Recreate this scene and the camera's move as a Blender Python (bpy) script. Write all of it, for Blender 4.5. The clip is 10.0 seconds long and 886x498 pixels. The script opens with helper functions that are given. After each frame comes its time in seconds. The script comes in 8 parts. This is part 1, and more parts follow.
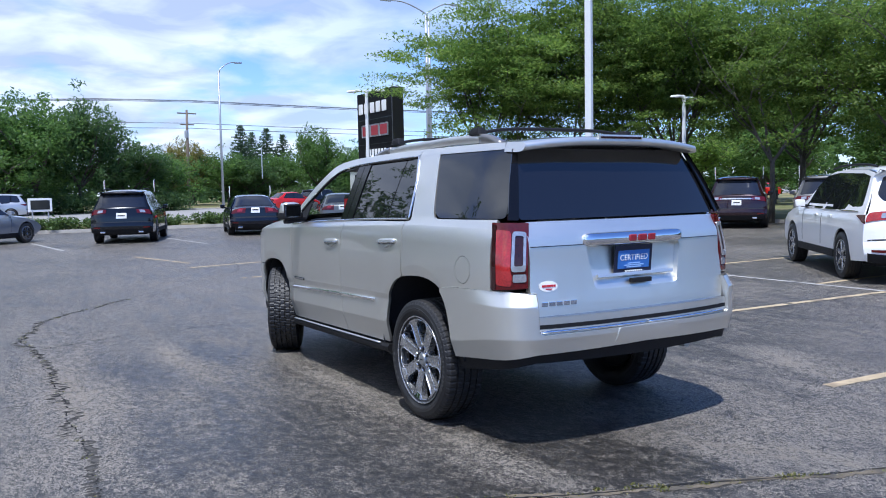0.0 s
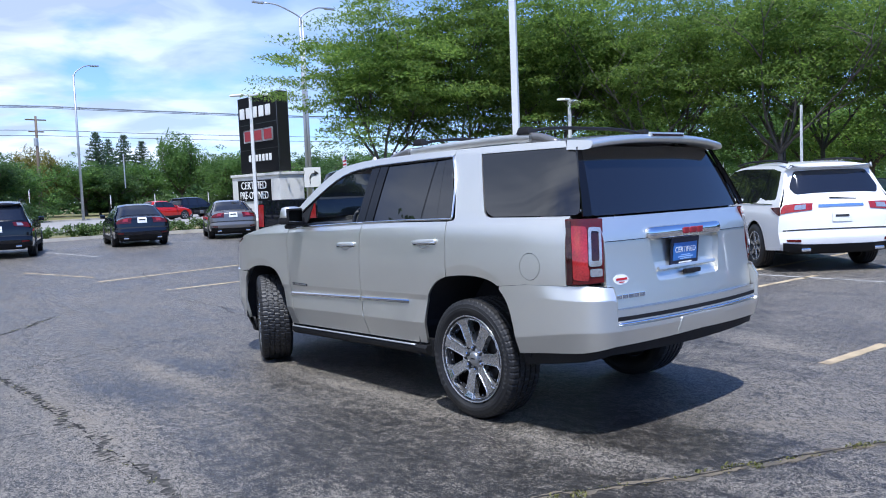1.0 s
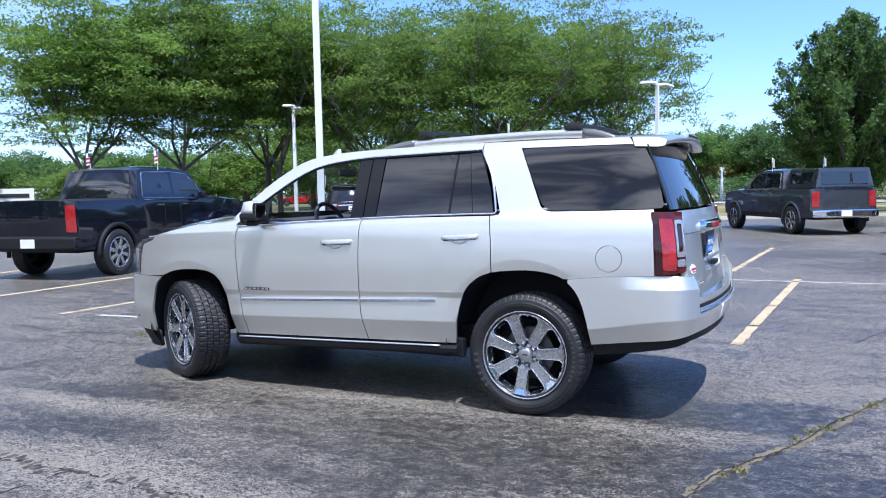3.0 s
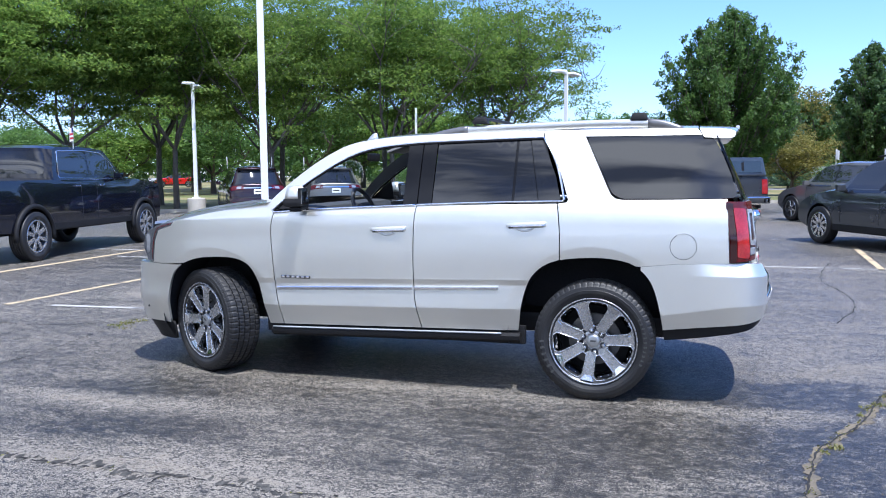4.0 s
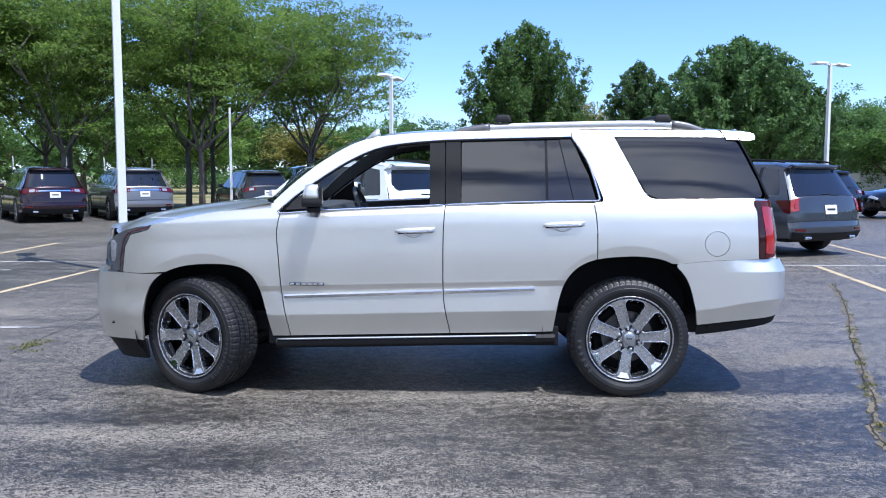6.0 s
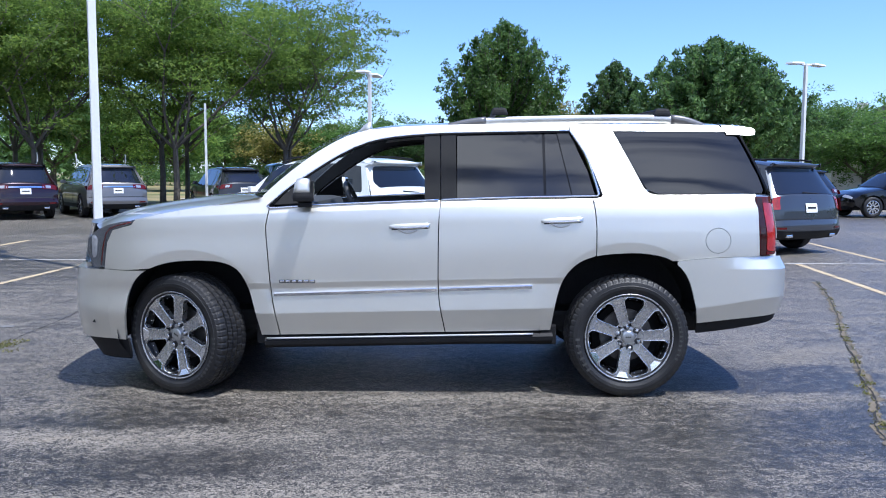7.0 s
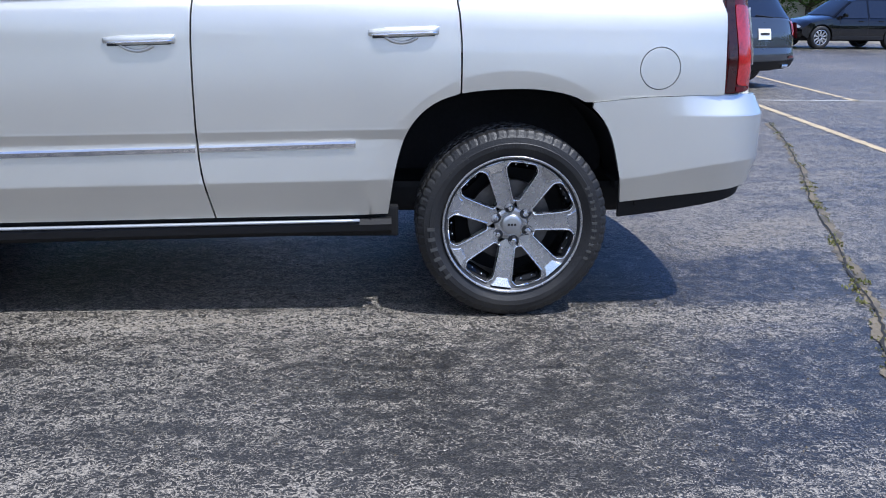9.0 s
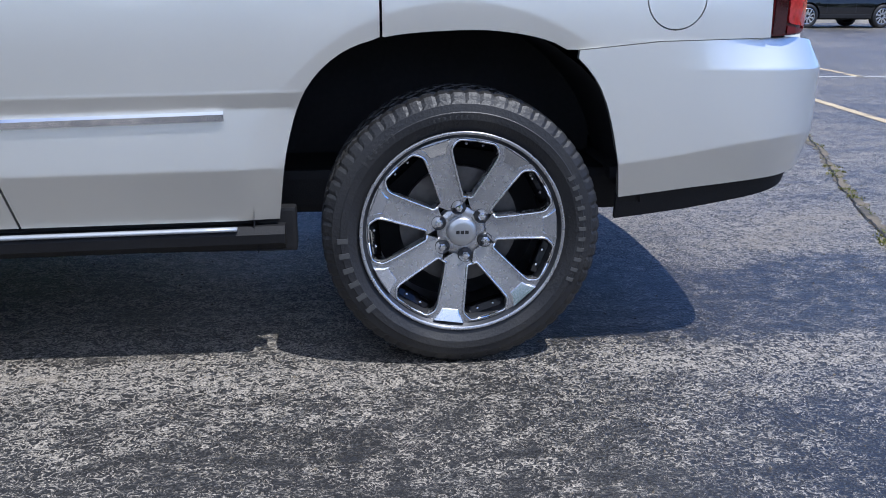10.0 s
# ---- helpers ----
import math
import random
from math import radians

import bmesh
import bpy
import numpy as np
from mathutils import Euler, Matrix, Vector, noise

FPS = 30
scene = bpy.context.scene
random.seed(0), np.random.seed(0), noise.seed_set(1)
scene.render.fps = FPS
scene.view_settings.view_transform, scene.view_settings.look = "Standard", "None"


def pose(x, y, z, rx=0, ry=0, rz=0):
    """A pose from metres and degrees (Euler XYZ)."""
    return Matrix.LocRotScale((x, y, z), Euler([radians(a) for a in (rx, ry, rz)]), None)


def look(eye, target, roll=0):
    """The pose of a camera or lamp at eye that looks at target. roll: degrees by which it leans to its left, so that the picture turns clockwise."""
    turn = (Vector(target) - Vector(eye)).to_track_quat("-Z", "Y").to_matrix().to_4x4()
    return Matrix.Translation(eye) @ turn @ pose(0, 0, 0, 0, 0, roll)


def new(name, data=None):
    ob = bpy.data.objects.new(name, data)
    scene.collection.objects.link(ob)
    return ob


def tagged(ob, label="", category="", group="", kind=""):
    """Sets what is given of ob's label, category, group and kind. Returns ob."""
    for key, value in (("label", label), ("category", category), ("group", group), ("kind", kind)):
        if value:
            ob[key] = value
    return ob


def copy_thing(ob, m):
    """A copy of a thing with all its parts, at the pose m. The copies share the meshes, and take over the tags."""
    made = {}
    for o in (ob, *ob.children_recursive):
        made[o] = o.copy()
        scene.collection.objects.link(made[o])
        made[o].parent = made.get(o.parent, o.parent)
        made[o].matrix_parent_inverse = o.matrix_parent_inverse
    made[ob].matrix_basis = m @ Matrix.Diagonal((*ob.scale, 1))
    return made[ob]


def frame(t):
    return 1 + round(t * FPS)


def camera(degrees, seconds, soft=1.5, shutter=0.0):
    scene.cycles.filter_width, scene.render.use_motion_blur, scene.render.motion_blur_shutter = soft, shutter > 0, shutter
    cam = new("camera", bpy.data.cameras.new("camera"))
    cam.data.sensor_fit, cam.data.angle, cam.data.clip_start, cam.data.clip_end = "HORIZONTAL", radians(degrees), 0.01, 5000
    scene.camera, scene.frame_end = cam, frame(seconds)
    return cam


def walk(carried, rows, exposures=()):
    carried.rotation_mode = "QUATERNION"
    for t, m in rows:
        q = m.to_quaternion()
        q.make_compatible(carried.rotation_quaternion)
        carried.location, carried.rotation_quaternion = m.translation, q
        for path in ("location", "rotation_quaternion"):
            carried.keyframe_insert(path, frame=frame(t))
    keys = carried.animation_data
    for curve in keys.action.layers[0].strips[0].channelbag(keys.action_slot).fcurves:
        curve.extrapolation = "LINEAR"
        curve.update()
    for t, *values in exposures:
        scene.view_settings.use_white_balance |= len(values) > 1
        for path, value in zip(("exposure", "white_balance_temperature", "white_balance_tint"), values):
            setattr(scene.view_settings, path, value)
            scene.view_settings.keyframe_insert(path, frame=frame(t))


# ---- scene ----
cam = camera(56.6, 10.0, soft=1.0)
PATH = [
    (0, (-3.606, -4.775, 1.54), (-2.593, -3.057, 1.393), -1.1),
    (0.5, (-4.128, -4.434, 1.543), (-2.969, -2.811, 1.398), -1.6),
    (1, (-4.611, -4.071, 1.544), (-3.329, -2.543, 1.398), -2.3),
    (1.5, (-4.996, -3.577, 1.533), (-3.545, -2.208, 1.384), -2.0),
    (2, (-5.404, -3.077, 1.526), (-3.819, -1.866, 1.382), -1.5),
    (2.5, (-5.724, -2.508, 1.505), (-4.038, -1.441, 1.368), -1.2),
    (2.7, (-5.85, -2.286, 1.492), (-4.121, -1.29, 1.357), -1.2),
    (3.8, (-6.389, -0.907, 1.552), (-4.503, -0.269, 1.365), -0.6),
    (4, (-6.455, -0.685, 1.543), (-4.556, -0.088, 1.354), -0.4),
    (4.5, (-6.512, -0.141, 1.524), (-4.582, 0.328, 1.29), 0.2),
    (5, (-6.515, 0.362, 1.542), (-4.55, 0.667, 1.329), 0.8),
    (5.5, (-6.516, 0.795, 1.529), (-4.531, 0.951, 1.339), 0.2),
    (6.8, (-6.491, 1.256, 1.476), (-4.499, 1.255, 1.298), 0.4),
    (7, (-6.36, 1.228, 1.475), (-4.368, 1.225, 1.293), 0.3),
    (7.5, (-5.939, 1.129, 1.456), (-3.949, 1.097, 1.257), 0.2),
    (8, (-5.392, 0.987, 1.423), (-3.422, 0.89, 1.091), 0.4),
    (8.5, (-4.838, 0.748, 1.359), (-2.897, 0.626, 0.892), 0.6),
    (9, (-4.27, 0.54, 1.288), (-2.361, 0.386, 0.713), 1.0),
    (9.5, (-3.734, 0.377, 1.161), (-1.831, 0.208, 0.567), 0.5),
    (10, (-3.228, 0.275, 1.065), (-1.33, 0.079, 0.463), 0.6),
]
walk(cam, [(t, look(eye, target, roll)) for t, eye, target, roll in PATH], [(0.0, 0.22, 5660, 11), (1.0, 0.31, 5660, 11), (2.0, 0.50, 5660, 11), (2.5, 0.60, 5660, 11), (4.0, 0.74, 5660, 11), (5.5, 0.58, 5660, 11), (7.0, 0.46, 5660, 11), (8.0, 0.42, 5660, 11), (9.0, 0.36, 5660, 11), (10.0, 0.35, 5660, 11)])

# ---- light ----
SUN_DIR = Vector((-0.28, -0.34, 1.0)).normalized()
SUN_ELEV = math.asin(SUN_DIR.z)
SUN_ROT = math.atan2(SUN_DIR.x, SUN_DIR.y)
sun_data = bpy.data.lights.new("sun", "SUN")
sun_data.energy, sun_data.angle, sun_data.color = 4.9, radians(0.53), (1.0, 0.95, 0.88)
sun = new("sun", sun_data)
sun.matrix_world = look(SUN_DIR * 60, (0, 0, 0))

world = bpy.data.worlds.new("sky")
scene.world = world
world.use_nodes = True
wn, wl = world.node_tree.nodes, world.node_tree.links
wn.clear()
w_out = wn.new("ShaderNodeOutputWorld")
w_bg = wn.new("ShaderNodeBackground")
w_sky = wn.new("ShaderNodeTexSky")
w_sky.sky_type = "NISHITA"
w_sky.sun_disc = False
w_sky.sun_elevation, w_sky.sun_rotation = SUN_ELEV, SUN_ROT
w_sky.air_density, w_sky.dust_density, w_sky.ozone_density = 1.0, 0.15, 3.0
w_bg.inputs["Strength"].default_value = 0.138
# thin banks of fair-weather cloud on a flat layer high above
w_tc = wn.new("ShaderNodeTexCoord")
w_sep = wn.new("ShaderNodeSeparateXYZ")
wl.new(w_tc.outputs["Generated"], w_sep.inputs[0])
w_h = wn.new("ShaderNodeMath"); w_h.operation = "ADD"; w_h.inputs[1].default_value = 0.16
wl.new(w_sep.outputs["Z"], w_h.inputs[0])
w_hc = wn.new("ShaderNodeMath"); w_hc.operation = "MAXIMUM"; w_hc.inputs[1].default_value = 0.05
wl.new(w_h.outputs[0], w_hc.inputs[0])
w_div = wn.new("ShaderNodeVectorMath"); w_div.operation = "DIVIDE"
w_comb = wn.new("ShaderNodeCombineXYZ")
for k in range(3):
    wl.new(w_hc.outputs[0], w_comb.inputs[k])
wl.new(w_tc.outputs["Generated"], w_div.inputs[0])
wl.new(w_comb.outputs[0], w_div.inputs[1])
w_map = wn.new("ShaderNodeMapping")
w_map.inputs["Location"].default_value = (3.1, 0.35, 0.0)
w_map.inputs["Scale"].default_value = (1.15, 1.1, 0.0)
wl.new(w_div.outputs[0], w_map.inputs["Vector"])
w_noise = wn.new("ShaderNodeTexNoise")
w_noise.inputs["Scale"].default_value = 1.5
w_noise.inputs["Detail"].default_value = 6.0
w_noise.inputs["Roughness"].default_value = 0.52
w_noise.inputs["Distortion"].default_value = 0.3
wl.new(w_map.outputs[0], w_noise.inputs["Vector"])
w_ramp = wn.new("ShaderNodeValToRGB")
w_ramp.color_ramp.elements[0].position, w_ramp.color_ramp.elements[1].position = 0.34, 0.51
w_ramp.color_ramp.elements[0].color = (0, 0, 0, 1)
w_ramp.color_ramp.elements[1].color = (0.85, 0.85, 0.85, 1)
# thicker in the west
w_west = wn.new("ShaderNodeVectorMath"); w_west.operation = "DOT_PRODUCT"
w_west.inputs[1].default_value = (-1.0, -0.15, 0.0)
wl.new(w_tc.outputs["Generated"], w_west.inputs[0])
w_thick = wn.new("ShaderNodeMapRange"); w_thick.interpolation_type = "SMOOTHSTEP"
w_thick.inputs[1].default_value, w_thick.inputs[2].default_value = 0.1, 0.75
w_thick.inputs[4].default_value = -0.05
wl.new(w_west.outputs["Value"], w_thick.inputs[0])
w_sum = wn.new("ShaderNodeMath"); w_sum.operation = "ADD"
wl.new(w_noise.outputs["Fac"], w_sum.inputs[0])
wl.new(w_thick.outputs[0], w_sum.inputs[1])
wl.new(w_sum.outputs[0], w_ramp.inputs[0])
# the cloud bank lies over the north and west; the east is clear
w_side = wn.new("ShaderNodeVectorMath"); w_side.operation = "DOT_PRODUCT"
w_side.inputs[1].default_value = (-0.85, 0.75, 0.0)
wl.new(w_tc.outputs["Generated"], w_side.inputs[0])
w_bank = wn.new("ShaderNodeMapRange"); w_bank.interpolation_type = "SMOOTHSTEP"
w_bank.inputs[1].default_value, w_bank.inputs[2].default_value = -0.15, 0.55
wl.new(w_side.outputs["Value"], w_bank.inputs[0])
w_mul = wn.new("ShaderNodeMath"); w_mul.operation = "MULTIPLY"
wl.new(w_ramp.outputs["Color"], w_mul.inputs[0])
wl.new(w_bank.outputs[0], w_mul.inputs[1])
w_mix = wn.new("ShaderNodeMix"); w_mix.data_type = "RGBA"
wl.new(w_mul.outputs[0], w_mix.inputs[0])
w_tint = wn.new("ShaderNodeMix"); w_tint.data_type, w_tint.blend_type = "RGBA", "MULTIPLY"
w_tint.inputs[0].default_value = 1.0
wl.new(w_sky.outputs[0], w_tint.inputs[6])
w_tint.inputs[7].default_value = (0.80, 0.90, 1.20, 1)
wl.new(w_tint.outputs[2], w_mix.inputs[6])
w_n2 = wn.new("ShaderNodeTexNoise")
w_n2.inputs["Scale"].default_value, w_n2.inputs["Detail"].default_value, w_n2.inputs["Roughness"].default_value = 2.2, 5.0, 0.5
w_n2.inputs["Distortion"].default_value = 0.4
wl.new(w_map.outputs[0], w_n2.inputs["Vector"])
# long grey rolls of cloud in the west, lying north to south
w_map3 = wn.new("ShaderNodeMapping")
w_map3.inputs["Scale"].default_value = (2.6, 0.42, 0.0)
w_map3.inputs["Rotation"].default_value = (0, 0, radians(8))
wl.new(w_div.outputs[0], w_map3.inputs["Vector"])
w_n3 = wn.new("ShaderNodeTexNoise")
w_n3.inputs["Scale"].default_value, w_n3.inputs["Detail"].default_value, w_n3.inputs["Roughness"].default_value = 2.6, 6.0, 0.55
w_n3.inputs["Distortion"].default_value = 0.5
wl.new(w_map3.outputs[0], w_n3.inputs["Vector"])
w_roll = wn.new("ShaderNodeValToRGB")
w_roll.color_ramp.elements[0].position, w_roll.color_ramp.elements[1].position = 0.40, 0.54
w_roll.color_ramp.elements[0].color = (1.4, 1.6, 2.0, 1)
w_roll.color_ramp.elements[1].color = (12.0, 11.8, 11.3, 1)
wl.new(w_n3.outputs["Fac"], w_roll.inputs[0])
w_tone = wn.new("ShaderNodeValToRGB")
w_tone.color_ramp.elements[0].position, w_tone.color_ramp.elements[1].position = 0.41, 0.61
w_tone.color_ramp.elements[0].color = (3.9, 4.3, 5.1, 1)
w_tone.color_ramp.elements[1].color = (6.9, 7.1, 7.5, 1)
wl.new(w_n2.outputs["Fac"], w_tone.inputs[0])
w_pick = wn.new("ShaderNodeMix"); w_pick.data_type = "RGBA"
w_far = wn.new("ShaderNodeMapRange"); w_far.interpolation_type = "SMOOTHSTEP"
w_far.inputs[1].default_value, w_far.inputs[2].default_value = 0.30, 0.62
wl.new(w_west.outputs["Value"], w_far.inputs[0])
wl.new(w_far.outputs[0], w_pick.inputs[0])
wl.new(w_tone.outputs[0], w_pick.inputs[6])
wl.new(w_roll.outputs[0], w_pick.inputs[7])
wl.new(w_pick.outputs[2], w_mix.inputs[7])
wl.new(w_mix.outputs[2], w_bg.inputs["Color"])
wl.new(w_bg.outputs[0], w_out.inputs[0])

# ---- mesh helpers ----
from mathutils.geometry import delaunay_2d_cdt


def link_mesh(name, bm, material, smooth=True):
    me = bpy.data.meshes.new(name)
    bm.to_mesh(me)
    bm.free()
    me.materials.append(material)
    if smooth:
        me.polygons.foreach_set("use_smooth", [True] * len(me.polygons))
    return new(name, me)


def part(name, bm, material, parent=None, label="", smooth=False):
    """One mesh object under a thing or a part."""
    ob = link_mesh(name, bm, material, smooth)
    if parent is not None:
        ob.parent = parent
    if label:
        tagged(ob, label)
    return ob


def pyd(name, verts, faces, material, parent=None, label="", smooth=False):
    me = bpy.data.meshes.new(name)
    me.from_pydata([tuple(v) for v in verts], [], [tuple(q) for q in faces])
    me.materials.append(material)
    if smooth:
        me.polygons.foreach_set("use_smooth", [True] * len(me.polygons))
    ob = new(name, me)
    if parent is not None:
        ob.parent = parent
    if label:
        tagged(ob, label)
    return ob


def box(bm, size, at=(0, 0, 0), turn=(0, 0, 0), bevel=0.0, taper=None):
    """A bevelled box; taper narrows the top in x and y."""
    m = pose(*at, *turn) @ Matrix.Diagonal((*size, 1))
    made = bmesh.ops.create_cube(bm, size=1)["verts"]
    if taper:
        for v in made:
            if v.co.z > 0:
                v.co.x *= taper[0]
                v.co.y *= taper[1]
    bmesh.ops.transform(bm, matrix=m, verts=made)
    if bevel:
        edges = list({e for v in made for e in v.link_edges})
        bmesh.ops.bevel(bm, geom=edges, offset=bevel, segments=2, affect="EDGES", profile=0.7)
    return bm


def boxed(size, at=(0, 0, 0), turn=(0, 0, 0), bevel=0.0, taper=None):
    return box(bmesh.new(), size, at, turn, bevel, taper)


def ring_faces(bm, rings, closed=True, caps=True):
    rows = [[bm.verts.new(p) for p in r] for r in rings]
    n = len(rows[0])
    for a, b in zip(rows, rows[1:]):
        for i in range(n if closed else n - 1):
            j = (i + 1) % n
            bm.faces.new((a[i], a[j], b[j], b[i]))
    if caps and closed:
        bm.faces.new(rows[0][::-1])
        bm.faces.new(rows[-1])
    return rows


def tube(bm, pts, radius, n=8, flat=1.0):
    """A tube along pts; radius may be a number or one per point; flat squeezes it upright."""
    pts = [Vector(p) for p in pts]
    radii = [float(r) for r in radius] if hasattr(radius, "__len__") else [radius] * len(pts)
    rings, side = [], None
    for i, p in enumerate(pts):
        d = (pts[min(i + 1, len(pts) - 1)] - pts[max(i - 1, 0)]).normalized()
        if side is None:
            side = d.cross(Vector((0, 0, 1)))
            if side.length < 0.05:
                side = d.cross(Vector((1, 0, 0)))
        side = (side - d * side.dot(d)).normalized()
        up = side.cross(d)
        rings.append([p + radii[i] * (math.cos(a) * side + flat * math.sin(a) * up) for a in (2 * math.pi * (k + 0.5) / n for k in range(n))])
    ring_faces(bm, rings)
    return bm


def lathe(bm, profile, n=48, axis="x"):
    """Turns (radius, along) pairs round an axis."""
    rings = []
    for r, a in profile:
        ring = []
        for k in range(n):
            t = 2 * math.pi * k / n
            c, s = r * math.cos(t), r * math.sin(t)
            ring.append((a, c, s) if axis == "x" else (c, s, a))
        rings.append(ring)
    ring_faces(bm, rings, True, False)
    bmesh.ops.recalc_face_normals(bm, faces=bm.faces)
    return bm


def prism(bm, outline, z0, z1, m=None):
    """Extrudes an outline in x, y from z0 to z1."""
    a = [bm.verts.new((x, y, z0)) for x, y in outline]
    b = [bm.verts.new((x, y, z1)) for x, y in outline]
    n = len(a)
    bm.faces.new(a[::-1])
    bm.faces.new(b)
    for i in range(n):
        j = (i + 1) % n
        bm.faces.new((a[i], a[j], b[j], b[i]))
    if m is not None:
        bmesh.ops.transform(bm, matrix=m, verts=a + b)
    return bm


def hermite(xs, ys):
    """A smooth curve through points, with no overshoot."""
    xs, ys = list(xs), list(ys)
    sl = [(ys[i + 1] - ys[i]) / (xs[i + 1] - xs[i]) for i in range(len(xs) - 1)]
    tg = [sl[0]] + [0 if a * b <= 0 else 2 * a * b / (a + b) for a, b in zip(sl, sl[1:])] + [sl[-1]]

    def at(x):
        if x <= xs[0]:
            return ys[0] + tg[0] * (x - xs[0])
        if x >= xs[-1]:
            return ys[-1] + tg[-1] * (x - xs[-1])
        i = max(k for k in range(len(xs) - 1) if xs[k] <= x)
        h = xs[i + 1] - xs[i]
        t = (x - xs[i]) / h
        return ((1 + 2 * t) * (1 - t) ** 2 * ys[i] + t * (1 - t) ** 2 * h * tg[i] + t * t * (3 - 2 * t) * ys[i + 1] + t * t * (t - 1) * h * tg[i + 1])
    return at


def spline(pts, step=0.03):
    """Points along a smooth line through pts."""
    p = [np.array(q, float) for q in pts]
    p = [2 * p[0] - p[1]] + p + [2 * p[-1] - p[-2]]
    out = []
    for a, b, c, d in zip(p, p[1:], p[2:], p[3:]):
        n = max(1, int(np.linalg.norm(c - b) / step))
        for k in range(n):
            t = k / n
            out.append(0.5 * (2 * b + (c - a) * t + (2 * a - 5 * b + 4 * c - d) * t * t + (3 * b - a - 3 * c + d) * t ** 3))
    out.append(p[-2])
    return [tuple(q) for q in out]


def rounded(pts, r, n=4):
    """A closed outline with its corners rounded."""
    out = []
    m = len(pts)
    for i in range(m):
        a, b, c = (np.array(pts[k % m], float) for k in (i - 1, i, i + 1))
        la, lc = np.linalg.norm(a - b), np.linalg.norm(c - b)
        q = min(r, la * 0.45, lc * 0.45)
        p0, p1 = b + (a - b) / la * q, b + (c - b) / lc * q
        for k in range(n + 1):
            t = k / n
            out.append(tuple((1 - t) ** 2 * p0 + 2 * t * (1 - t) * b + t * t * p1))
    return out


def inside(poly, q):
    x, y = q[:, 0], q[:, 1]
    res = np.zeros(len(q), bool)
    for (x0, y0), (x1, y1) in zip(poly, poly[1:] + poly[:1]):
        hit = ((y0 > y) != (y1 > y)) & (x < (x1 - x0) * (y - y0) / ((y1 - y0) or 1e-12) + x0)
        res ^= hit
    return res


def dense(poly, step):
    out = []
    for a, b in zip(poly, poly[1:] + poly[:1]):
        n = max(1, int(math.dist(a, b) / step + 0.5))
        out += [(a[0] + (b[0] - a[0]) * k / n, a[1] + (b[1] - a[1]) * k / n) for k in range(n)]
    return out


def panel(surf, outline, step=0.045, thick=0.012, holes=(), flip=False, creases=()):
    """A sheet cut to an outline on a curved surface surf(u, v), with a rim turned inwards; a crease is a line v(u) along which the sheet is folded."""
    loops = [dense([tuple(p) for p in outline], step)] + [dense([tuple(p) for p in h], step) for h in holes]
    verts, edges = [], []
    for lp in loops:
        s = len(verts)
        verts += lp
        edges += [(s + i, s + (i + 1) % len(lp)) for i in range(len(lp))]
    rim = np.array(verts)
    lo, hi = rim.min(0), rim.max(0)
    gx, gy = np.meshgrid(np.arange(lo[0] + step / 2, hi[0], step), np.arange(lo[1] + step / 2, hi[1], step))
    q = np.stack([gx.ravel(), gy.ravel()], 1)
    if creases:
        us = np.arange(lo[0] + 0.012, hi[0], 0.02)
        lines = np.concatenate([np.stack([us, [c(u) + d for u in us]], 1) for c in creases for d in (-0.008, -0.002, 0.002, 0.008)])
        q = q[[all(abs(b - c(a)) > min(step * 0.5, 0.014) for c in creases) for a, b in q]]
        q = np.concatenate([q, lines])
    keep = inside(loops[0], q)
    for h in loops[1:]:
        keep &= ~inside(h, q)
    q = q[keep]
    if len(q):
        d = np.min(np.linalg.norm(q[:, None, :] - rim[None], axis=2), axis=1)
        q = q[d > (step * 0.45 if not creases else 0.012)]
    allv = [Vector(p) for p in verts] + [Vector(p) for p in q]
    ov, oe, of, *_ = delaunay_2d_cdt(allv, edges, [], 1, 1e-6)
    cen = np.array([[sum(ov[i].x for i in t) / 3, sum(ov[i].y for i in t) / 3] for t in of])
    good = inside(loops[0], cen)
    for h in loops[1:]:
        good &= ~inside(h, cen)
    bm = bmesh.new()
    vs = [bm.verts.new(surf(p.x, p.y)) for p in ov]
    for t, g in zip(of, good):
        if g:
            t = list(t)[::-1] if flip else list(t)
            try:
                bm.faces.new([vs[i] for i in t])
            except ValueError:
                pass
    loose = [v for v in bm.verts if not v.link_faces]
    for v in loose:
        bm.verts.remove(v)
    bm.normal_update()
    if thick:
        edge = [e for e in bm.edges if len(e.link_faces) == 1]
        inner, outer = {}, {}
        for e in edge:
            for v in e.verts:
                if v not in inner:
                    nrm = sum((fc.normal for fc in v.link_faces), Vector()).normalized()
                    outer[v] = v.co.copy()
                    inner[v] = v.co - nrm * thick
        made_o = {v: bm.verts.new(c) for v, c in outer.items()}
        made_i = {v: bm.verts.new(c) for v, c in inner.items()}
        for e in edge:
            lp = e.link_faces[0]
            a, b = e.verts
            loop = [l for l in lp.loops if l.edge == e][0]
            a, b = loop.vert, loop.link_loop_next.vert
            bm.faces.new((made_o[b], made_o[a], made_i[a], made_i[b]))
    return bm


def grid_surf(fn, nu, nv, flip=False):
    """A sheet fn(u, v), u and v from 0 to 1."""
    bm = bmesh.new()
    rows = [[bm.verts.new(fn(i / nu, j / nv)) for i in range(nu + 1)] for j in range(nv + 1)]
    for j in range(nv):
        for i in range(nu):
            q = [rows[j][i], rows[j][i + 1], rows[j + 1][i + 1], rows[j + 1][i]]
            bm.faces.new(q[::-1] if flip else q)
    return bm


def solid(bm, depth):
    """Gives a sheet a thickness behind it."""
    bmesh.ops.solidify(bm, geom=bm.faces[:], thickness=depth)
    return bm


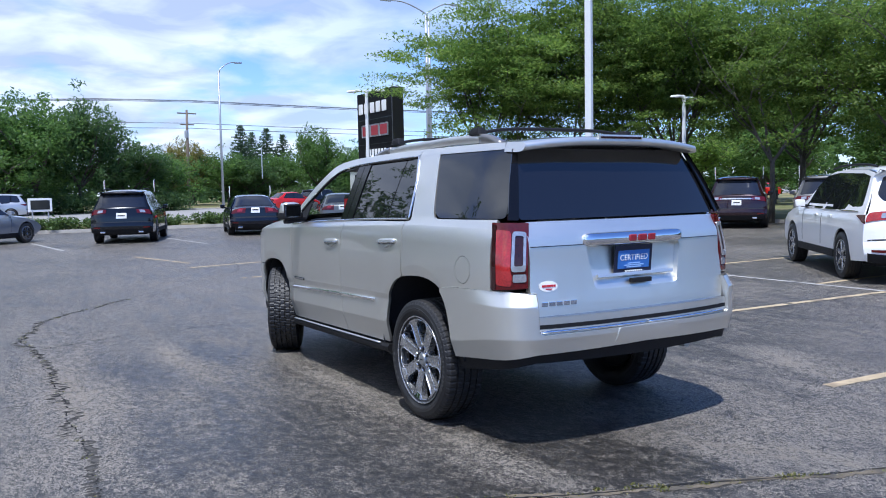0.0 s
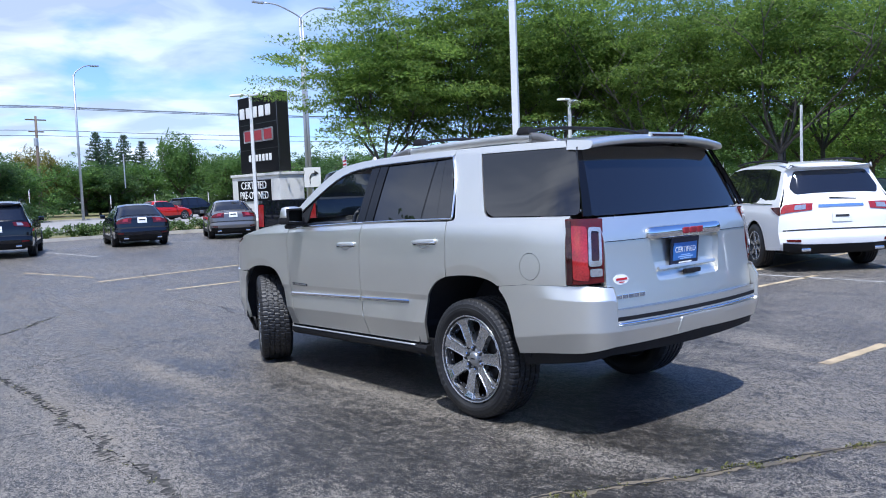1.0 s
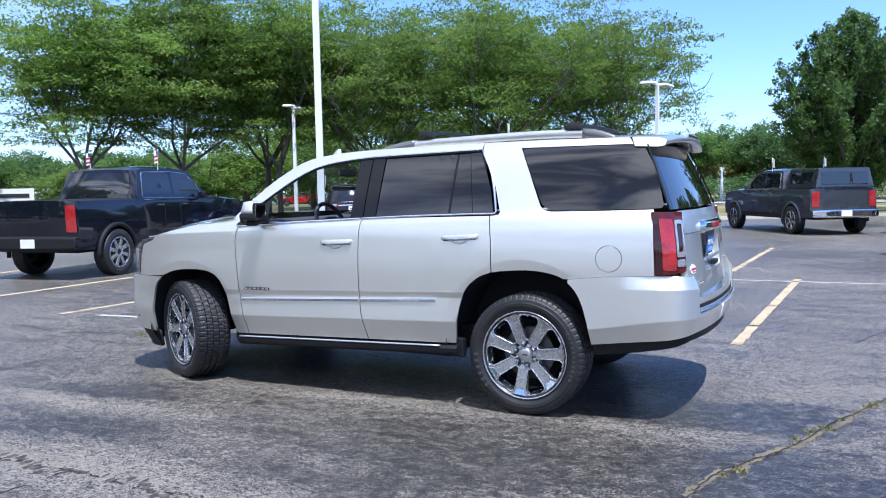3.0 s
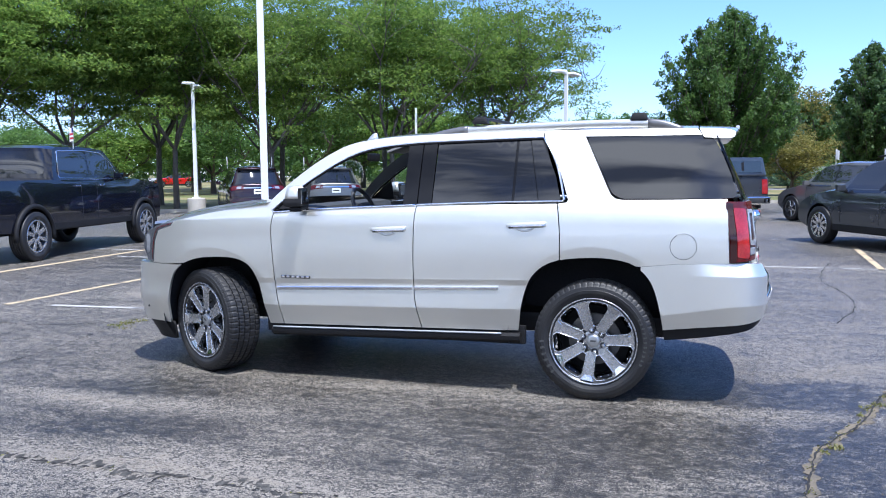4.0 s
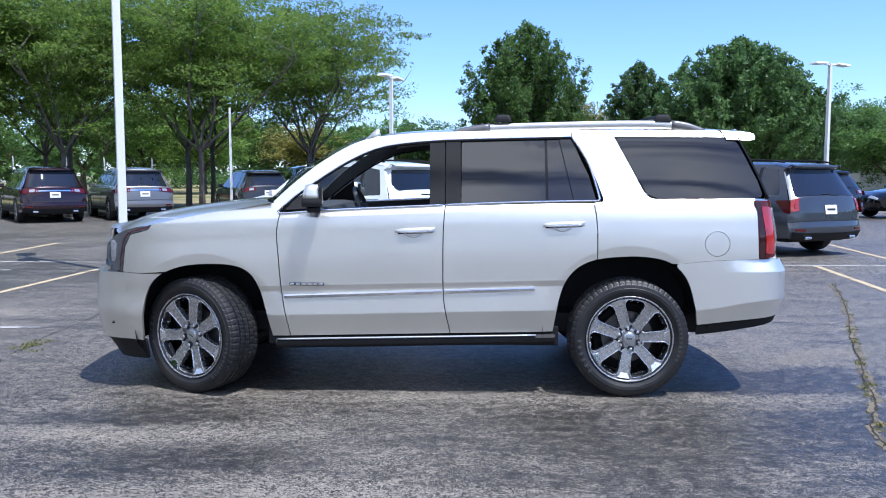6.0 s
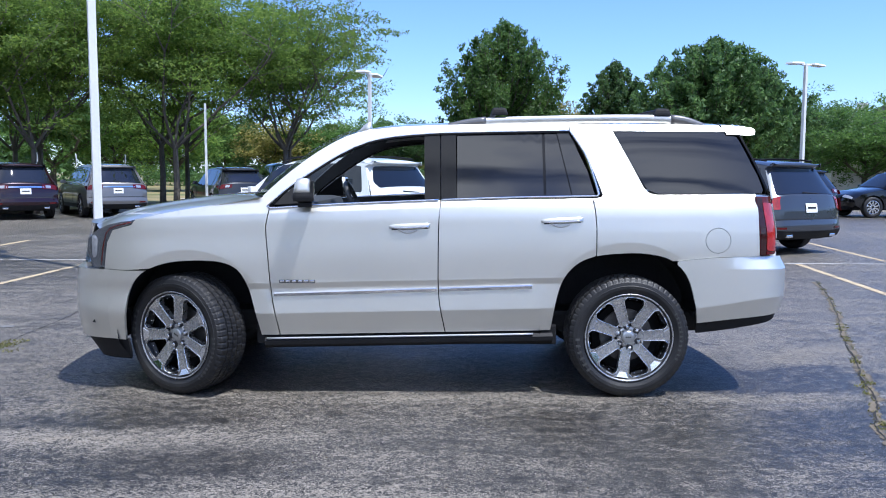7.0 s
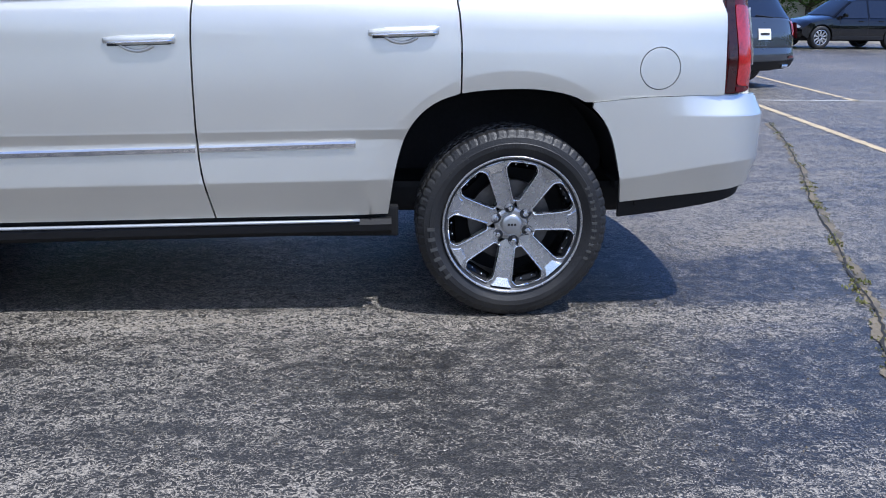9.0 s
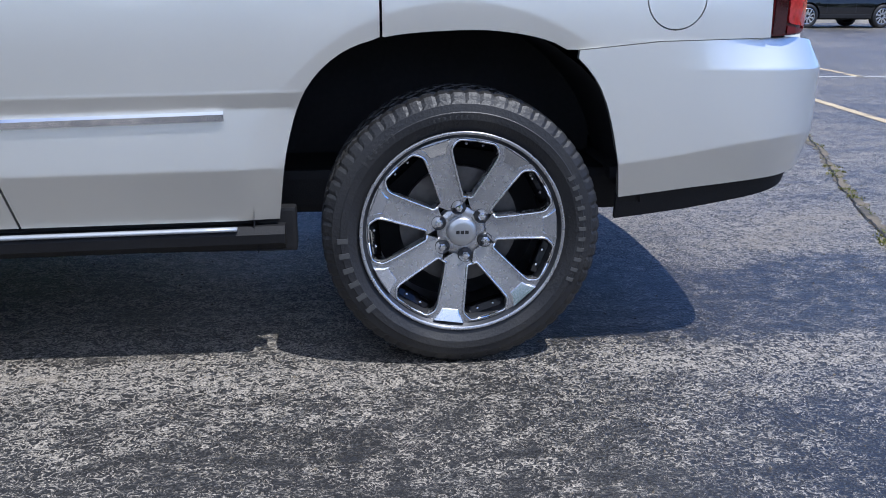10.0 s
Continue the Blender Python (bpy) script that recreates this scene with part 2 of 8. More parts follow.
# ---- materials ----
def nodes_of(name):
    m = bpy.data.materials.new(name)
    m.use_nodes = True
    nt = m.node_tree
    return m, nt.nodes, nt.links, nt.nodes["Principled BSDF"]


def mat(name, base, rough=0.5, metal=0.0, vary=0.12, scale=6.0, fine=60.0, bump=0.0, coat=0.0, ior=1.5, dirt=None, dirt_at=(0.55, 0.75), rvary=0.08, by_object=0.0, sheen=0.0):
    """A surface with variation at two scales, fine relief and, where given, dirt in patches."""
    m, nd, lk, bs = nodes_of(name)
    tc = nd.new("ShaderNodeTexCoord")
    big = nd.new("ShaderNodeTexNoise")
    big.inputs["Scale"].default_value, big.inputs["Detail"].default_value = scale, 5
    small = nd.new("ShaderNodeTexNoise")
    small.inputs["Scale"].default_value, small.inputs["Detail"].default_value = fine, 4
    for t in (big, small):
        lk.new(tc.outputs["Object"], t.inputs["Vector"])
    add = nd.new("ShaderNodeMath")
    add.operation = "MULTIPLY_ADD"
    add.inputs[1].default_value = 0.5
    lk.new(small.outputs["Fac"], add.inputs[0])
    half = nd.new("ShaderNodeMath")
    half.operation = "MULTIPLY"
    half.inputs[1].default_value = 0.5
    lk.new(big.outputs["Fac"], half.inputs[0])
    lk.new(half.outputs[0], add.inputs[2])
    ramp = nd.new("ShaderNodeValToRGB")
    ramp.color_ramp.elements[0].position, ramp.color_ramp.elements[1].position = 0.3, 0.7
    ramp.color_ramp.elements[0].color = (*[c * (1 - vary) for c in base], 1)
    ramp.color_ramp.elements[1].color = (*[min(1, c * (1 + vary)) for c in base], 1)
    lk.new(add.outputs[0], ramp.inputs[0])
    col = ramp.outputs["Color"]
    if dirt:
        dn = nd.new("ShaderNodeTexNoise")
        dn.inputs["Scale"].default_value, dn.inputs["Detail"].default_value = scale * 0.6, 6
        lk.new(tc.outputs["Object"], dn.inputs["Vector"])
        dr = nd.new("ShaderNodeValToRGB")
        dr.color_ramp.elements[0].position, dr.color_ramp.elements[1].position = dirt_at
        lk.new(dn.outputs["Fac"], dr.inputs[0])
        mx = nd.new("ShaderNodeMix")
        mx.data_type = "RGBA"
        lk.new(dr.outputs["Color"], mx.inputs[0])
        lk.new(col, mx.inputs[6])
        mx.inputs[7].default_value = (*dirt, 1)
        col = mx.outputs[2]
    if by_object:
        info = nd.new("ShaderNodeObjectInfo")
        hs = nd.new("ShaderNodeHueSaturation")
        mr = nd.new("ShaderNodeMapRange")
        mr.inputs[3].default_value, mr.inputs[4].default_value = 1 - by_object, 1 + by_object
        lk.new(info.outputs["Random"], mr.inputs[0])
        lk.new(mr.outputs[0], hs.inputs["Value"])
        lk.new(col, hs.inputs["Color"])
        col = hs.outputs[0]
    lk.new(col, bs.inputs["Base Color"])
    bs.inputs["Metallic"].default_value = metal
    bs.inputs["IOR"].default_value = ior
    mrr = nd.new("ShaderNodeMapRange")
    mrr.inputs[3].default_value, mrr.inputs[4].default_value = max(0.0, rough - rvary), min(1.0, rough + rvary)
    lk.new(big.outputs["Fac"], mrr.inputs[0])
    lk.new(mrr.outputs[0], bs.inputs["Roughness"])
    if coat:
        bs.inputs["Coat Weight"].default_value = coat
        bs.inputs["Coat Roughness"].default_value = 0.03
    if bump:
        bp = nd.new("ShaderNodeBump")
        bp.inputs["Strength"].default_value = min(1, bump)
        bp.inputs["Distance"].default_value = 0.01
        lk.new(small.outputs["Fac"], bp.inputs["Height"])
        lk.new(bp.outputs[0], bs.inputs["Normal"])
    return m


def paint(name, base, metal=0.0, rough=0.32):
    """Clear-coated car paint with a faint flake."""
    m = mat(name, base, rough, metal, vary=0.04, scale=2.0, fine=900.0, coat=1.0, rvary=0.03)
    m.node_tree.nodes["Principled BSDF"].inputs["Specular IOR Level"].default_value = 0.5 if metal > 0.5 else 0.12
    return m


def dark_glass(name, base=(0.004, 0.005, 0.007), ior=1.56):
    m, nd, lk, bs = nodes_of(name)
    bs.inputs["Base Color"].default_value = (*base, 1)
    bs.inputs["Roughness"].default_value = 0.015
    bs.inputs["IOR"].default_value = ior
    tc = nd.new("ShaderNodeTexCoord")
    nz = nd.new("ShaderNodeTexNoise")
    nz.inputs["Scale"].default_value = 1.6
    lk.new(tc.outputs["Object"], nz.inputs["Vector"])
    bp = nd.new("ShaderNodeBump")
    bp.inputs["Strength"].default_value, bp.inputs["Distance"].default_value = 0.12, 0.01
    lk.new(nz.outputs["Fac"], bp.inputs["Height"])
    lk.new(bp.outputs[0], bs.inputs["Normal"])
    return m


def clear_glass(name, tint=(0.8, 0.85, 0.84)):
    m = bpy.data.materials.new(name)
    m.use_nodes = True
    nd, lk = m.node_tree.nodes, m.node_tree.links
    nd.clear()
    out = nd.new("ShaderNodeOutputMaterial")
    tr = nd.new("ShaderNodeBsdfTransparent")
    tr.inputs[0].default_value = (*tint, 1)
    gl = nd.new("ShaderNodeBsdfGlossy")
    gl.inputs["Roughness"].default_value = 0.01
    lw = nd.new("ShaderNodeLayerWeight")
    pw = nd.new("ShaderNodeMath")
    pw.operation = "POWER"
    pw.inputs[1].default_value = 4.0
    fr = nd.new("ShaderNodeMath")
    fr.operation = "MULTIPLY_ADD"
    fr.inputs[1].default_value, fr.inputs[2].default_value = 0.55, 0.05
    lk.new(lw.outputs["Facing"], pw.inputs[0])
    lk.new(pw.outputs[0], fr.inputs[0])
    mx = nd.new("ShaderNodeMixShader")
    lk.new(fr.outputs[0], mx.inputs[0])
    lk.new(tr.outputs[0], mx.inputs[1])
    lk.new(gl.outputs[0], mx.inputs[2])
    lk.new(mx.outputs[0], out.inputs[0])
    return m


def leaf_mat(name, dark, light, back=0.35):
    m, nd, lk, bs = nodes_of(name)
    geo = nd.new("ShaderNodeNewGeometry")
    ramp = nd.new("ShaderNodeValToRGB")
    ramp.color_ramp.elements[0].color = (*dark, 1)
    ramp.color_ramp.elements[1].color = (*light, 1)
    mid = ramp.color_ramp.elements.new(0.75)
    mid.color = (*[(a + b) / 2 for a, b in zip(dark, light)], 1)
    lk.new(geo.outputs["Random Per Island"], ramp.inputs[0])
    info = nd.new("ShaderNodeObjectInfo")
    hs = nd.new("ShaderNodeHueSaturation")
    mr = nd.new("ShaderNodeMapRange")
    mr.inputs[3].default_value, mr.inputs[4].default_value = 0.8, 1.2
    lk.new(info.outputs["Random"], mr.inputs[0])
    lk.new(mr.outputs[0], hs.inputs["Value"])
    lk.new(ramp.outputs[0], hs.inputs["Color"])
    lk.new(hs.outputs[0], bs.inputs["Base Color"])
    bs.inputs["Roughness"].default_value = 0.55
    tl = nd.new("ShaderNodeBsdfTranslucent")
    lk.new(hs.outputs[0], tl.inputs[0])
    mx = nd.new("ShaderNodeMixShader")
    mx.inputs[0].default_value = back
    lk.new(bs.outputs[0], mx.inputs[1])
    lk.new(tl.outputs[0], mx.inputs[2])
    lk.new(mx.outputs[0], nd["Material Output"].inputs[0])
    return m


def asphalt_mat():
    m, nd, lk, bs = nodes_of("worn asphalt")
    tc = nd.new("ShaderNodeTexCoord")

    def noise_at(scale, detail=5, rough=0.6, stretch=(1, 1, 1), distort=0.0):
        mp = nd.new("ShaderNodeMapping")
        mp.inputs["Scale"].default_value = stretch
        lk.new(tc.outputs["Object"], mp.inputs[0])
        t = nd.new("ShaderNodeTexNoise")
        t.inputs["Scale"].default_value, t.inputs["Detail"].default_value, t.inputs["Roughness"].default_value = scale, detail, rough
        t.inputs["Distortion"].default_value = distort
        lk.new(mp.outputs[0], t.inputs["Vector"])
        return t

    def ramp(src, a, b, ca=(0, 0, 0, 1), cb=(1, 1, 1, 1)):
        r = nd.new("ShaderNodeValToRGB")
        r.color_ramp.elements[0].position, r.color_ramp.elements[1].position = a, b
        r.color_ramp.elements[0].color, r.color_ramp.elements[1].color = ca, cb
        lk.new(src, r.inputs[0])
        return r

    def mixed(fac, a, b, mode="MIX"):
        x = nd.new("ShaderNodeMix")
        x.data_type, x.blend_type = "RGBA", mode
        for sock, val in ((0, fac), (6, a), (7, b)):
            if isinstance(val, (tuple, float, int)):
                x.inputs[sock].default_value = val
            else:
                lk.new(val, x.inputs[sock])
        return x.outputs[2]

    def times(a, b):
        x = nd.new("ShaderNodeMath")
        x.operation = "MULTIPLY"
        for k, val in ((0, a), (1, b)):
            if isinstance(val, float):
                x.inputs[k].default_value = val
            else:
                lk.new(val, x.inputs[k])
        return x.outputs[0]

    def plus(a, k, b):
        x = nd.new("ShaderNodeMath")
        x.operation = "MULTIPLY_ADD"
        lk.new(a, x.inputs[0])
        x.inputs[1].default_value = k
        if isinstance(b, float):
            x.inputs[2].default_value = b
        else:
            lk.new(b, x.inputs[2])
        return x.outputs[0]

    wander = noise_at(1.7, 4, 0.6)

    def streak(x, y, turn, long, wide):
        """A worn streak with a frayed edge: 1 along its middle, 0 outside."""
        mp = nd.new("ShaderNodeMapping")
        mp.vector_type = "TEXTURE"
        mp.inputs["Location"].default_value = (x, y, 0)
        mp.inputs["Rotation"].default_value = (0, 0, radians(turn))
        mp.inputs["Scale"].default_value = (wide, long, 1)
        fray = nd.new("ShaderNodeVectorMath")
        fray.operation = "MULTIPLY_ADD"
        lk.new(wander.outputs["Color"], fray.inputs[0])
        fray.inputs[1].default_value = (0.36, 0.36, 0)
        lk.new(tc.outputs["Object"], fray.inputs[2])
        lk.new(fray.outputs[0], mp.inputs[0])
        flat = nd.new("ShaderNodeVectorMath")
        flat.operation = "MULTIPLY"
        flat.inputs[1].default_value = (1, 1, 0)
        lk.new(mp.outputs[0], flat.inputs[0])
        g = nd.new("ShaderNodeTexGradient")
        g.gradient_type = "SPHERICAL"
        lk.new(flat.outputs[0], g.inputs[0])
        return g.outputs["Fac"]

    def most(a, b):
        x = nd.new("ShaderNodeMath")
        x.operation = "MAXIMUM"
        lk.new(a, x.inputs[0])
        lk.new(b, x.inputs[1])
        return x.outputs[0]

    large = noise_at(0.19, 4)
    worn = noise_at(1.55, 7, 0.66, (3.0, 0.75, 1), 0.5)
    breakup = noise_at(11.0, 4, 0.7, (1.3, 0.8, 1))
    grain = noise_at(42.0, 3, 0.62, (1.15, 0.85, 1), 1.0)
    speck = noise_at(150.0, 3, 0.6)
    tar = ramp(large.outputs["Fac"], 0.35, 0.65, (0.0125, 0.0118, 0.0110, 1), (0.020, 0.0190, 0.0180, 1)).outputs[0]
    tar = mixed(times(ramp(speck.outputs["Fac"], 0.55, 0.66).outputs[0], 0.42), tar, (0.15, 0.138, 0.120, 1))
    # streaks where the wheels have worn the tar away, and zones still sealed
    bald = streak(0.40, -1.45, 34, 1.25, 0.26)
    for st in ((-0.88, 1.6, 0, 1.7, 0.15), (-0.83, -0.75, 4, 1.1, 0.20), (-1.75, 3.1, 3, 1.3, 0.30), (-2.75, 2.4, 0, 2.6, 0.26), (2.5, 6.3, -30, 0.9, 0.35), (2.7, -0.1, -20, 1.1, 0.3)):
        bald = most(bald, streak(*st))
    sealed = streak(0.6, -4.1, 24, 3.1, 2.3)
    for st in ((-1.9, -2.3, 0, 1.3, 0.7), (-1.75, 0.35, 0, 1.9, 1.2), (-2.1, 2.9, 6, 1.1, 0.4), (-1.35, 3.2, 0, 0.9, 0.35)):
        sealed = most(sealed, streak(*st))
    coated = most(streak(-1.55, -1.55, -14, 1.1, 0.8), streak(-0.4, -0.95, 0, 1.2, 0.75))
    wear = plus(worn.outputs["Fac"], 0.7, 0.15)
    field = plus(large.outputs["Fac"], 0.55, plus(bald, 0.26, plus(sealed, -0.25, plus(coated, -0.42, wear))))
    bare = ramp(field, 0.60, 1.25).outputs[0]
    # where the tar is worn away the stones show as crooked pale worms with dark pits between
    off = nd.new("ShaderNodeMath")
    off.operation = "SUBTRACT"
    lk.new(grain.outputs["Fac"], off.inputs[0])
    off.inputs[1].default_value = 0.5
    size = nd.new("ShaderNodeMath")
    size.operation = "ABSOLUTE"
    lk.new(off.outputs[0], size.inputs[0])
    ridge = plus(size.outputs[0], -5.5, 1.0)
    lot = plus(breakup.outputs["Fac"], 0.38, plus(bare, 0.19, plus(ridge, 0.5, 0.045)))
    fac = ramp(lot, 0.676, 0.732).outputs[0]
    stone = ramp(speck.outputs["Fac"], 0.35, 0.65, (0.085, 0.079, 0.071, 1), (0.430, 0.380, 0.305, 1)).outputs[0]
    col = mixed(times(fac, 0.95), tar, stone)
    dust = times(times(ramp(field, 0.94, 1.22).outputs[0], 0.34), ramp(breakup.outputs["Fac"], 0.40, 0.60).outputs[0])
    col = mixed(dust, col, (0.22, 0.185, 0.135, 1))
    stain = times(ramp(noise_at(0.33, 6, 0.6, (1.3, 0.9, 1)).outputs["Fac"], 0.54, 0.70).outputs[0], 0.30)
    col = mixed(stain, col, (0.026, 0.028, 0.033, 1))
    lk.new(col, bs.inputs["Base Color"])
    rr = ramp(field, 0.60, 1.05, (0.36, 0.36, 0.36, 1), (0.60, 0.60, 0.60, 1)).outputs[0]
    lk.new(rr, bs.inputs["Roughness"])
    bs.inputs["IOR"].default_value = 1.5
    bp = nd.new("ShaderNodeBump")
    bp.inputs["Distance"].default_value = 0.005
    lk.new(plus(bare, 0.55, 0.30), bp.inputs["Strength"])
    lk.new(ridge, bp.inputs["Height"])
    bp2 = nd.new("ShaderNodeBump")
    bp2.inputs["Strength"].default_value, bp2.inputs["Distance"].default_value = 0.3, 0.02
    lk.new(breakup.outputs["Fac"], bp2.inputs["Height"])
    lk.new(bp.outputs[0], bp2.inputs["Normal"])
    lk.new(bp2.outputs[0], bs.inputs["Normal"])
    return m


M_ASPHALT = asphalt_mat()
M_GRASS = mat("dry lawn", (0.105, 0.115, 0.035), 0.9, vary=0.35, scale=0.35, fine=9.0, bump=0.6, dirt=(0.24, 0.19, 0.085), dirt_at=(0.42, 0.62))
M_CONCRETE = mat("kerb concrete", (0.42, 0.39, 0.34), 0.85, vary=0.2, scale=1.5, fine=40, bump=0.3, dirt=(0.2, 0.18, 0.15))
M_ROAD = mat("road surface", (0.27, 0.26, 0.245), 0.9, vary=0.15, scale=0.3, fine=20, bump=0.2)
M_YELLOW = mat("worn yellow line paint", (0.41, 0.325, 0.20), 0.8, vary=0.25, scale=4, fine=60, bump=0.3, dirt=(0.20, 0.16, 0.11), dirt_at=(0.58, 0.70))
M_WHITE_LINE = mat("worn white line paint", (0.36, 0.35, 0.325), 0.8, vary=0.2, scale=4, fine=60, bump=0.3, dirt=(0.12, 0.12, 0.12), dirt_at=(0.55, 0.66))
M_SILVER = paint("silver car paint", (0.745, 0.733, 0.675), 0.88, 0.40)
M_BLACK_PLASTIC = mat("black plastic", (0.011, 0.011, 0.012), 0.6, vary=0.2, fine=200, bump=0.15, ior=1.33)
M_GLOSS_BLACK = mat("gloss black trim", (0.005, 0.005, 0.006), 0.10, vary=0.1, ior=1.4)
M_LINER = mat("matte black liner", (0.030, 0.030, 0.033), 0.9, vary=0.2, ior=1.2)
M_RUBBER = mat("tyre rubber", (0.010, 0.010, 0.011), 0.52, vary=0.25, scale=8, fine=120, bump=0.2, dirt=(0.028, 0.026, 0.023), dirt_at=(0.50, 0.78))
M_CHROME = mat("chrome", (0.78, 0.79, 0.81), 0.06, 1.0, vary=0.03, rvary=0.03)
M_RIM_FACE = mat("machined grey alloy", (0.46, 0.462, 0.47), 0.27, 0.82, vary=0.08, scale=20, fine=300)
M_SATIN = mat("satin aluminium", (0.62, 0.62, 0.60), 0.42, 0.85, vary=0.05)
M_RIM_EDGE = mat("bright alloy edge", (0.7, 0.71, 0.73), 0.14, 1.0, vary=0.05)
M_CAP = mat("brushed alloy cap", (0.50, 0.51, 0.52), 0.32, 0.9, vary=0.06, fine=300)
M_RIM_DARK = mat("dark painted alloy", (0.03, 0.031, 0.034), 0.35, 0.4, vary=0.1)
M_BRAKE = mat("brake iron", (0.12, 0.115, 0.11), 0.45, 0.8, vary=0.25, scale=20)
M_TINT = dark_glass("privacy glass", (0.006, 0.006, 0.007), 1.74)
M_TINT_FAR = dark_glass("dark car glass", (0.009, 0.010, 0.013), 1.75)
M_CLEAR = clear_glass("clear car glass")
M_LENS = clear_glass("lamp lens", (0.93, 0.94, 0.95))
M_RED = mat("red lamp lens", (0.30, 0.016, 0.017), 0.10, vary=0.45, scale=14, fine=90, coat=0.6)
M_SMOKED = mat("smoked lamp lens", (0.030, 0.008, 0.009), 0.08, vary=0.3, scale=20)
M_RED_DARK = mat("dark red lamp lens", (0.085, 0.004, 0.005), 0.10, vary=0.2, scale=30)
M_LAMP_WHITE = mat("clear lamp reflector", (0.40, 0.41, 0.43), 0.16, 0.5, vary=0.35, scale=40, fine=200, coat=0.5)
M_LAMP_CASE = mat("grey lamp housing", (0.16, 0.17, 0.19), 0.22, 0.6, vary=0.45, scale=14, fine=60)
M_DARK_RED_PAINT = paint("dark cherry car paint", (0.016, 0.004, 0.007), 0.2, 0.25)
M_BLACK_PAINT = paint("black car paint", (0.004, 0.004, 0.005), 0.0, 0.2)
M_NAVY_PAINT = paint("blue black car paint", (0.004, 0.005, 0.010), 0.0, 0.2)
M_GREY_PAINT = paint("grey car paint", (0.17, 0.165, 0.16), 0.5)
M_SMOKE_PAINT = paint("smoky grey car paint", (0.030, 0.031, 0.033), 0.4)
M_SLATE_PAINT = paint("slate grey car paint", (0.060, 0.066, 0.076), 0.5, 0.28)
M_WHITE_PAINT = paint("white car paint", (0.80, 0.80, 0.79), 0.0)
M_BLUE_PAINT = paint("deep blue car paint", (0.008, 0.022, 0.085), 0.3)
M_SILVER2_PAINT = paint("pale silver car paint", (0.42, 0.44, 0.47), 0.55)
M_RED_PAINT = paint("bright red car paint", (0.45, 0.012, 0.010), 0.0)
M_GREEN_PAINT = paint("dark green car paint", (0.010, 0.035, 0.026), 0.2)
M_PLATE = mat("white paper plate", (0.72, 0.72, 0.70), 0.6, vary=0.05)
M_INK = mat("dark ink", (0.02, 0.02, 0.022), 0.6)
M_INTERIOR = mat("charcoal cabin trim", (0.050, 0.050, 0.052), 0.7, vary=0.15, fine=300, bump=0.1)
M_LEATHER = mat("black leather", (0.055, 0.054, 0.054), 0.5, vary=0.15, fine=200, bump=0.2)
M_HEADLINER = mat("grey headliner cloth", (0.30, 0.29, 0.28), 0.9, vary=0.08, fine=300)
M_POLE = mat("pale painted steel", (0.66, 0.67, 0.66), 0.45, vary=0.06, scale=1.2, fine=30, dirt=(0.4, 0.39, 0.36), dirt_at=(0.62, 0.8))
M_GALV = mat("galvanised steel", (0.42, 0.44, 0.46), 0.45, 0.6, vary=0.12, scale=3)
M_WOODPOLE = mat("weathered pole wood", (0.16, 0.125, 0.095), 0.9, vary=0.3, scale=3, fine=40, bump=0.4)
M_BARK = mat("tree bark", (0.085, 0.07, 0.056), 0.95, vary=0.35, scale=4, fine=30, bump=0.8)
M_BARK_DARK = mat("dark tree bark", (0.105, 0.092, 0.078), 0.95, vary=0.35, scale=4, fine=30, bump=0.8)
M_LOCUST = leaf_mat("locust leaf", (0.100, 0.185, 0.036), (0.270, 0.370, 0.074), 0.68)
M_MAPLE = leaf_mat("maple leaf", (0.075, 0.155, 0.038), (0.190, 0.315, 0.072), 0.6)
M_OAK = leaf_mat("dark broad leaf", (0.058, 0.122, 0.042), (0.150, 0.250, 0.068), 0.55)
M_NEEDLE = leaf_mat("spruce needle", (0.040, 0.082, 0.042), (0.105, 0.175, 0.080), 0.35)
M_YELLOW_LEAF = leaf_mat("yellowed leaf", (0.13, 0.14, 0.030), (0.42, 0.36, 0.10), 0.5)
M_RUST_LEAF = leaf_mat("rusty leaf", (0.09, 0.06, 0.03), (0.23, 0.15, 0.075), 0.35)
M_HEDGE = leaf_mat("hedge leaf", (0.038, 0.075, 0.016), (0.13, 0.20, 0.045), 0.35)
M_WEED = leaf_mat("weed blade", (0.10, 0.12, 0.03), (0.30, 0.26, 0.09), 0.4)
M_SIGN_BLACK = mat("black sign panel", (0.005, 0.005, 0.006), 0.6, vary=0.15, ior=1.2)
M_SIGN_WHITE = mat("white sign letter", (0.80, 0.80, 0.78), 0.5, vary=0.04)
M_SIGN_RED = mat("red sign letter", (0.30, 0.018, 0.028), 0.45, vary=0.06)
M_SIGN_STONE = mat("white painted stone", (0.68, 0.66, 0.62), 0.8, vary=0.1, scale=2, fine=30, bump=0.3)
M_PLATE_BLUE = mat("blue dealer plate", (0.045, 0.16, 0.46), 0.4, vary=0.08)
M_PLATE_NAVY = mat("navy plate frame", (0.008, 0.012, 0.035), 0.35)
M_PLATE_PALE = mat("pale blue print", (0.35, 0.55, 0.85), 0.5)
M_STICKER = mat("white sticker", (0.78, 0.78, 0.77), 0.4)
M_STICKER_RED = mat("red print", (0.5, 0.02, 0.03), 0.4)
M_SIDING = mat("pale siding", (0.62, 0.60, 0.55), 0.8, vary=0.06)
M_ROOF = mat("grey shingles", (0.24, 0.23, 0.22), 0.9, vary=0.2, fine=20, bump=0.4)
M_FENCE = mat("white fence vinyl", (0.74, 0.73, 0.70), 0.6, vary=0.05)
M_WATER = mat("falling water", (0.70, 0.74, 0.78), 0.3, vary=0.15, scale=2)
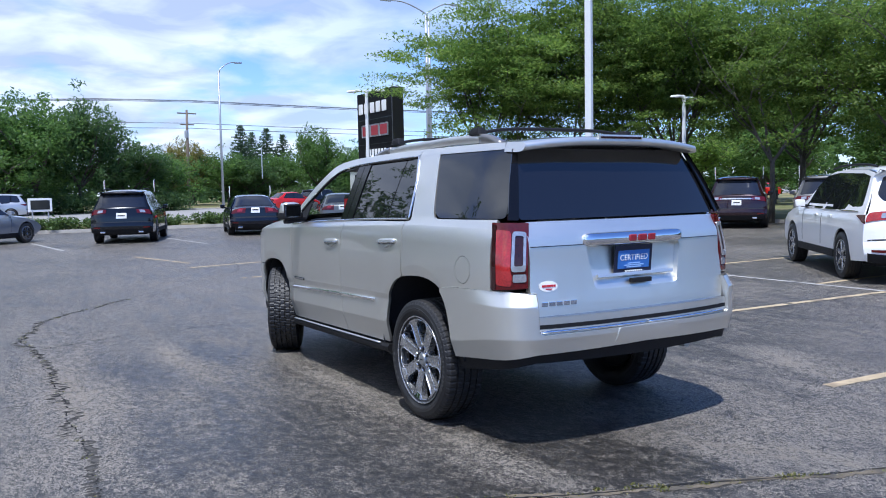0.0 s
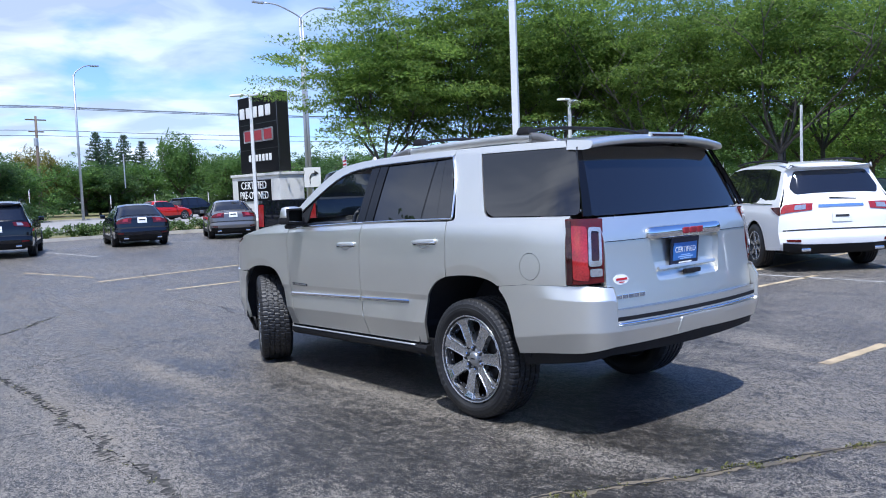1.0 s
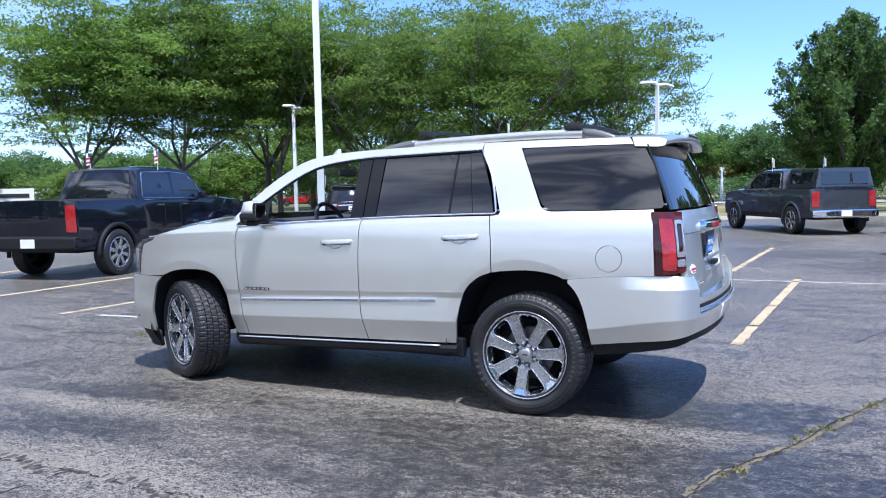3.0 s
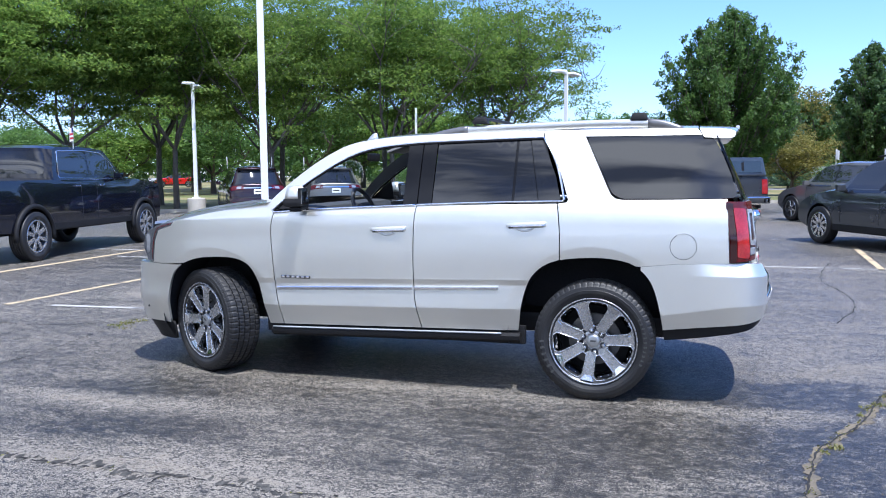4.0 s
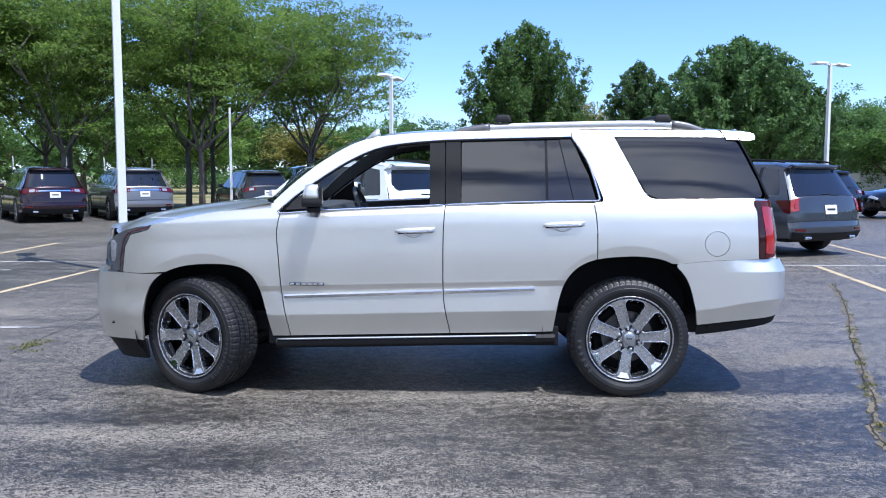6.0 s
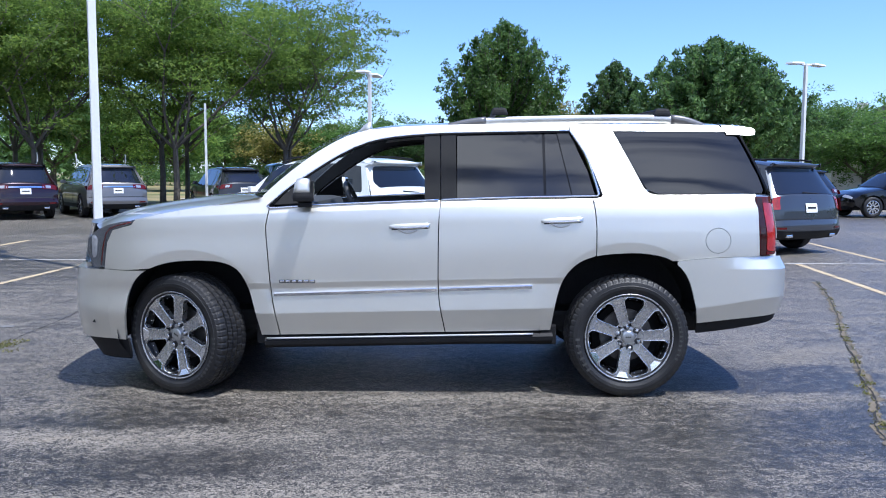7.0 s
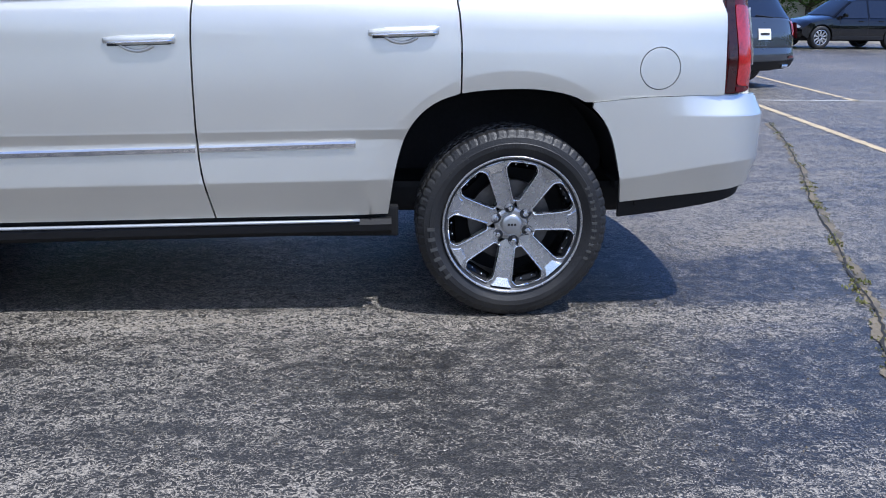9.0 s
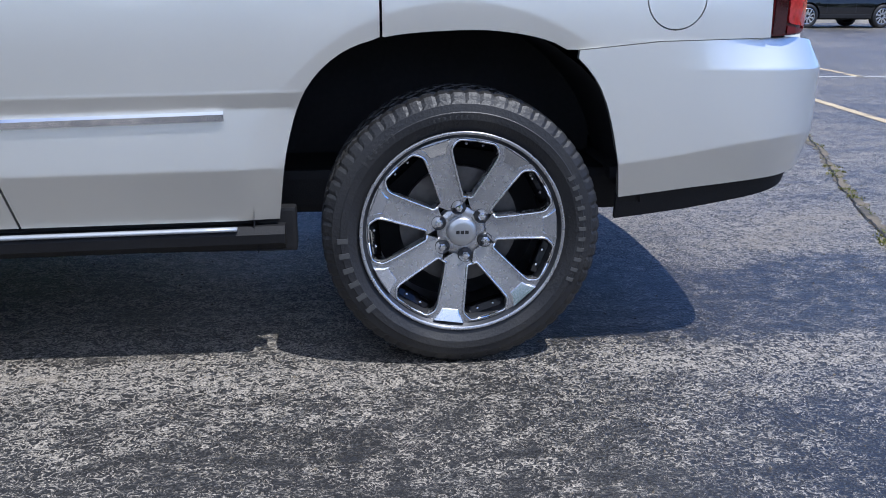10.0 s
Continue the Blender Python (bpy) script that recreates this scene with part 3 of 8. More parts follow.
M_SAND = mat("sandy crack fill", (0.14, 0.115, 0.08), 0.95, vary=0.3, scale=6, fine=90, bump=0.5, dirt=(0.07, 0.062, 0.05), dirt_at=(0.45, 0.6))
M_CRUMB = mat("crumbled asphalt", (0.085, 0.080, 0.070), 0.95, vary=0.6, scale=30, fine=140, bump=0.8, dirt=(0.036, 0.034, 0.031), dirt_at=(0.42, 0.56))
M_CRACK = mat("dark open crack", (0.016, 0.015, 0.014), 0.95, vary=0.3)
M_FLAG_RED = mat("red flag cloth", (0.45, 0.04, 0.05), 0.8)
M_FLAG_WHITE = mat("white flag cloth", (0.75, 0.74, 0.72), 0.8)
M_FLAG_BLUE = mat("blue flag cloth", (0.03, 0.045, 0.17), 0.8)
M_TYRE_DIM = mat("dull tyre lettering", (0.026, 0.026, 0.025), 0.7)
M_TYRE_TEXT = mat("raised grey tyre lettering", (0.050, 0.050, 0.049), 0.8)


def lettering(name, words, size, material, m, parent=None, depth=0.002, stretch=1.0):
    """Words as a mesh, centred at m, reading along its x."""
    cu = bpy.data.curves.new(name, "FONT")
    cu.body, cu.size, cu.extrude, cu.align_x, cu.align_y = words, size, depth, "CENTER", "CENTER"
    tmp = new("lettering_source", cu)
    me = bpy.data.meshes.new_from_object(tmp.evaluated_get(bpy.context.evaluated_depsgraph_get()))
    bpy.data.objects.remove(tmp)
    bpy.data.curves.remove(cu)
    me.name = name
    me.transform(m @ Matrix.Diagonal((stretch, 1, 1, 1)))
    me.materials.clear()
    me.materials.append(material)
    ob = new(name, me)
    if parent is not None:
        ob.parent = parent
    return ob


# ---- wheels ----
def tyre_mesh(r, rim, width, n=240, blocks=True):
    """A tyre turned round x, its outer side at negative x; the tread is cut into blocks."""
    h = width / 2
    prof = [(rim - 0.006, -h * 0.72), (rim + 0.004, -h * 0.86), (rim + 0.02, -h * 0.93), (rim + (r - rim) * 0.35, -h * 1.0), (rim + (r - rim) * 0.52, -h * 1.01), (rim + (r - rim) * 0.54, -h * 0.995),
            (rim + (r - rim) * 0.72, -h * 0.965), (r - 0.022, -h * 0.915), (r - 0.012, -h * 0.875)]
    tread = [(r - 0.004, -h * 0.82), (r - 0.001, -h * 0.62), (r - 0.001, -h * 0.56), (r - 0.009, -h * 0.54), (r - 0.009, -h * 0.47), (r, -h * 0.45), (r + 0.001, -h * 0.22), (r - 0.009, -h * 0.20), (r - 0.009, -h * 0.13), (r + 0.001, -h * 0.11)]
    full = prof + tread + [(q, -a) for q, a in reversed(tread)] + [(q, -a) for q, a in reversed(prof)]
    bm = bmesh.new()
    rings = []
    m = len(full)
    for k in range(n):
        t = 2 * math.pi * k / n
        ring = []
        for i, (q, a) in enumerate(full):
            if blocks and len(prof) - 2 <= i < m - len(prof) + 2:
                row = i - len(prof)
                shoulder = i < len(prof) + 3 or i >= m - len(prof) - 3
                cut = (k % 4 == 0) if shoulder else ((k + (row // 3) * 2) % 5 == 0)
                if cut:
                    q -= 0.0045
            ring.append((a, q * math.cos(t), q * math.sin(t)))
        rings.append(ring)
    rows = [[bm.verts.new(p) for p in r_] for r_ in rings]
    for k in range(n):
        a, b = rows[k], rows[(k + 1) % n]
        for i in range(m - 1):
            bm.faces.new((a[i], a[i + 1], b[i + 1], b[i]))
    bmesh.ops.recalc_face_normals(bm, faces=bm.faces)
    return bm


def flat_shape(bm, outline, front, back, bevel=0.004, dish=None):
    """A plate in the plane across x: outline of (y, z), its raised front at x = front, with a chamfered edge."""
    c = np.mean(outline, axis=0)
    dip = dish or (lambda y, z: 0.0)

    def shrink(p, d):
        v = np.array(p) - c
        return tuple(c + v * max(0.2, 1 - d / max(np.linalg.norm(v), 1e-6)))
    top = [bm.verts.new((front + dip(*q), *q)) for q in (shrink(p, bevel * 1.6) for p in outline)]
    mid = [bm.verts.new((front + bevel + dip(*p), *p)) for p in outline]
    low = [bm.verts.new((back, *p)) for p in outline]
    n = len(outline)
    bm.faces.new(top)
    for i in range(n):
        j = (i + 1) % n
        bm.faces.new((mid[i], mid[j], top[j], top[i]))
        bm.faces.new((low[i], low[j], mid[j], mid[i]))
    return bm


def suv_wheel(parent):
    """A 22 inch seven-spoke alloy wheel whose outer side faces negative x."""
    R, RIM = 0.402, 0.286
    bm = lathe(bmesh.new(), [(RIM - 0.004, -0.128), (RIM + 0.006, -0.134), (RIM + 0.006, -0.124), (RIM - 0.010, -0.116), (RIM - 0.020, -0.104), (RIM - 0.030, -0.02), (RIM - 0.03, 0.10), (RIM, 0.125)], 72)
    wheel = part("wheel", bm, M_RIM_DARK, parent, "large seven-spoke gunmetal alloy wheel with bright edges", True)
    part("tyre", tyre_mesh(R, RIM, 0.285), M_RUBBER, wheel, "black road tyre with deep tread blocks")
    ring = lathe(bmesh.new(), [(0.2735, -0.100), (0.2735, -0.1195), (0.277, -0.1235), (RIM - 0.001, -0.131)], 96)
    part("rim_ring", ring, M_RIM_DARK, wheel, "", True)
    lip = lathe(bmesh.new(), [(RIM - 0.001, -0.131), (RIM + 0.0055, -0.137), (RIM + 0.009, -0.133), (RIM + 0.006, -0.126)], 72)
    part("rim_lip", lip, M_RIM_FACE, wheel, "", True)
    def dish(y, z):
        return Vector((-0.1205 + 0.030 * max(0.0, 1 - math.hypot(y, z) / 0.262) ** 1.2, y, z))
    # one spoke is the sector between two openings
    half = math.pi / 7
    gap = [(0.102, 0.0), (0.102, 0.0125), (0.107, 0.0165), (0.150, 0.0350), (0.200, 0.0560), (0.226, 0.0660), (0.238, 0.0675), (0.250, 0.0625), (0.2590, 0.0570), (0.2635, 0.0520), (0.2660, 0.0440), (0.2680, 0.0)]
    side = []
    for r, h in gap:
        side.append((r * math.cos(half) + h * math.sin(half), r * math.sin(half) - h * math.cos(half)))
    R_OUT = 0.2755
    arc = [(R_OUT * math.cos(a), R_OUT * math.sin(a)) for a in np.linspace(half, -half, 9)]
    hubc = [(0.070 * math.cos(a), 0.070 * math.sin(a)) for a in np.linspace(-half, half, 5)]
    outline = side + arc + [(y, -z) for y, z in reversed(side)] + hubc[1:-1]
    edge_l = [dish(y, z) + Vector((-0.0012, 0, 0)) for y, z in side]
    edge_r = [dish(y, -z) + Vector((-0.0012, 0, 0)) for y, z in side]
    tip_pts = [(0.233, 0.0240), (0.245, 0.0280), (0.259, 0.0370), (0.2705, 0.0450)]
    first = None
    for k in range(7):
        a = 2 * math.pi * k / 7 + math.radians(-90 + 8)
        if first is None:
            ob = part("spoke", panel(dish, outline, 0.018, 0.045, flip=True), M_RIM_FACE, wheel, "", True)
            bm = tube(tube(bmesh.new(), edge_l, 0.0040, 6), edge_r, 0.0040, 6)
            ed = part("spoke_edge", bm, M_RIM_EDGE, wheel, "bright chamfered edge", True)
            insert = bmesh.new()
            flat_shape(insert, [(y, -w) for y, w in tip_pts] + [(y, w) for y, w in reversed(tip_pts)], -0.1300, -0.100, 0.002, lambda y, z: 0.010 - 0.30 * (y - 0.233))
            bmesh.ops.recalc_face_normals(insert, faces=insert.faces)
            ti = part("spoke_insert", insert, M_RIM_EDGE, wheel)
            first = (ob.data, ed.data, ti.data)
        else:
            ob, ed, ti = new("spoke", first[0]), new("spoke_edge", first[1]), new("spoke_insert", first[2])
            ob.parent = ed.parent = ti.parent = wheel
        ob.matrix_basis = ed.matrix_basis = ti.matrix_basis = Matrix.Rotation(a, 4, "X")
    hub = lathe(bmesh.new(), [(0.0005, -0.094), (0.05, -0.0945), (0.071, -0.0985), (0.072, -0.06)], 48)
    part("hub", hub, M_RIM_FACE, wheel, "", True)
    cap = lathe(bmesh.new(), [(0.0005, -0.113), (0.024, -0.1125), (0.038, -0.1105), (0.0425, -0.106), (0.0435, -0.09)], 40)
    part("hub_cap", cap, M_CAP, wheel, "bright round hub cap", True)
    mark = bmesh.new()
    for z in (-0.013, 0.0, 0.013):
        box(mark, (0.002, 0.010, 0.010), (-0.1132, z, 0.0))
    part("cap_badge", mark, M_RIM_DARK, wheel, "three small dark bars")
    nut = None
    for k in range(6):
        a = 2 * math.pi * (k + 0.355) / 6
        at = (0, 0.0725 * math.cos(a), 0.0725 * math.sin(a))
        if nut is None:
            well = lathe(bmesh.new(), [(0.0005, -0.1005), (0.0185, -0.1005), (0.0205, -0.1035), (0.0225, -0.1005), (0.0225, -0.09)], 20)
            wl_ = part("nut_well", well, M_RIM_DARK, wheel, "", True)
            bm = lathe(bmesh.new(), [(0.0005, -0.118), (0.0080, -0.117), (0.0122, -0.112), (0.0122, -0.100)], 6)
            ob = part("lug_nut", bm, M_CHROME, wheel)
            nut = (ob.data, wl_.data)
        else:
            ob, wl_ = new("lug_nut", nut[0]), new("nut_well", nut[1])
            ob.parent = wl_.parent = wheel
        ob.location = wl_.location = at
    disc = lathe(bmesh.new(), [(0.07, -0.03), (0.175, -0.03), (0.175, -0.002), (0.07, -0.002)], 48)
    part("brake_disc", disc, M_BRAKE, wheel, "rust-tinged brake disc")
    back = lathe(bmesh.new(), [(0.0005, 0.06), (RIM - 0.034, 0.06), (RIM - 0.034, 0.064)], 48)
    part("wheel_back", back, M_BLACK_PLASTIC, wheel)
    # dark plates with two small bolts at the outer end of each opening
    plate_d = bolt_d = None
    for k in range(7):
        turn = Matrix.Rotation(2 * math.pi * (k + 0.5) / 7 + math.radians(-90 + 8), 4, "X")
        if plate_d is None:
            bm = bmesh.new()
            flat_shape(bm, [(0.236, -0.058), (0.262, -0.050), (0.262, 0.050), (0.236, 0.058)], -0.086, -0.076, 0.003, lambda y, z: 0.9 * (0.262 - y))
            bmesh.ops.recalc_face_normals(bm, faces=bm.faces)
            plate_d = part("barrel_plate", bm, M_GLOSS_BLACK, wheel, "black plate inside an opening")
            plate_d.matrix_basis = turn
            plate_d = plate_d.data
        else:
            ob = new("barrel_plate", plate_d)
            ob.parent, ob.matrix_basis = wheel, turn
        for z in (-0.024, 0.024):
            if bolt_d is None:
                ob = part("barrel_bolt", lathe(bmesh.new(), [(0.0005, -0.006), (0.0040, -0.005), (0.0052, 0.0), (0.0052, 0.012)], 10), M_CHROME, wheel, "small bright bolt", True)
                bolt_d = ob.data
            else:
                ob = new("barrel_bolt", bolt_d)
                ob.parent = wheel
            ob.matrix_basis = turn @ pose(-0.080, 0.251, z)
    # raised side lettering of the tyre as plain bars
    for start, count, step, wide, tall, rad, m in ((152, 11, 5.2, 0.019, 0.021, 0.343, M_TYRE_TEXT), (-39, 6, 7.4, 0.026, 0.030, 0.341, M_TYRE_TEXT), (37, 6, 3.6, 0.012, 0.014, 0.345, M_TYRE_DIM), (75, 9, 2.6, 0.008, 0.009, 0.334, M_TYRE_DIM)):
        data = None
        for k in range(count):
            a = math.radians(start + k * step)
            if data is None:
                bm = boxed((0.0024, wide * 0.6, tall), (0, 0, 0), (0, 0, 0), 0.0008)
                ob = part("tyre_marking", bm, m, wheel, "raised grey bar on the tyre's side")
                data = ob.data
            else:
                ob = new("tyre_marking", data)
                ob.parent = wheel
            ob.matrix_basis = pose(-0.1432, rad * math.cos(a), rad * math.sin(a), math.degrees(a) - 90, 0, 0)
    return wheel


# ---- the silver sport utility vehicle ----
SUV_X = -0.045
suv = tagged(new("sport_utility_vehicle"), "large silver four-door utility vehicle parked on worn asphalt", "car")
suv.location = (SUV_X, 0, 0)

Z_UP = hermite([0.785, 0.95, 1.10, 1.20, 1.262, 1.31, 1.40, 1.55, 1.70, 1.765, 1.80, 1.84],
               [0.9575, 0.961, 0.955, 0.944, 0.927, 0.905, 0.868, 0.805, 0.738, 0.706, 0.684, 0.640])


Z_LOW = ([0.28, 0.41, 0.578, 0.742, 0.785], [0.884, 0.914, 0.957, 0.9480, 0.9585])


def Z_PROF(z):
    """Half width by height: folded plates below, a smooth curve above."""
    return Z_UP(z) if z > 0.785 else float(np.interp(z, *Z_LOW))


def smoothstep(a, b, x):
    t = min(1, max(0, (x - a) / (b - a)))
    return t * t * (3 - 2 * t)


def rise(y):
    """The folds of the side climb a little towards the rear."""
    return 0.024 * (1.25 - min(max(y, -0.4), 2.6))


def fold_low(y):
    return 0.578 + rise(y)


def fold_mid(y):
    return 0.742 + rise(y)


def fold_top(y):
    return 0.785 + rise(y)


def fold_belt(y):
    """Sharp shoulder line that follows the windows a hand's width below them."""
    return min(1.217 + 0.041 * (2.25 - y), 1.300)


def arch_line(cy, cz, ra):
    """Upper half of the fold round a wheel arch."""
    def line(y):
        d = (ra / 0.96) ** 2 - (y - cy) ** 2
        return cz + math.sqrt(d) if d > 0.012 else -5.0
    return line


FOLDS = (fold_low, fold_mid, fold_top, fold_belt, arch_line(0.0, 0.42, 0.590), arch_line(2.90, 0.40, 0.548))


def suv_w(y, z):
    """Half the body's width."""
    w = Z_PROF(z - rise(y) if z < 0.95 else z - rise(y) * (1.15 - z) / 0.2 if z < 1.15 else z)
    if z < 1.32:
        for cy, cz, ra in ((0.0, 0.42, 0.590), (2.90, 0.40, 0.548)):
            d = math.hypot((y - cy) * 0.96, (z - cz) * 0.96)
            w -= 0.13 * min(max(ra - d, 0), 0.09)
        b = z - fold_belt(y)
        if -0.14 < b <= 0:
            w += 0.009 * (1 + b / 0.14)
        elif 0 < b < 0.04:
            w += 0.009 * (1 - b / 0.04)
    if y > 3.0:
        w -= 0.34 * (y - 3.0) ** 2 * (1 if z < 1.3 else 0)
    if y < -0.45:
        w -= 0.11 * (y + 0.45) ** 2
    return w


def left(y, z, out=0.0):
    return Vector((-suv_w(y, z) - out, y, z))


def right_side(y, z, out=0.0):
    return Vector((suv_w(y, z) + out, y, z))


ARCH_R = spline([(0.504, 0.443), (0.470, 0.657), (0.417, 0.806), (0.325, 0.900), (0.205, 0.944), (0.048, 0.961), (-0.100, 0.961), (-0.249, 0.932), (-0.343, 0.866), (-0.401, 0.773), (-0.442, 0.623), (-0.462, 0.500)], 0.03)
ARCH_F = spline([(2.423, 0.402), (2.460, 0.572), (2.506, 0.740), (2.568, 0.841), (2.678, 0.892), (2.863, 0.901), (3.048, 0.880), (3.205, 0.812), (3.293, 0.699), (3.335, 0.530), (3.35, 0.353)], 0.03)
SEAM_F = [(2.355, 1.245), (2.378, 1.13), (2.367, 0.946), (2.347, 0.685), (2.314, 0.496), (2.299, 0.406)]
SEAM_B = [(1.236, 1.302), (1.249, 1.136), (1.251, 0.765), (1.240, 0.615), (1.203, 0.430)]
SEAM_R = [(0.240, 1.318), (0.226, 1.251), (0.216, 1.141), (0.214, 0.945)]
G = 0.0035
DLO_TOP = [(2.365, 1.262), (2.278, 1.345), (2.135, 1.452), (1.917, 1.594), (1.731, 1.681), (1.542, 1.720), (1.314, 1.741), (1.230, 1.746), (0.800, 1.758), (0.374, 1.768)]
ROOF_EDGE = [(2.405, 1.325), (2.300, 1.428), (2.125, 1.572), (1.940, 1.690), (1.790, 1.752), (1.560, 1.786), (1.280, 1.802), (0.90, 1.812), (0.40, 1.818), (-0.20, 1.818), (-0.655, 1.812)]


def seam(pts, dy):
    return [(y + dy, z) for y, z in spline(pts, 0.06)]


front_door_o = seam(SEAM_F, -G) + seam(SEAM_B, G)[::-1]
rear_door_o = seam(SEAM_B, -G) + [(0.51, 0.443)] + [p for p in ARCH_R if p[0] > 0.222] + seam(SEAM_R, G)[::-1]
fender_o = seam(SEAM_F, G) + [p for p in ARCH_F if p[0] <= 3.17] + [(3.33, 0.832), (3.465, 0.838), (3.440, 1.012), (3.396, 1.094), (3.262, 1.131), (3.238, 1.160)] + spline([(3.235, 1.168), (2.9, 1.236), (2.55, 1.290), (2.402, 1.316)], 0.06)
quarter_o = (seam(SEAM_R, -G)[::-1] + spline([(0.176, 1.327), (0.170, 1.345), (0.258, 1.590), (0.359, 1.764)], 0.05) + [(0.366, 1.8181)] + [p for p in spline(ROOF_EDGE, 0.06) if -0.64 < p[0] < 0.355]
             + [(-0.648, 1.812), (-0.680, 1.768), (-0.40, 1.769), (0.080, 1.771), (-0.010, 1.588), (-0.090, 1.420), (-0.112, 1.378), (-0.140, 1.354), (-0.185, 1.344), (-0.50, 1.346), (-0.842, 1.352), (-0.851, 1.146), (-0.860, 0.947), (-0.545, 0.938), (-0.315, 0.914)]
             + [p for p in ARCH_R if -0.31 < p[0] < 0.208][::-1])
cant_o = spline(DLO_TOP, 0.06)[::-1] + [(2.36, 1.245), (2.40, 1.312)] + [p for p in spline(ROOF_EDGE, 0.06) if p[0] > 0.375] + [(0.368, 1.8181)]
win_front_o = [(2.335, 1.268), (2.262, 1.338), (2.120, 1.445), (1.905, 1.584), (1.725, 1.670), (1.540, 1.708), (1.352, 1.728), (1.345, 1.304)]
win_front_glass = [(2.10, 1.285), (2.10, 1.448), (1.905, 1.584), (1.725, 1.670), (1.540, 1.708), (1.352, 1.728), (1.345, 1.304)]
win_rear_o = [(1.128, 1.312), (1.128, 1.738), (0.556, 1.756), (0.558, 1.326)]
win_vent_o = [(0.540, 1.328), (0.538, 1.757), (0.462, 1.759), (0.375, 1.336)]
blk_rear_o = [(0.368, 1.336), (0.455, 1.760), (0.380, 1.763), (0.262, 1.500), (0.222, 1.345)]
pillar_b_o = [(1.342, 1.303), (1.349, 1.731), (1.245, 1.742), (1.240, 1.305)]
pillar_b2_o = [(1.232, 1.306), (1.236, 1.742), (1.136, 1.740), (1.132, 1.311)]
quarter_glass_o = rounded([(0.072, 1.765), (-0.018, 1.586), (-0.118, 1.385), (-0.19, 1.350), (-0.830, 1.357), (-0.905, 1.362), (-0.838, 1.600), (-0.742, 1.762)], 0.03, 3)

sides = ((left, True, -1), (right_side, False, 1))
for fn, fl, sg in sides:
    fender = part("front_fender", panel(fn, fender_o, 0.03, 0.02, flip=fl, creases=FOLDS), M_SILVER, suv, "", True)
    fdoor = part("front_door", panel(fn, front_door_o, 0.04, 0.02, flip=fl, creases=FOLDS), M_SILVER, suv, "silver front door with its window wound down" if sg < 0 else "", True)
    rdoor = part("rear_door", panel(fn, rear_door_o, 0.032, 0.02, flip=fl, creases=FOLDS), M_SILVER, suv, "", True)
    fuel_hole = [(-0.580 + 0.084 * math.cos(a), 1.049 + 0.084 * math.sin(a)) for a in np.linspace(0, 2 * math.pi, 33)[:-1]]
    quarter = part("quarter_panel", panel(fn, quarter_o, 0.032, 0.02, holes=[fuel_hole] if sg < 0 else (), flip=fl, creases=(fold_belt, FOLDS[4])), M_SILVER, suv, "", True)
    part("roof_side", panel(fn, cant_o, 0.04, 0.012, flip=fl), M_SILVER, suv, "", True)
    part("roof_lining", panel(lambda y, z, fn=fn: fn(y, z, -0.030), cant_o, 0.05, 0.0, flip=fl), M_INTERIOR, suv, "", True)
    inset = lambda y, z, fn=fn: fn(y, z, -0.010)
    if sg > 0:
        part("window_pane", panel(inset, win_front_glass, 0.08, 0.0, flip=fl), M_CLEAR, fdoor, "clear front door glass", True)
    part("window_pane", panel(inset, win_rear_o, 0.08, 0.0, flip=fl), M_TINT, rdoor, "dark privacy glass", True)
    part("vent_pane", panel(inset, win_vent_o, 0.08, 0.0, flip=fl), M_TINT, rdoor, "dark privacy glass", True)
    part("window_divider", panel(lambda y, z, fn=fn: fn(y, z, -0.012), [(0.564, 1.322), (0.562, 1.76), (0.364, 1.766), (0.216, 1.335)], 0.08, 0.0, flip=fl), M_GLOSS_BLACK, rdoor, "", True)
    part("window_corner", panel(lambda y, z, fn=fn: fn(y, z, -0.006), blk_rear_o, 0.08, 0.004, flip=fl), M_TINT, rdoor, "gloss black corner", True)
    part("pillar_trim", panel(lambda y, z, fn=fn: fn(y, z, -0.003), pillar_b_o, 0.06, 0.02, flip=fl), M_GLOSS_BLACK, fdoor, "gloss black pillar trim", True)
    part("pillar_trim", panel(lambda y, z, fn=fn: fn(y, z, -0.003), pillar_b2_o, 0.06, 0.02, flip=fl), M_GLOSS_BLACK, rdoor, "gloss black pillar trim", True)
    part("quarter_window", panel(lambda y, z, fn=fn: fn(y, z, -0.004), quarter_glass_o, 0.06, 0.006, flip=fl), M_TINT, quarter, "dark privacy glass that wraps round the rear pillar", True)
    part("pillar_back", panel(lambda y, z, fn=fn: fn(y, z, -0.028), [(1.335, 1.29), (1.340, 1.75), (1.140, 1.755), (1.138, 1.30)], 0.08, 0.0, flip=fl), M_INTERIOR, suv, "", True)
    # black window frame and mirror triangle
    sail = [(2.335, 1.268), (2.262, 1.338), (2.130, 1.438), (2.095, 1.458), (2.095, 1.282)]
    part("mirror_base", panel(lambda y, z, fn=fn: fn(y, z, -0.006), sail, 0.06, 0.01, flip=fl), M_BLACK_PLASTIC, fdoor, "", True)
    frame_line = [fn(y, z, -0.004) for y, z in spline([(2.335, 1.272)] + [(y, z - 0.006) for y, z in DLO_TOP[1:]], 0.08)]
    part("window_seal", tube(bmesh.new(), frame_line, 0.009, 6), M_GLOSS_BLACK, suv, "", True)
    # bright trim along the window line
    belt = [fn(y, z, 0.004) for y, z in spline([(2.372, 1.262), (2.352, 1.246), (2.25, 1.252), (1.903, 1.274), (1.25, 1.304)], 0.05)]
    part("belt_trim", tube(bmesh.new(), belt, 0.0085, 6), M_CHROME, fdoor, "bright window trim", True)
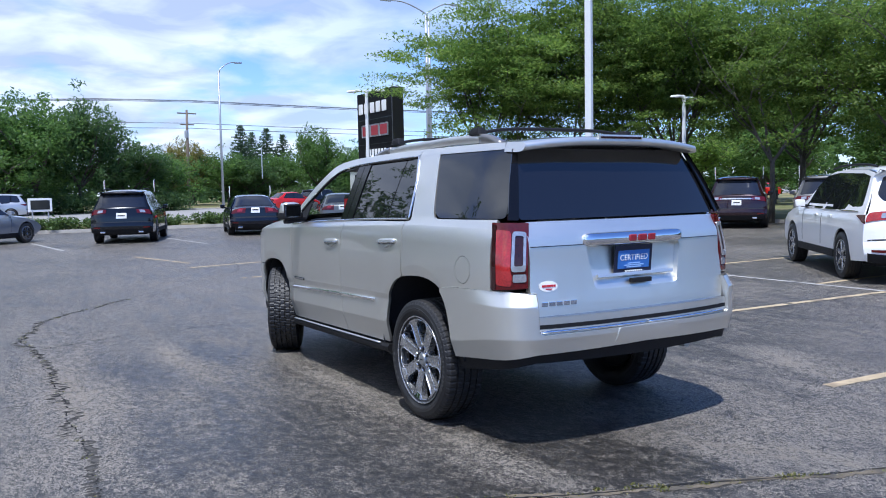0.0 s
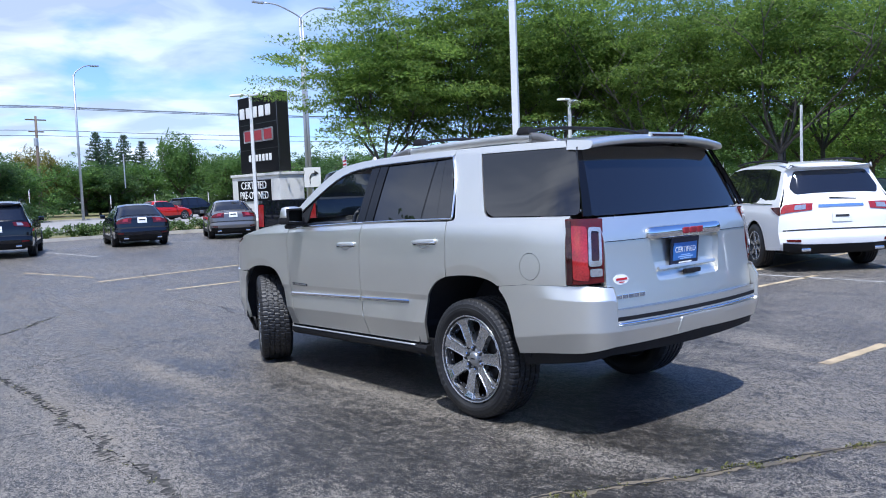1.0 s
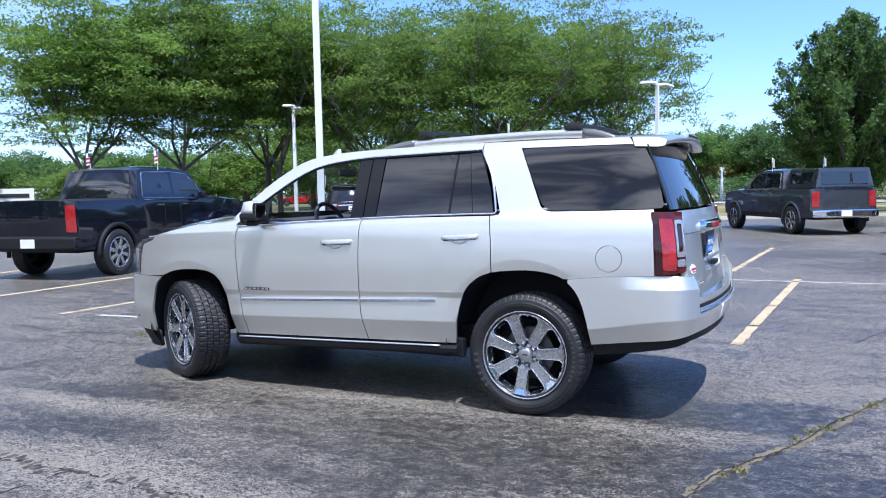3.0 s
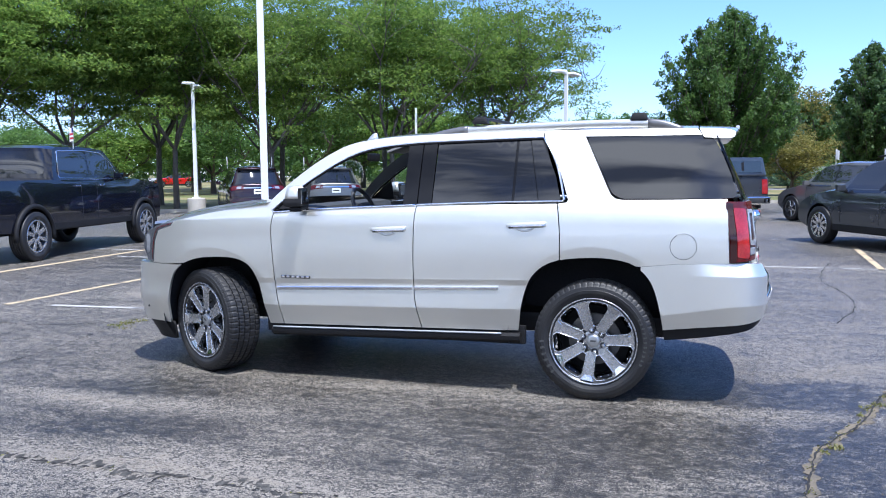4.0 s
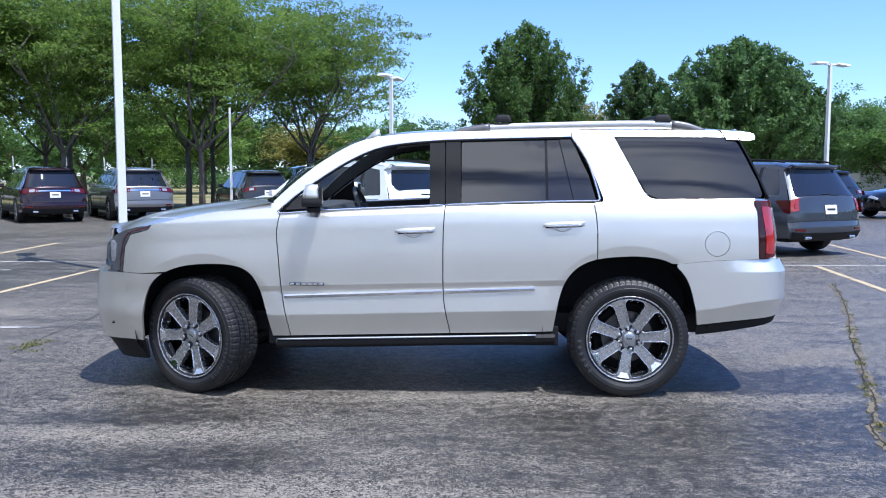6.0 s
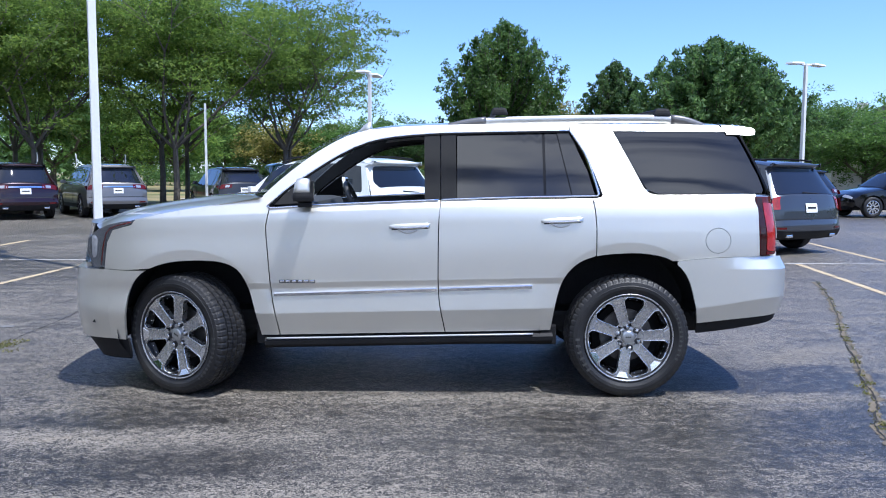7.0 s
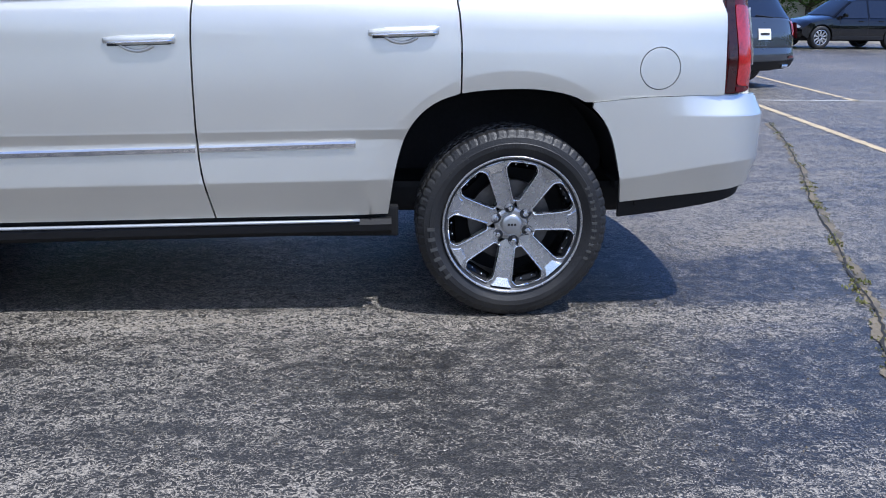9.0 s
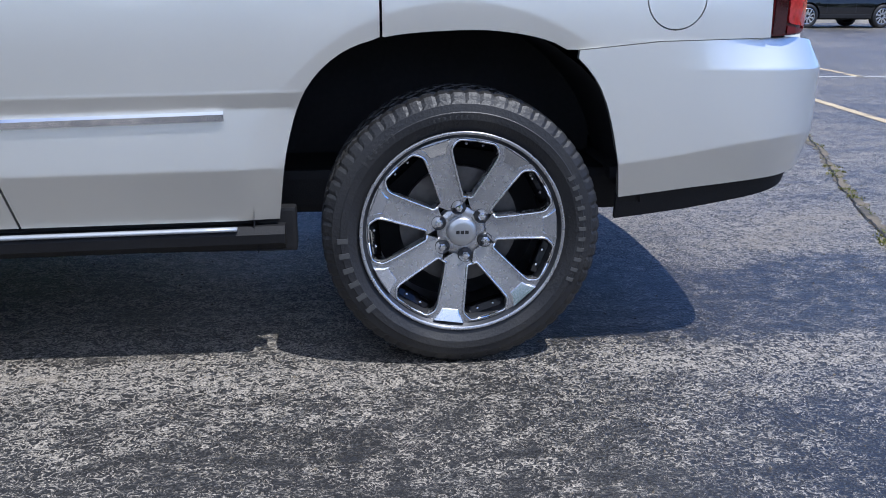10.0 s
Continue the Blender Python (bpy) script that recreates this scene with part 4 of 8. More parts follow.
    belt = [fn(y, z, 0.004) for y, z in spline([(1.236, 1.305), (0.789, 1.322), (0.30, 1.333), (0.205, 1.335), (0.196, 1.348), (0.262, 1.585), (0.368, 1.772)], 0.04)]
    part("belt_trim", tube(bmesh.new(), belt, 0.0085, 6), M_CHROME, rdoor, "bright window trim", True)
    top_trim = [fn(y, z + 0.004, 0.003) for y, z in spline(DLO_TOP, 0.08)]
    part("window_trim", tube(bmesh.new(), top_trim, 0.005, 6), M_CHROME, suv, "", True)
    # body side moulding
    for own, a, b in ((fdoor, 2.330, 1.258), (rdoor, 1.243, 0.632)):
        zz = lambda y: 0.718 + (1.251 - y) * 0.0345
        rows = []
        n = 14
        for k in range(n + 1):
            y = a + (b - a) * k / n
            z = zz(y)
            hgt = 0.013
            rows.append([fn(y, z - hgt, 0.0), fn(y, z - hgt, 0.010), fn(y, z + hgt * 0.4, 0.014), fn(y, z + hgt, 0.009), fn(y, z + hgt, 0.0)])
        bm = bmesh.new()
        ring_faces(bm, rows)
        bmesh.ops.recalc_face_normals(bm, faces=bm.faces)
        part("side_moulding", bm, M_CHROME, own, "bright narrow side moulding")
    # handles
    for own, a, b, z0, z1 in ((fdoor, 1.572, 1.305, 1.128, 1.139), (rdoor, 0.578, 0.306, 1.170, 1.183)):
        n, rows = 12, []
        for k in range(n + 1):
            t = k / n
            y, z = a + (b - a) * t, z0 + (z1 - z0) * t
            e = min(1, 4 * t, 4 * (1 - t) + 0.55)
            rows.append([fn(y, z + 0.018 * math.sin(q) * (0.6 + 0.4 * e), 0.012 * e + 0.009 * math.cos(q)) for q in np.linspace(0, 2 * math.pi, 9)[:-1]])
        bm = bmesh.new()
        ring_faces(bm, rows)
        bmesh.ops.recalc_face_normals(bm, faces=bm.faces)
        handle = part("door_handle", bm, M_SILVER, own, "silver pull handle with a bright strip", True)
        strip = [fn(a + (b - a) * t, z0 + (z1 - z0) * t - 0.008, 0.021 * min(1, 5 * t, 5 * (1 - t) + 0.5)) for t in np.linspace(0.03, 0.97, 14)]
        part("handle_strip", tube(bmesh.new(), strip, 0.005, 6), M_CHROME, own, "", True)
        cup = [((a + b) / 2 + 0.075 * math.cos(q) + 0.01, (z0 + z1) / 2 - 0.018 + 0.036 * math.sin(q)) for q in np.linspace(0, 2 * math.pi, 25)[:-1]]
        # a dark tube stands in for the shade under the handle
        part("handle_gap", tube(bmesh.new(), [fn(a + (b - a) * t, z0 + (z1 - z0) * t - 0.0165, 0.006) for t in np.linspace(0.06, 0.94, 14)], 0.0045, 6), M_RIM_DARK, own, "dark tube drawing the shade under the handle", True)
        mid_y, mid_z = (a + b) / 2 + 0.01, (z0 + z1) / 2
        # an added pale tube imitates the sky's reflection in the scooped recess
        part("handle_lip", tube(bmesh.new(), [fn(mid_y + 0.062 * math.sin(q), mid_z - 0.020 - 0.022 * math.cos(q) ** 2, 0.004) for q in np.linspace(-1.5, 1.5, 11)], 0.007, 6), M_SATIN, own, "added pale tube for the sky's reflection in the scooped recess", True)
        part("handle_recess", panel(lambda y, z, fn=fn: fn(y, z, 0.002), cup, 0.03, 0.002, flip=fl), M_SILVER, own, "", True)
    # roof rail
    rail = spline([(1.175, 1.815), (1.05, 1.842), (0.86, 1.862), (0.40, 1.876), (0.0, 1.884), (-0.30, 1.880), (-0.44, 1.862), (-0.545, 1.825)], 0.06)
    rows = []
    for y, z in rail:
        x = sg * 0.632
        rows.append([(x - 0.022, y, z - 0.055), (x + 0.022, y, z - 0.055), (x + 0.026, y, z - 0.016), (x + 0.016, y, z), (x - 0.016, y, z), (x - 0.026, y, z - 0.016)])
    bm = bmesh.new()
    ring_faces(bm, rows)
    bmesh.ops.recalc_face_normals(bm, faces=bm.faces)
    rr = part("roof_rail", bm, M_SATIN, suv, "satin silver roof rail with grey feet", True)
    for y0, y1 in ((1.19, 0.93), (-0.33, -0.56)):
        rows = []
        for k in range(9):
            t = k / 8
            y = y0 + (y1 - y0) * t
            z = hermite([q[0] for q in rail[::-1]], [q[1] for q in rail[::-1]])(y) + 0.004
            x = sg * 0.633
            rows.append([(x - 0.026, y, z - 0.06), (x + 0.030, y, z - 0.06), (x + 0.031, y, z - 0.014), (x + 0.018, y, z + 0.003), (x - 0.018, y, z + 0.003), (x - 0.028, y, z - 0.014)])
        bm = bmesh.new()
        ring_faces(bm, rows)
        bmesh.ops.recalc_face_normals(bm, faces=bm.faces)
        part("rail_foot", bm, M_GREY_PAINT, rr, "grey rail foot", True)
    # running board
    bm = bmesh.new()
    rows = []
    for k in range(25):
        y = 2.40 + (0.49 - 2.40) * k / 24
        z = 0.372 + (2.40 - y) * 0.022
        x = 0.932
        rows.append([(sg * q, y, z + h) for q, h in ((x - 0.17, -0.055), (x - 0.03, -0.058), (x, -0.035), (x + 0.004, -0.008), (x - 0.012, 0.012), (x - 0.17, 0.012))])
    ring_faces(bm, rows)
    bmesh.ops.recalc_face_normals(bm, faces=bm.faces)
    board = part("running_board", bm, M_BLACK_PLASTIC, suv, "black running board with a grey metal strip")
    part("board_strip", tube(bmesh.new(), [(sg * 0.930, y, 0.381 + (2.40 - y) * 0.022) for y in np.linspace(2.385, 0.62, 20)], 0.011, 8, 0.6), M_GALV, board, "", True)
    # mirror
    head = bmesh.new()
    box(head, (0.185, 0.130, 0.105), (sg * 1.045, 2.115, 1.392), (0, 0, sg * -8), 0.036, (0.80, 0.66))
    mirror = part("door_mirror", head, M_SILVER, suv, "silver door mirror over a black lower shell", True)
    part("mirror_shell", boxed((0.188, 0.136, 0.060), (sg * 1.045, 2.114, 1.325), (0, 0, sg * -8), 0.024), M_BLACK_PLASTIC, mirror, "black lower mirror shell")
    part("mirror_foot", boxed((0.19, 0.09, 0.036), (sg * 1.005, 2.110, 1.286), (0, sg * 8, sg * -8), 0.016), M_BLACK_PLASTIC, mirror)
    part("mirror_glass", boxed((0.140, 0.006, 0.100), (sg * 1.045, 2.046, 1.366), (0, 0, sg * -8), 0.002), M_CHROME, mirror, "mirror glass")
    part("mirror_trim", boxed((0.160, 0.02, 0.122), (sg * 1.045, 2.057, 1.367), (0, 0, sg * -8), 0.006), M_BLACK_PLASTIC, mirror)
    # wheel housings
    for cy, rr_, xo in ((0.02, 0.555, 0.925), (2.88, 0.525, 0.865)):
        rows = []
        for k in range(21):
            a = math.radians(-10) + math.radians(186) * k / 20
            rows.append([(sg * x, cy + rr_ * math.cos(a), 0.44 + rr_ * math.sin(a)) for x in (0.42, xo)])
        bm = bmesh.new()
        ring_faces(bm, rows, False, False)
        part("wheel_housing", bm, M_LINER, suv, "", True)
        part("housing_wall", boxed((0.02, 1.05, 0.52), (sg * 0.42, cy, 0.76), (0, 0, 0)), M_LINER, suv)
    # head lamp seen from the side
    lamp_o = [(3.475, 0.842), (3.447, 1.014), (3.402, 1.098), (3.268, 1.136), (3.243, 1.158), (3.34, 1.150), (3.44, 1.128), (3.527, 1.088), (3.60, 1.03), (3.61, 0.95), (3.56, 0.845)]
    hl = part("head_lamp", panel(lambda y, z, fn=fn: fn(y, z, -0.025), lamp_o, 0.04, 0.01, flip=fl), M_LAMP_CASE, suv, "glassy grey head lamp with a dark red side strip", True)
    part("lamp_lens", panel(lambda y, z, fn=fn: fn(y, z, 0.0), lamp_o, 0.04, 0.004, flip=fl), M_LENS, hl, "", True)
    part("light_tube", tube(bmesh.new(), [fn(y, z, -0.012) for y, z in spline([(3.495, 0.86), (3.468, 1.02), (3.42, 1.105), (3.27, 1.147)], 0.04)], 0.0045, 6), M_RED_DARK, hl, "", True)
    part("lamp_unit", boxed((0.08, 0.10, 0.16), (sg * 0.80, 3.52, 0.98), (0, 0, 0), 0.03), M_LAMP_WHITE, hl)

# fuel flap
flap = [(-0.580 + 0.0805 * math.cos(a), 1.049 + 0.0805 * math.sin(a)) for a in np.linspace(0, 2 * math.pi, 41)[:-1]]
part("fuel_flap", panel(left, flap, 0.03, 0.012, flip=True), M_SILVER, suv, "round flush fuel flap", True)
# badge on the front door as plain bars
bm = bmesh.new()
for k in range(6):
    y = 2.275 - k * 0.040
    p = left(y, 0.768, 0.004)
    box(bm, (0.010, 0.036, 0.021), p, (0, 0, 0), 0.003)
badge = part("door_badge", bm, M_RIM_DARK, suv, "row of small dark bars with bright faces")
bm = bmesh.new()
for k in range(6):
    box(bm, (0.010, 0.029, 0.015), left(2.275 - k * 0.040, 0.769, 0.006), (0, 0, 0), 0.002)
part("badge_face", bm, M_CHROME, badge, "bright faces of the bars")

# upper skin
HOOD_C = hermite([2.45, 2.66, 2.88, 3.16, 3.40, 3.60, 3.70, 3.76], [1.335, 1.325, 1.305, 1.268, 1.225, 1.165, 1.115, 1.05])
HOOD_E = hermite([2.40, 2.55, 2.90, 3.235, 3.45, 3.60], [1.318, 1.292, 1.238, 1.170, 1.112, 1.03])


def hood_at(u, v):
    s = 2 * u - 1
    y0 = 2.60 - 0.19 * s * s
    y1 = 3.745 - 0.26 * abs(s) ** 2.5
    y = y0 + (y1 - y0) * v
    x = s * (suv_w(min(y, 3.6), 1.25) - 0.002)
    ze, zc = HOOD_E(y), HOOD_C(y)
    dome = 0.012 * (smoothstep(0.66, 0.52, abs(s)) - 0.3) * smoothstep(0, 0.3, v)
    return Vector((x, y, ze + (zc - ze) * (1 - abs(s) ** 3) + dome))


part("hood", grid_surf(hood_at, 40, 26, False), M_SILVER, suv, "", True)
A_Y = hermite([0, 0.2, 0.55, 0.85, 1.0], [2.405, 2.300, 2.10, 1.90, 1.765])
A_Z = hermite([0, 0.2, 0.55, 0.85, 1.0], [1.325, 1.428, 1.590, 1.708, 1.758])


def shield_at(u, v):
    s = 2 * u - 1
    y, z = A_Y(v), A_Z(v)
    x = s * (Z_PROF(z) - 0.01)
    lift = (1 - s * s)
    return Vector((x, y + lift * (0.21 - 0.17 * v * 0.6), z + lift * (-0.03 + 0.075 * v)))


part("windshield", grid_surf(shield_at, 20, 14, True), M_CLEAR, suv, "clear raked windshield", True)
part("cowl", solid(grid_surf(lambda u, v: Vector(((2 * u - 1) * 0.86, 2.62 - 0.2 * (2 * u - 1) ** 2 - 0.12 * v, 1.312 + 0.008 * v)), 16, 2, False), -0.01), M_BLACK_PLASTIC, suv)
R_E = hermite([-0.66, -0.20, 0.40, 0.90, 1.28, 1.56, 1.79], [1.812, 1.818, 1.818, 1.812, 1.802, 1.786, 1.752])


def roof_at(u, v):
    s = 2 * u - 1
    front = 1.765 - 0.09 * (1 - s * s)
    y = front + (-0.655 - front) * v
    ze = R_E(y if v > 0.12 else y)
    return Vector((s * (Z_PROF(ze) - 0.001), y, ze + 0.042 * (1 - abs(s) ** 2.6)))


part("roof", grid_surf(roof_at, 24, 30, True), M_SILVER, suv, "", True)


SP_Y = hermite([0, 0.45, 0.60, 0.68, 0.78, 1.0], [-0.664, -0.90, -0.932, -0.925, -0.88, -0.692])
SP_Z = hermite([0, 0.45, 0.60, 0.68, 0.78, 1.0], [0.0, -0.014, -0.034, -0.060, -0.068, -0.060])


def spoiler_at(u, v):
    """Goes back along the top, round the lip and forward below."""
    s = 2 * u - 1
    y = SP_Y(v) + 0.045 * s * s * smoothstep(0.1, 0.5, v) * smoothstep(1.0, 0.75, v)
    z = 1.812 + 0.040 * (1 - abs(s) ** 2.6) + SP_Z(v)
    return Vector((s * (Z_PROF(1.812 + SP_Z(v)) + 0.002), y, z))


spoil = part("roof_spoiler", grid_surf(spoiler_at, 24, 22, True), M_SILVER, suv, "", True)
part("brake_light", boxed((0.33, 0.03, 0.014), (0, -0.922, 1.833), (8, 0, 0), 0.004), M_SMOKED, spoil, "long red brake light in a bright surround")
part("brake_light_trim", boxed((0.36, 0.026, 0.034), (0, -0.919, 1.833), (8, 0, 0), 0.008), M_SILVER, spoil)
for u in (0, 1):
    ring = [tuple(spoiler_at(u, v)) for v in np.linspace(0, 1, 23)]
    pyd("spoiler_end", ring, [tuple(range(23))], M_SILVER, spoil)
# antenna fin
bm = bmesh.new()
rows = []
for k in range(11):
    t = k / 10
    y = 1.70 + 0.115 * t
    hgt = 0.072 * (smoothstep(0, 0.12, t)) * (1 - 0.75 * smoothstep(0.25, 1.0, t)) + 0.004
    w = 0.030 * math.sin(math.pi * (0.12 + 0.8 * t)) + 0.004
    rows.append([(-0.41 + w, y, 0), (-0.41 + 0.006, y, hgt), (-0.41 - 0.006, y, hgt), (-0.41 - w, y, 0)])
for r_ in rows:
    for i, q in enumerate(r_):
        r_[i] = (q[0], q[1] + 0.02, 1.77 + q[2] - 0.02 + (1.82 - q[1]) * 0.14)
ring_faces(bm, rows)
bmesh.ops.recalc_face_normals(bm, faces=bm.faces)
part("antenna_fin", bm, M_SILVER, suv, "white-silver shark fin antenna", True)
# cross bars on the rails
for y in (0.84, -0.27):
    pts = [(x, y, 1.885 + 0.042 * (1 - (abs(x) / 0.64) ** 4)) for x in np.linspace(-0.64, 0.64, 21)]
    cb = part("cross_bar", tube(bmesh.new(), pts, 0.022, 8, 0.55), M_BLACK_PLASTIC, suv, "black roof cross bar", True)
    for sg in (-1, 1):
        part("bar_foot", boxed((0.075, 0.125, 0.05), (sg * 0.628, y, 1.902), (0, 0, 0), 0.018, (0.7, 0.7)), M_BLACK_PLASTIC, cb)

# tailgate and rear
REAR_Y = hermite([0.70, 0.80, 0.95, 1.15, 1.20, 1.345, 1.55, 1.77], [-1.100, -1.092, -1.072, -1.052, -1.050, -1.000, -0.915, -0.810])


def rear(x, z, out=0.0):
    return Vector((x, REAR_Y(z) + 0.052 * (abs(x) / 0.86) ** 2.4 - out, z))


gate_o = rounded([(-0.765, 0.795), (0.765, 0.795), (0.785, 0.96), (0.772, 1.10), (0.775, 1.338), (-0.775, 1.338), (-0.772, 1.10), (-0.785, 0.96)], 0.02, 3)
recess = rounded([(-0.335, 0.925), (0.335, 0.925), (0.385, 1.185), (-0.385, 1.185)], 0.035, 4)
gate = part("tailgate", panel(rear, gate_o, 0.045, 0.045, holes=[recess]), M_SILVER, suv, "silver tailgate with a recessed plate bay", True)
part("plate_bay", panel(lambda x, z: rear(x, z, -0.04 + 0.03 * smoothstep(1.0, 0.94, z)), [(-0.40, 0.915), (0.40, 0.915), (0.40, 1.20), (-0.40, 1.20)], 0.05, 0.0), M_SILVER, gate, "", True)
part("gate_handle", boxed((0.16, 0.03, 0.028), (0.02, REAR_Y(0.965) - 0.005, 0.962), (0, 0, 0), 0.006), M_BLACK_PLASTIC, gate)
part("gate_lip", boxed((0.62, 0.022, 0.022), (0.0, REAR_Y(0.98) + 0.014, 1.000), (-20, 0, 0), 0.006), M_SILVER, gate)
# shade along the tailgate's fold, drawn as thin dark grey tubes
crease = [rear(x, 1.196, 0.0015) for x in np.linspace(-0.765, -0.40, 10)]
part("gate_crease", tube(bmesh.new(), crease, 0.003, 5), M_SMOKE_PAINT, gate, "", True)
crease = [rear(x, 1.196, 0.0015) for x in np.linspace(0.40, 0.765, 10)]
part("gate_crease", tube(bmesh.new(), crease, 0.003, 5), M_SMOKE_PAINT, gate, "", True)
rows = []
for x in np.linspace(-0.405, 0.405, 25):
    e = 1 - smoothstep(0.355, 0.41, abs(x)) * 0.75
    c = rear(x, 1.222, 0.0)
    rows.append([c + Vector((0, -d * e, h * (0.5 + 0.5 * e))) for d, h in ((-0.01, -0.044), (0.016, -0.042), (0.034, -0.018), (0.034, 0.012), (0.018, 0.036), (-0.01, 0.040))])
bm = bmesh.new()
ring_faces(bm, rows)
bmesh.ops.recalc_face_normals(bm, faces=bm.faces)
bar = part("gate_chrome_bar", bm, M_CHROME, gate, "broad chrome bar with a red badge", True)
bm = bmesh.new()
for k, x in enumerate((-0.078, 0.0, 0.078)):
    c = rear(x + 0.03, 1.222, 0.037)
    box(bm, (0.050 if k != 1 else 0.062, 0.012, 0.040), c, (6, 0, 0), 0.006)
part("gate_badge", bm, M_SIGN_RED, bar, "red badge as three blocks")
part("rear_glass", panel(lambda x, z: rear(x, z, -0.012), rounded([(-0.795, 1.350), (0.795, 1.350), (0.735, 1.56), (0.672, 1.765), (-0.672, 1.765), (-0.735, 1.56)], 0.03, 3), 0.05, 0.004), M_TINT, gate, "dark privacy glass", True)
for sg in (-1, 1):
    pil = [(sg * 0.800, 1.350), (sg * 0.740, 1.56), (sg * 0.678, 1.765), (sg * 0.712, 1.765), (sg * 0.800, 1.56), (sg * 0.868, 1.352)]
    part("rear_pillar", panel(lambda x, z: rear(x, z, -0.004), pil, 0.04, 0.012, flip=sg > 0), M_GLOSS_BLACK, suv, "gloss black rear pillar", True)
# plate
plate = part("dealer_plate", boxed((0.305, 0.006, 0.170), (-0.012, REAR_Y(1.09) + 0.012, 1.092), (5, 0, 0), 0.002), M_PLATE_NAVY, suv, "blue dealer plate in a dark frame")
part("plate_field", boxed((0.255, 0.004, 0.112), (-0.012, REAR_Y(1.09) + 0.0075, 1.088), (5, 0, 0), 0.001), M_PLATE_BLUE, plate)
lettering("plate_word", "CERTIFIED", 0.050, M_SIGN_WHITE, pose(-0.012, REAR_Y(1.09) + 0.004, 1.098, 95, 0, 0), plate, 0.001, 0.98)
for k in range(7):
    part("plate_mark", boxed((0.016, 0.003, 0.017), (-0.075 + k * 0.021, REAR_Y(1.09) + 0.0095, 1.160), (5, 0, 0)), M_SIGN_WHITE, plate)
for k in range(9):
    part("plate_mark", boxed((0.012, 0.003, 0.008), (-0.078 + k * 0.016, REAR_Y(1.09) + 0.0065, 1.018), (5, 0, 0)), M_SIGN_WHITE, plate)
for k, w in enumerate((0.10, 0.16, 0.12)):
    part("plate_line", boxed((w, 0.003, 0.006), (-0.012, REAR_Y(1.09) + 0.005, 1.064 - k * 0.011), (5, 0, 0)), M_PLATE_PALE, plate, "pale blue bar")
# dealer sticker and model name as plain shapes
sx, sz = -0.665, 0.968
oval = [(sx + 0.062 * math.cos(a), sz + 0.031 * math.sin(a)) for a in np.linspace(0, 2 * math.pi, 29)[:-1]]
st = part("dealer_sticker", panel(lambda x, z: rear(x, z, 0.003), oval, 0.03, 0.002), M_STICKER, suv, "small white oval sticker with red print")
bm = bmesh.new()
for k in range(6):
    box(bm, (0.013, 0.002, 0.013), rear(sx - 0.038 + k * 0.0155, sz + 0.003, 0.006), (2, 0, -14))
box(bm, (0.04, 0.002, 0.006), rear(sx, sz - 0.015, 0.006), (2, 0, -14))
part("sticker_print", bm, M_STICKER_RED, st)
bm = bmesh.new()
for k in range(5):
    box(bm, (0.040, 0.008, 0.026), rear(-0.70 + k * 0.049, 0.868, 0.003), (2, 0, -12), 0.003)
part("model_badge", bm, M_CHROME, suv, "row of bright bars")

# rear bumper
RB = spline([(0.9665, -0.300), (0.9670, -0.46), (0.9665, -0.60), (0.960, -0.80), (0.945, -0.93), (0.905, -1.02), (0.83, -1.08), (0.70, -1.118), (0.45, -1.152), (0.20, -1.168), (0.0, -1.17)], 0.02)
RB_S = np.concatenate([[0], np.cumsum([math.dist(a, b) for a, b in zip(RB, RB[1:])])])
RB_X, RB_Y = np.array([p[0] for p in RB]), np.array([p[1] for p in RB])
RB_L = float(RB_S[-1])


def rb_s(y=None, x=None):
    """How far along the bumper a place on the side (y) or at the rear (x) lies."""
    return float(np.interp(-y, -RB_Y, RB_S)) if y is not None else float(np.interp(-x, -RB_X, RB_S))


def bumper_top(s):
    """Fold where the top of the bumper begins to slope in."""
    return 0.862


def bumper_low(s):
    """Fold below which the bumper tucks under."""
    return 0.592 + 0.085 * smoothstep(0.0, 0.75, s)


def bumper(s, z, sg=-1, out=0.0):
    q = min(max(s, 0), RB_L)
    x, y = float(np.interp(q, RB_S, RB_X)), float(np.interp(q, RB_S, RB_Y))
    x1, y1 = float(np.interp(min(q + 0.02, RB_L), RB_S, RB_X)), float(np.interp(min(q + 0.02, RB_L), RB_S, RB_Y))
    x0, y0 = float(np.interp(max(q - 0.02, 0), RB_S, RB_X)), float(np.interp(max(q - 0.02, 0), RB_S, RB_Y))
    d = Vector((y0 - y1, x1 - x0))
    n = Vector((d.x, d.y)).normalized() if d.length else Vector((1, 0))
    n = Vector((abs(n.x), -abs(n.y)))
    if q > RB_L - 0.03:
        n = Vector((0, -1))
    grow = smoothstep(0.26, 0.72, q)
    dip = -0.044 * grow * min(max((z - bumper_top(q)) / 0.085, 0), 1) - 0.26 * max(0, bumper_low(q) - z)
    return Vector((sg * (x + n.x * (dip + out)), y + n.y * (dip + out), z))


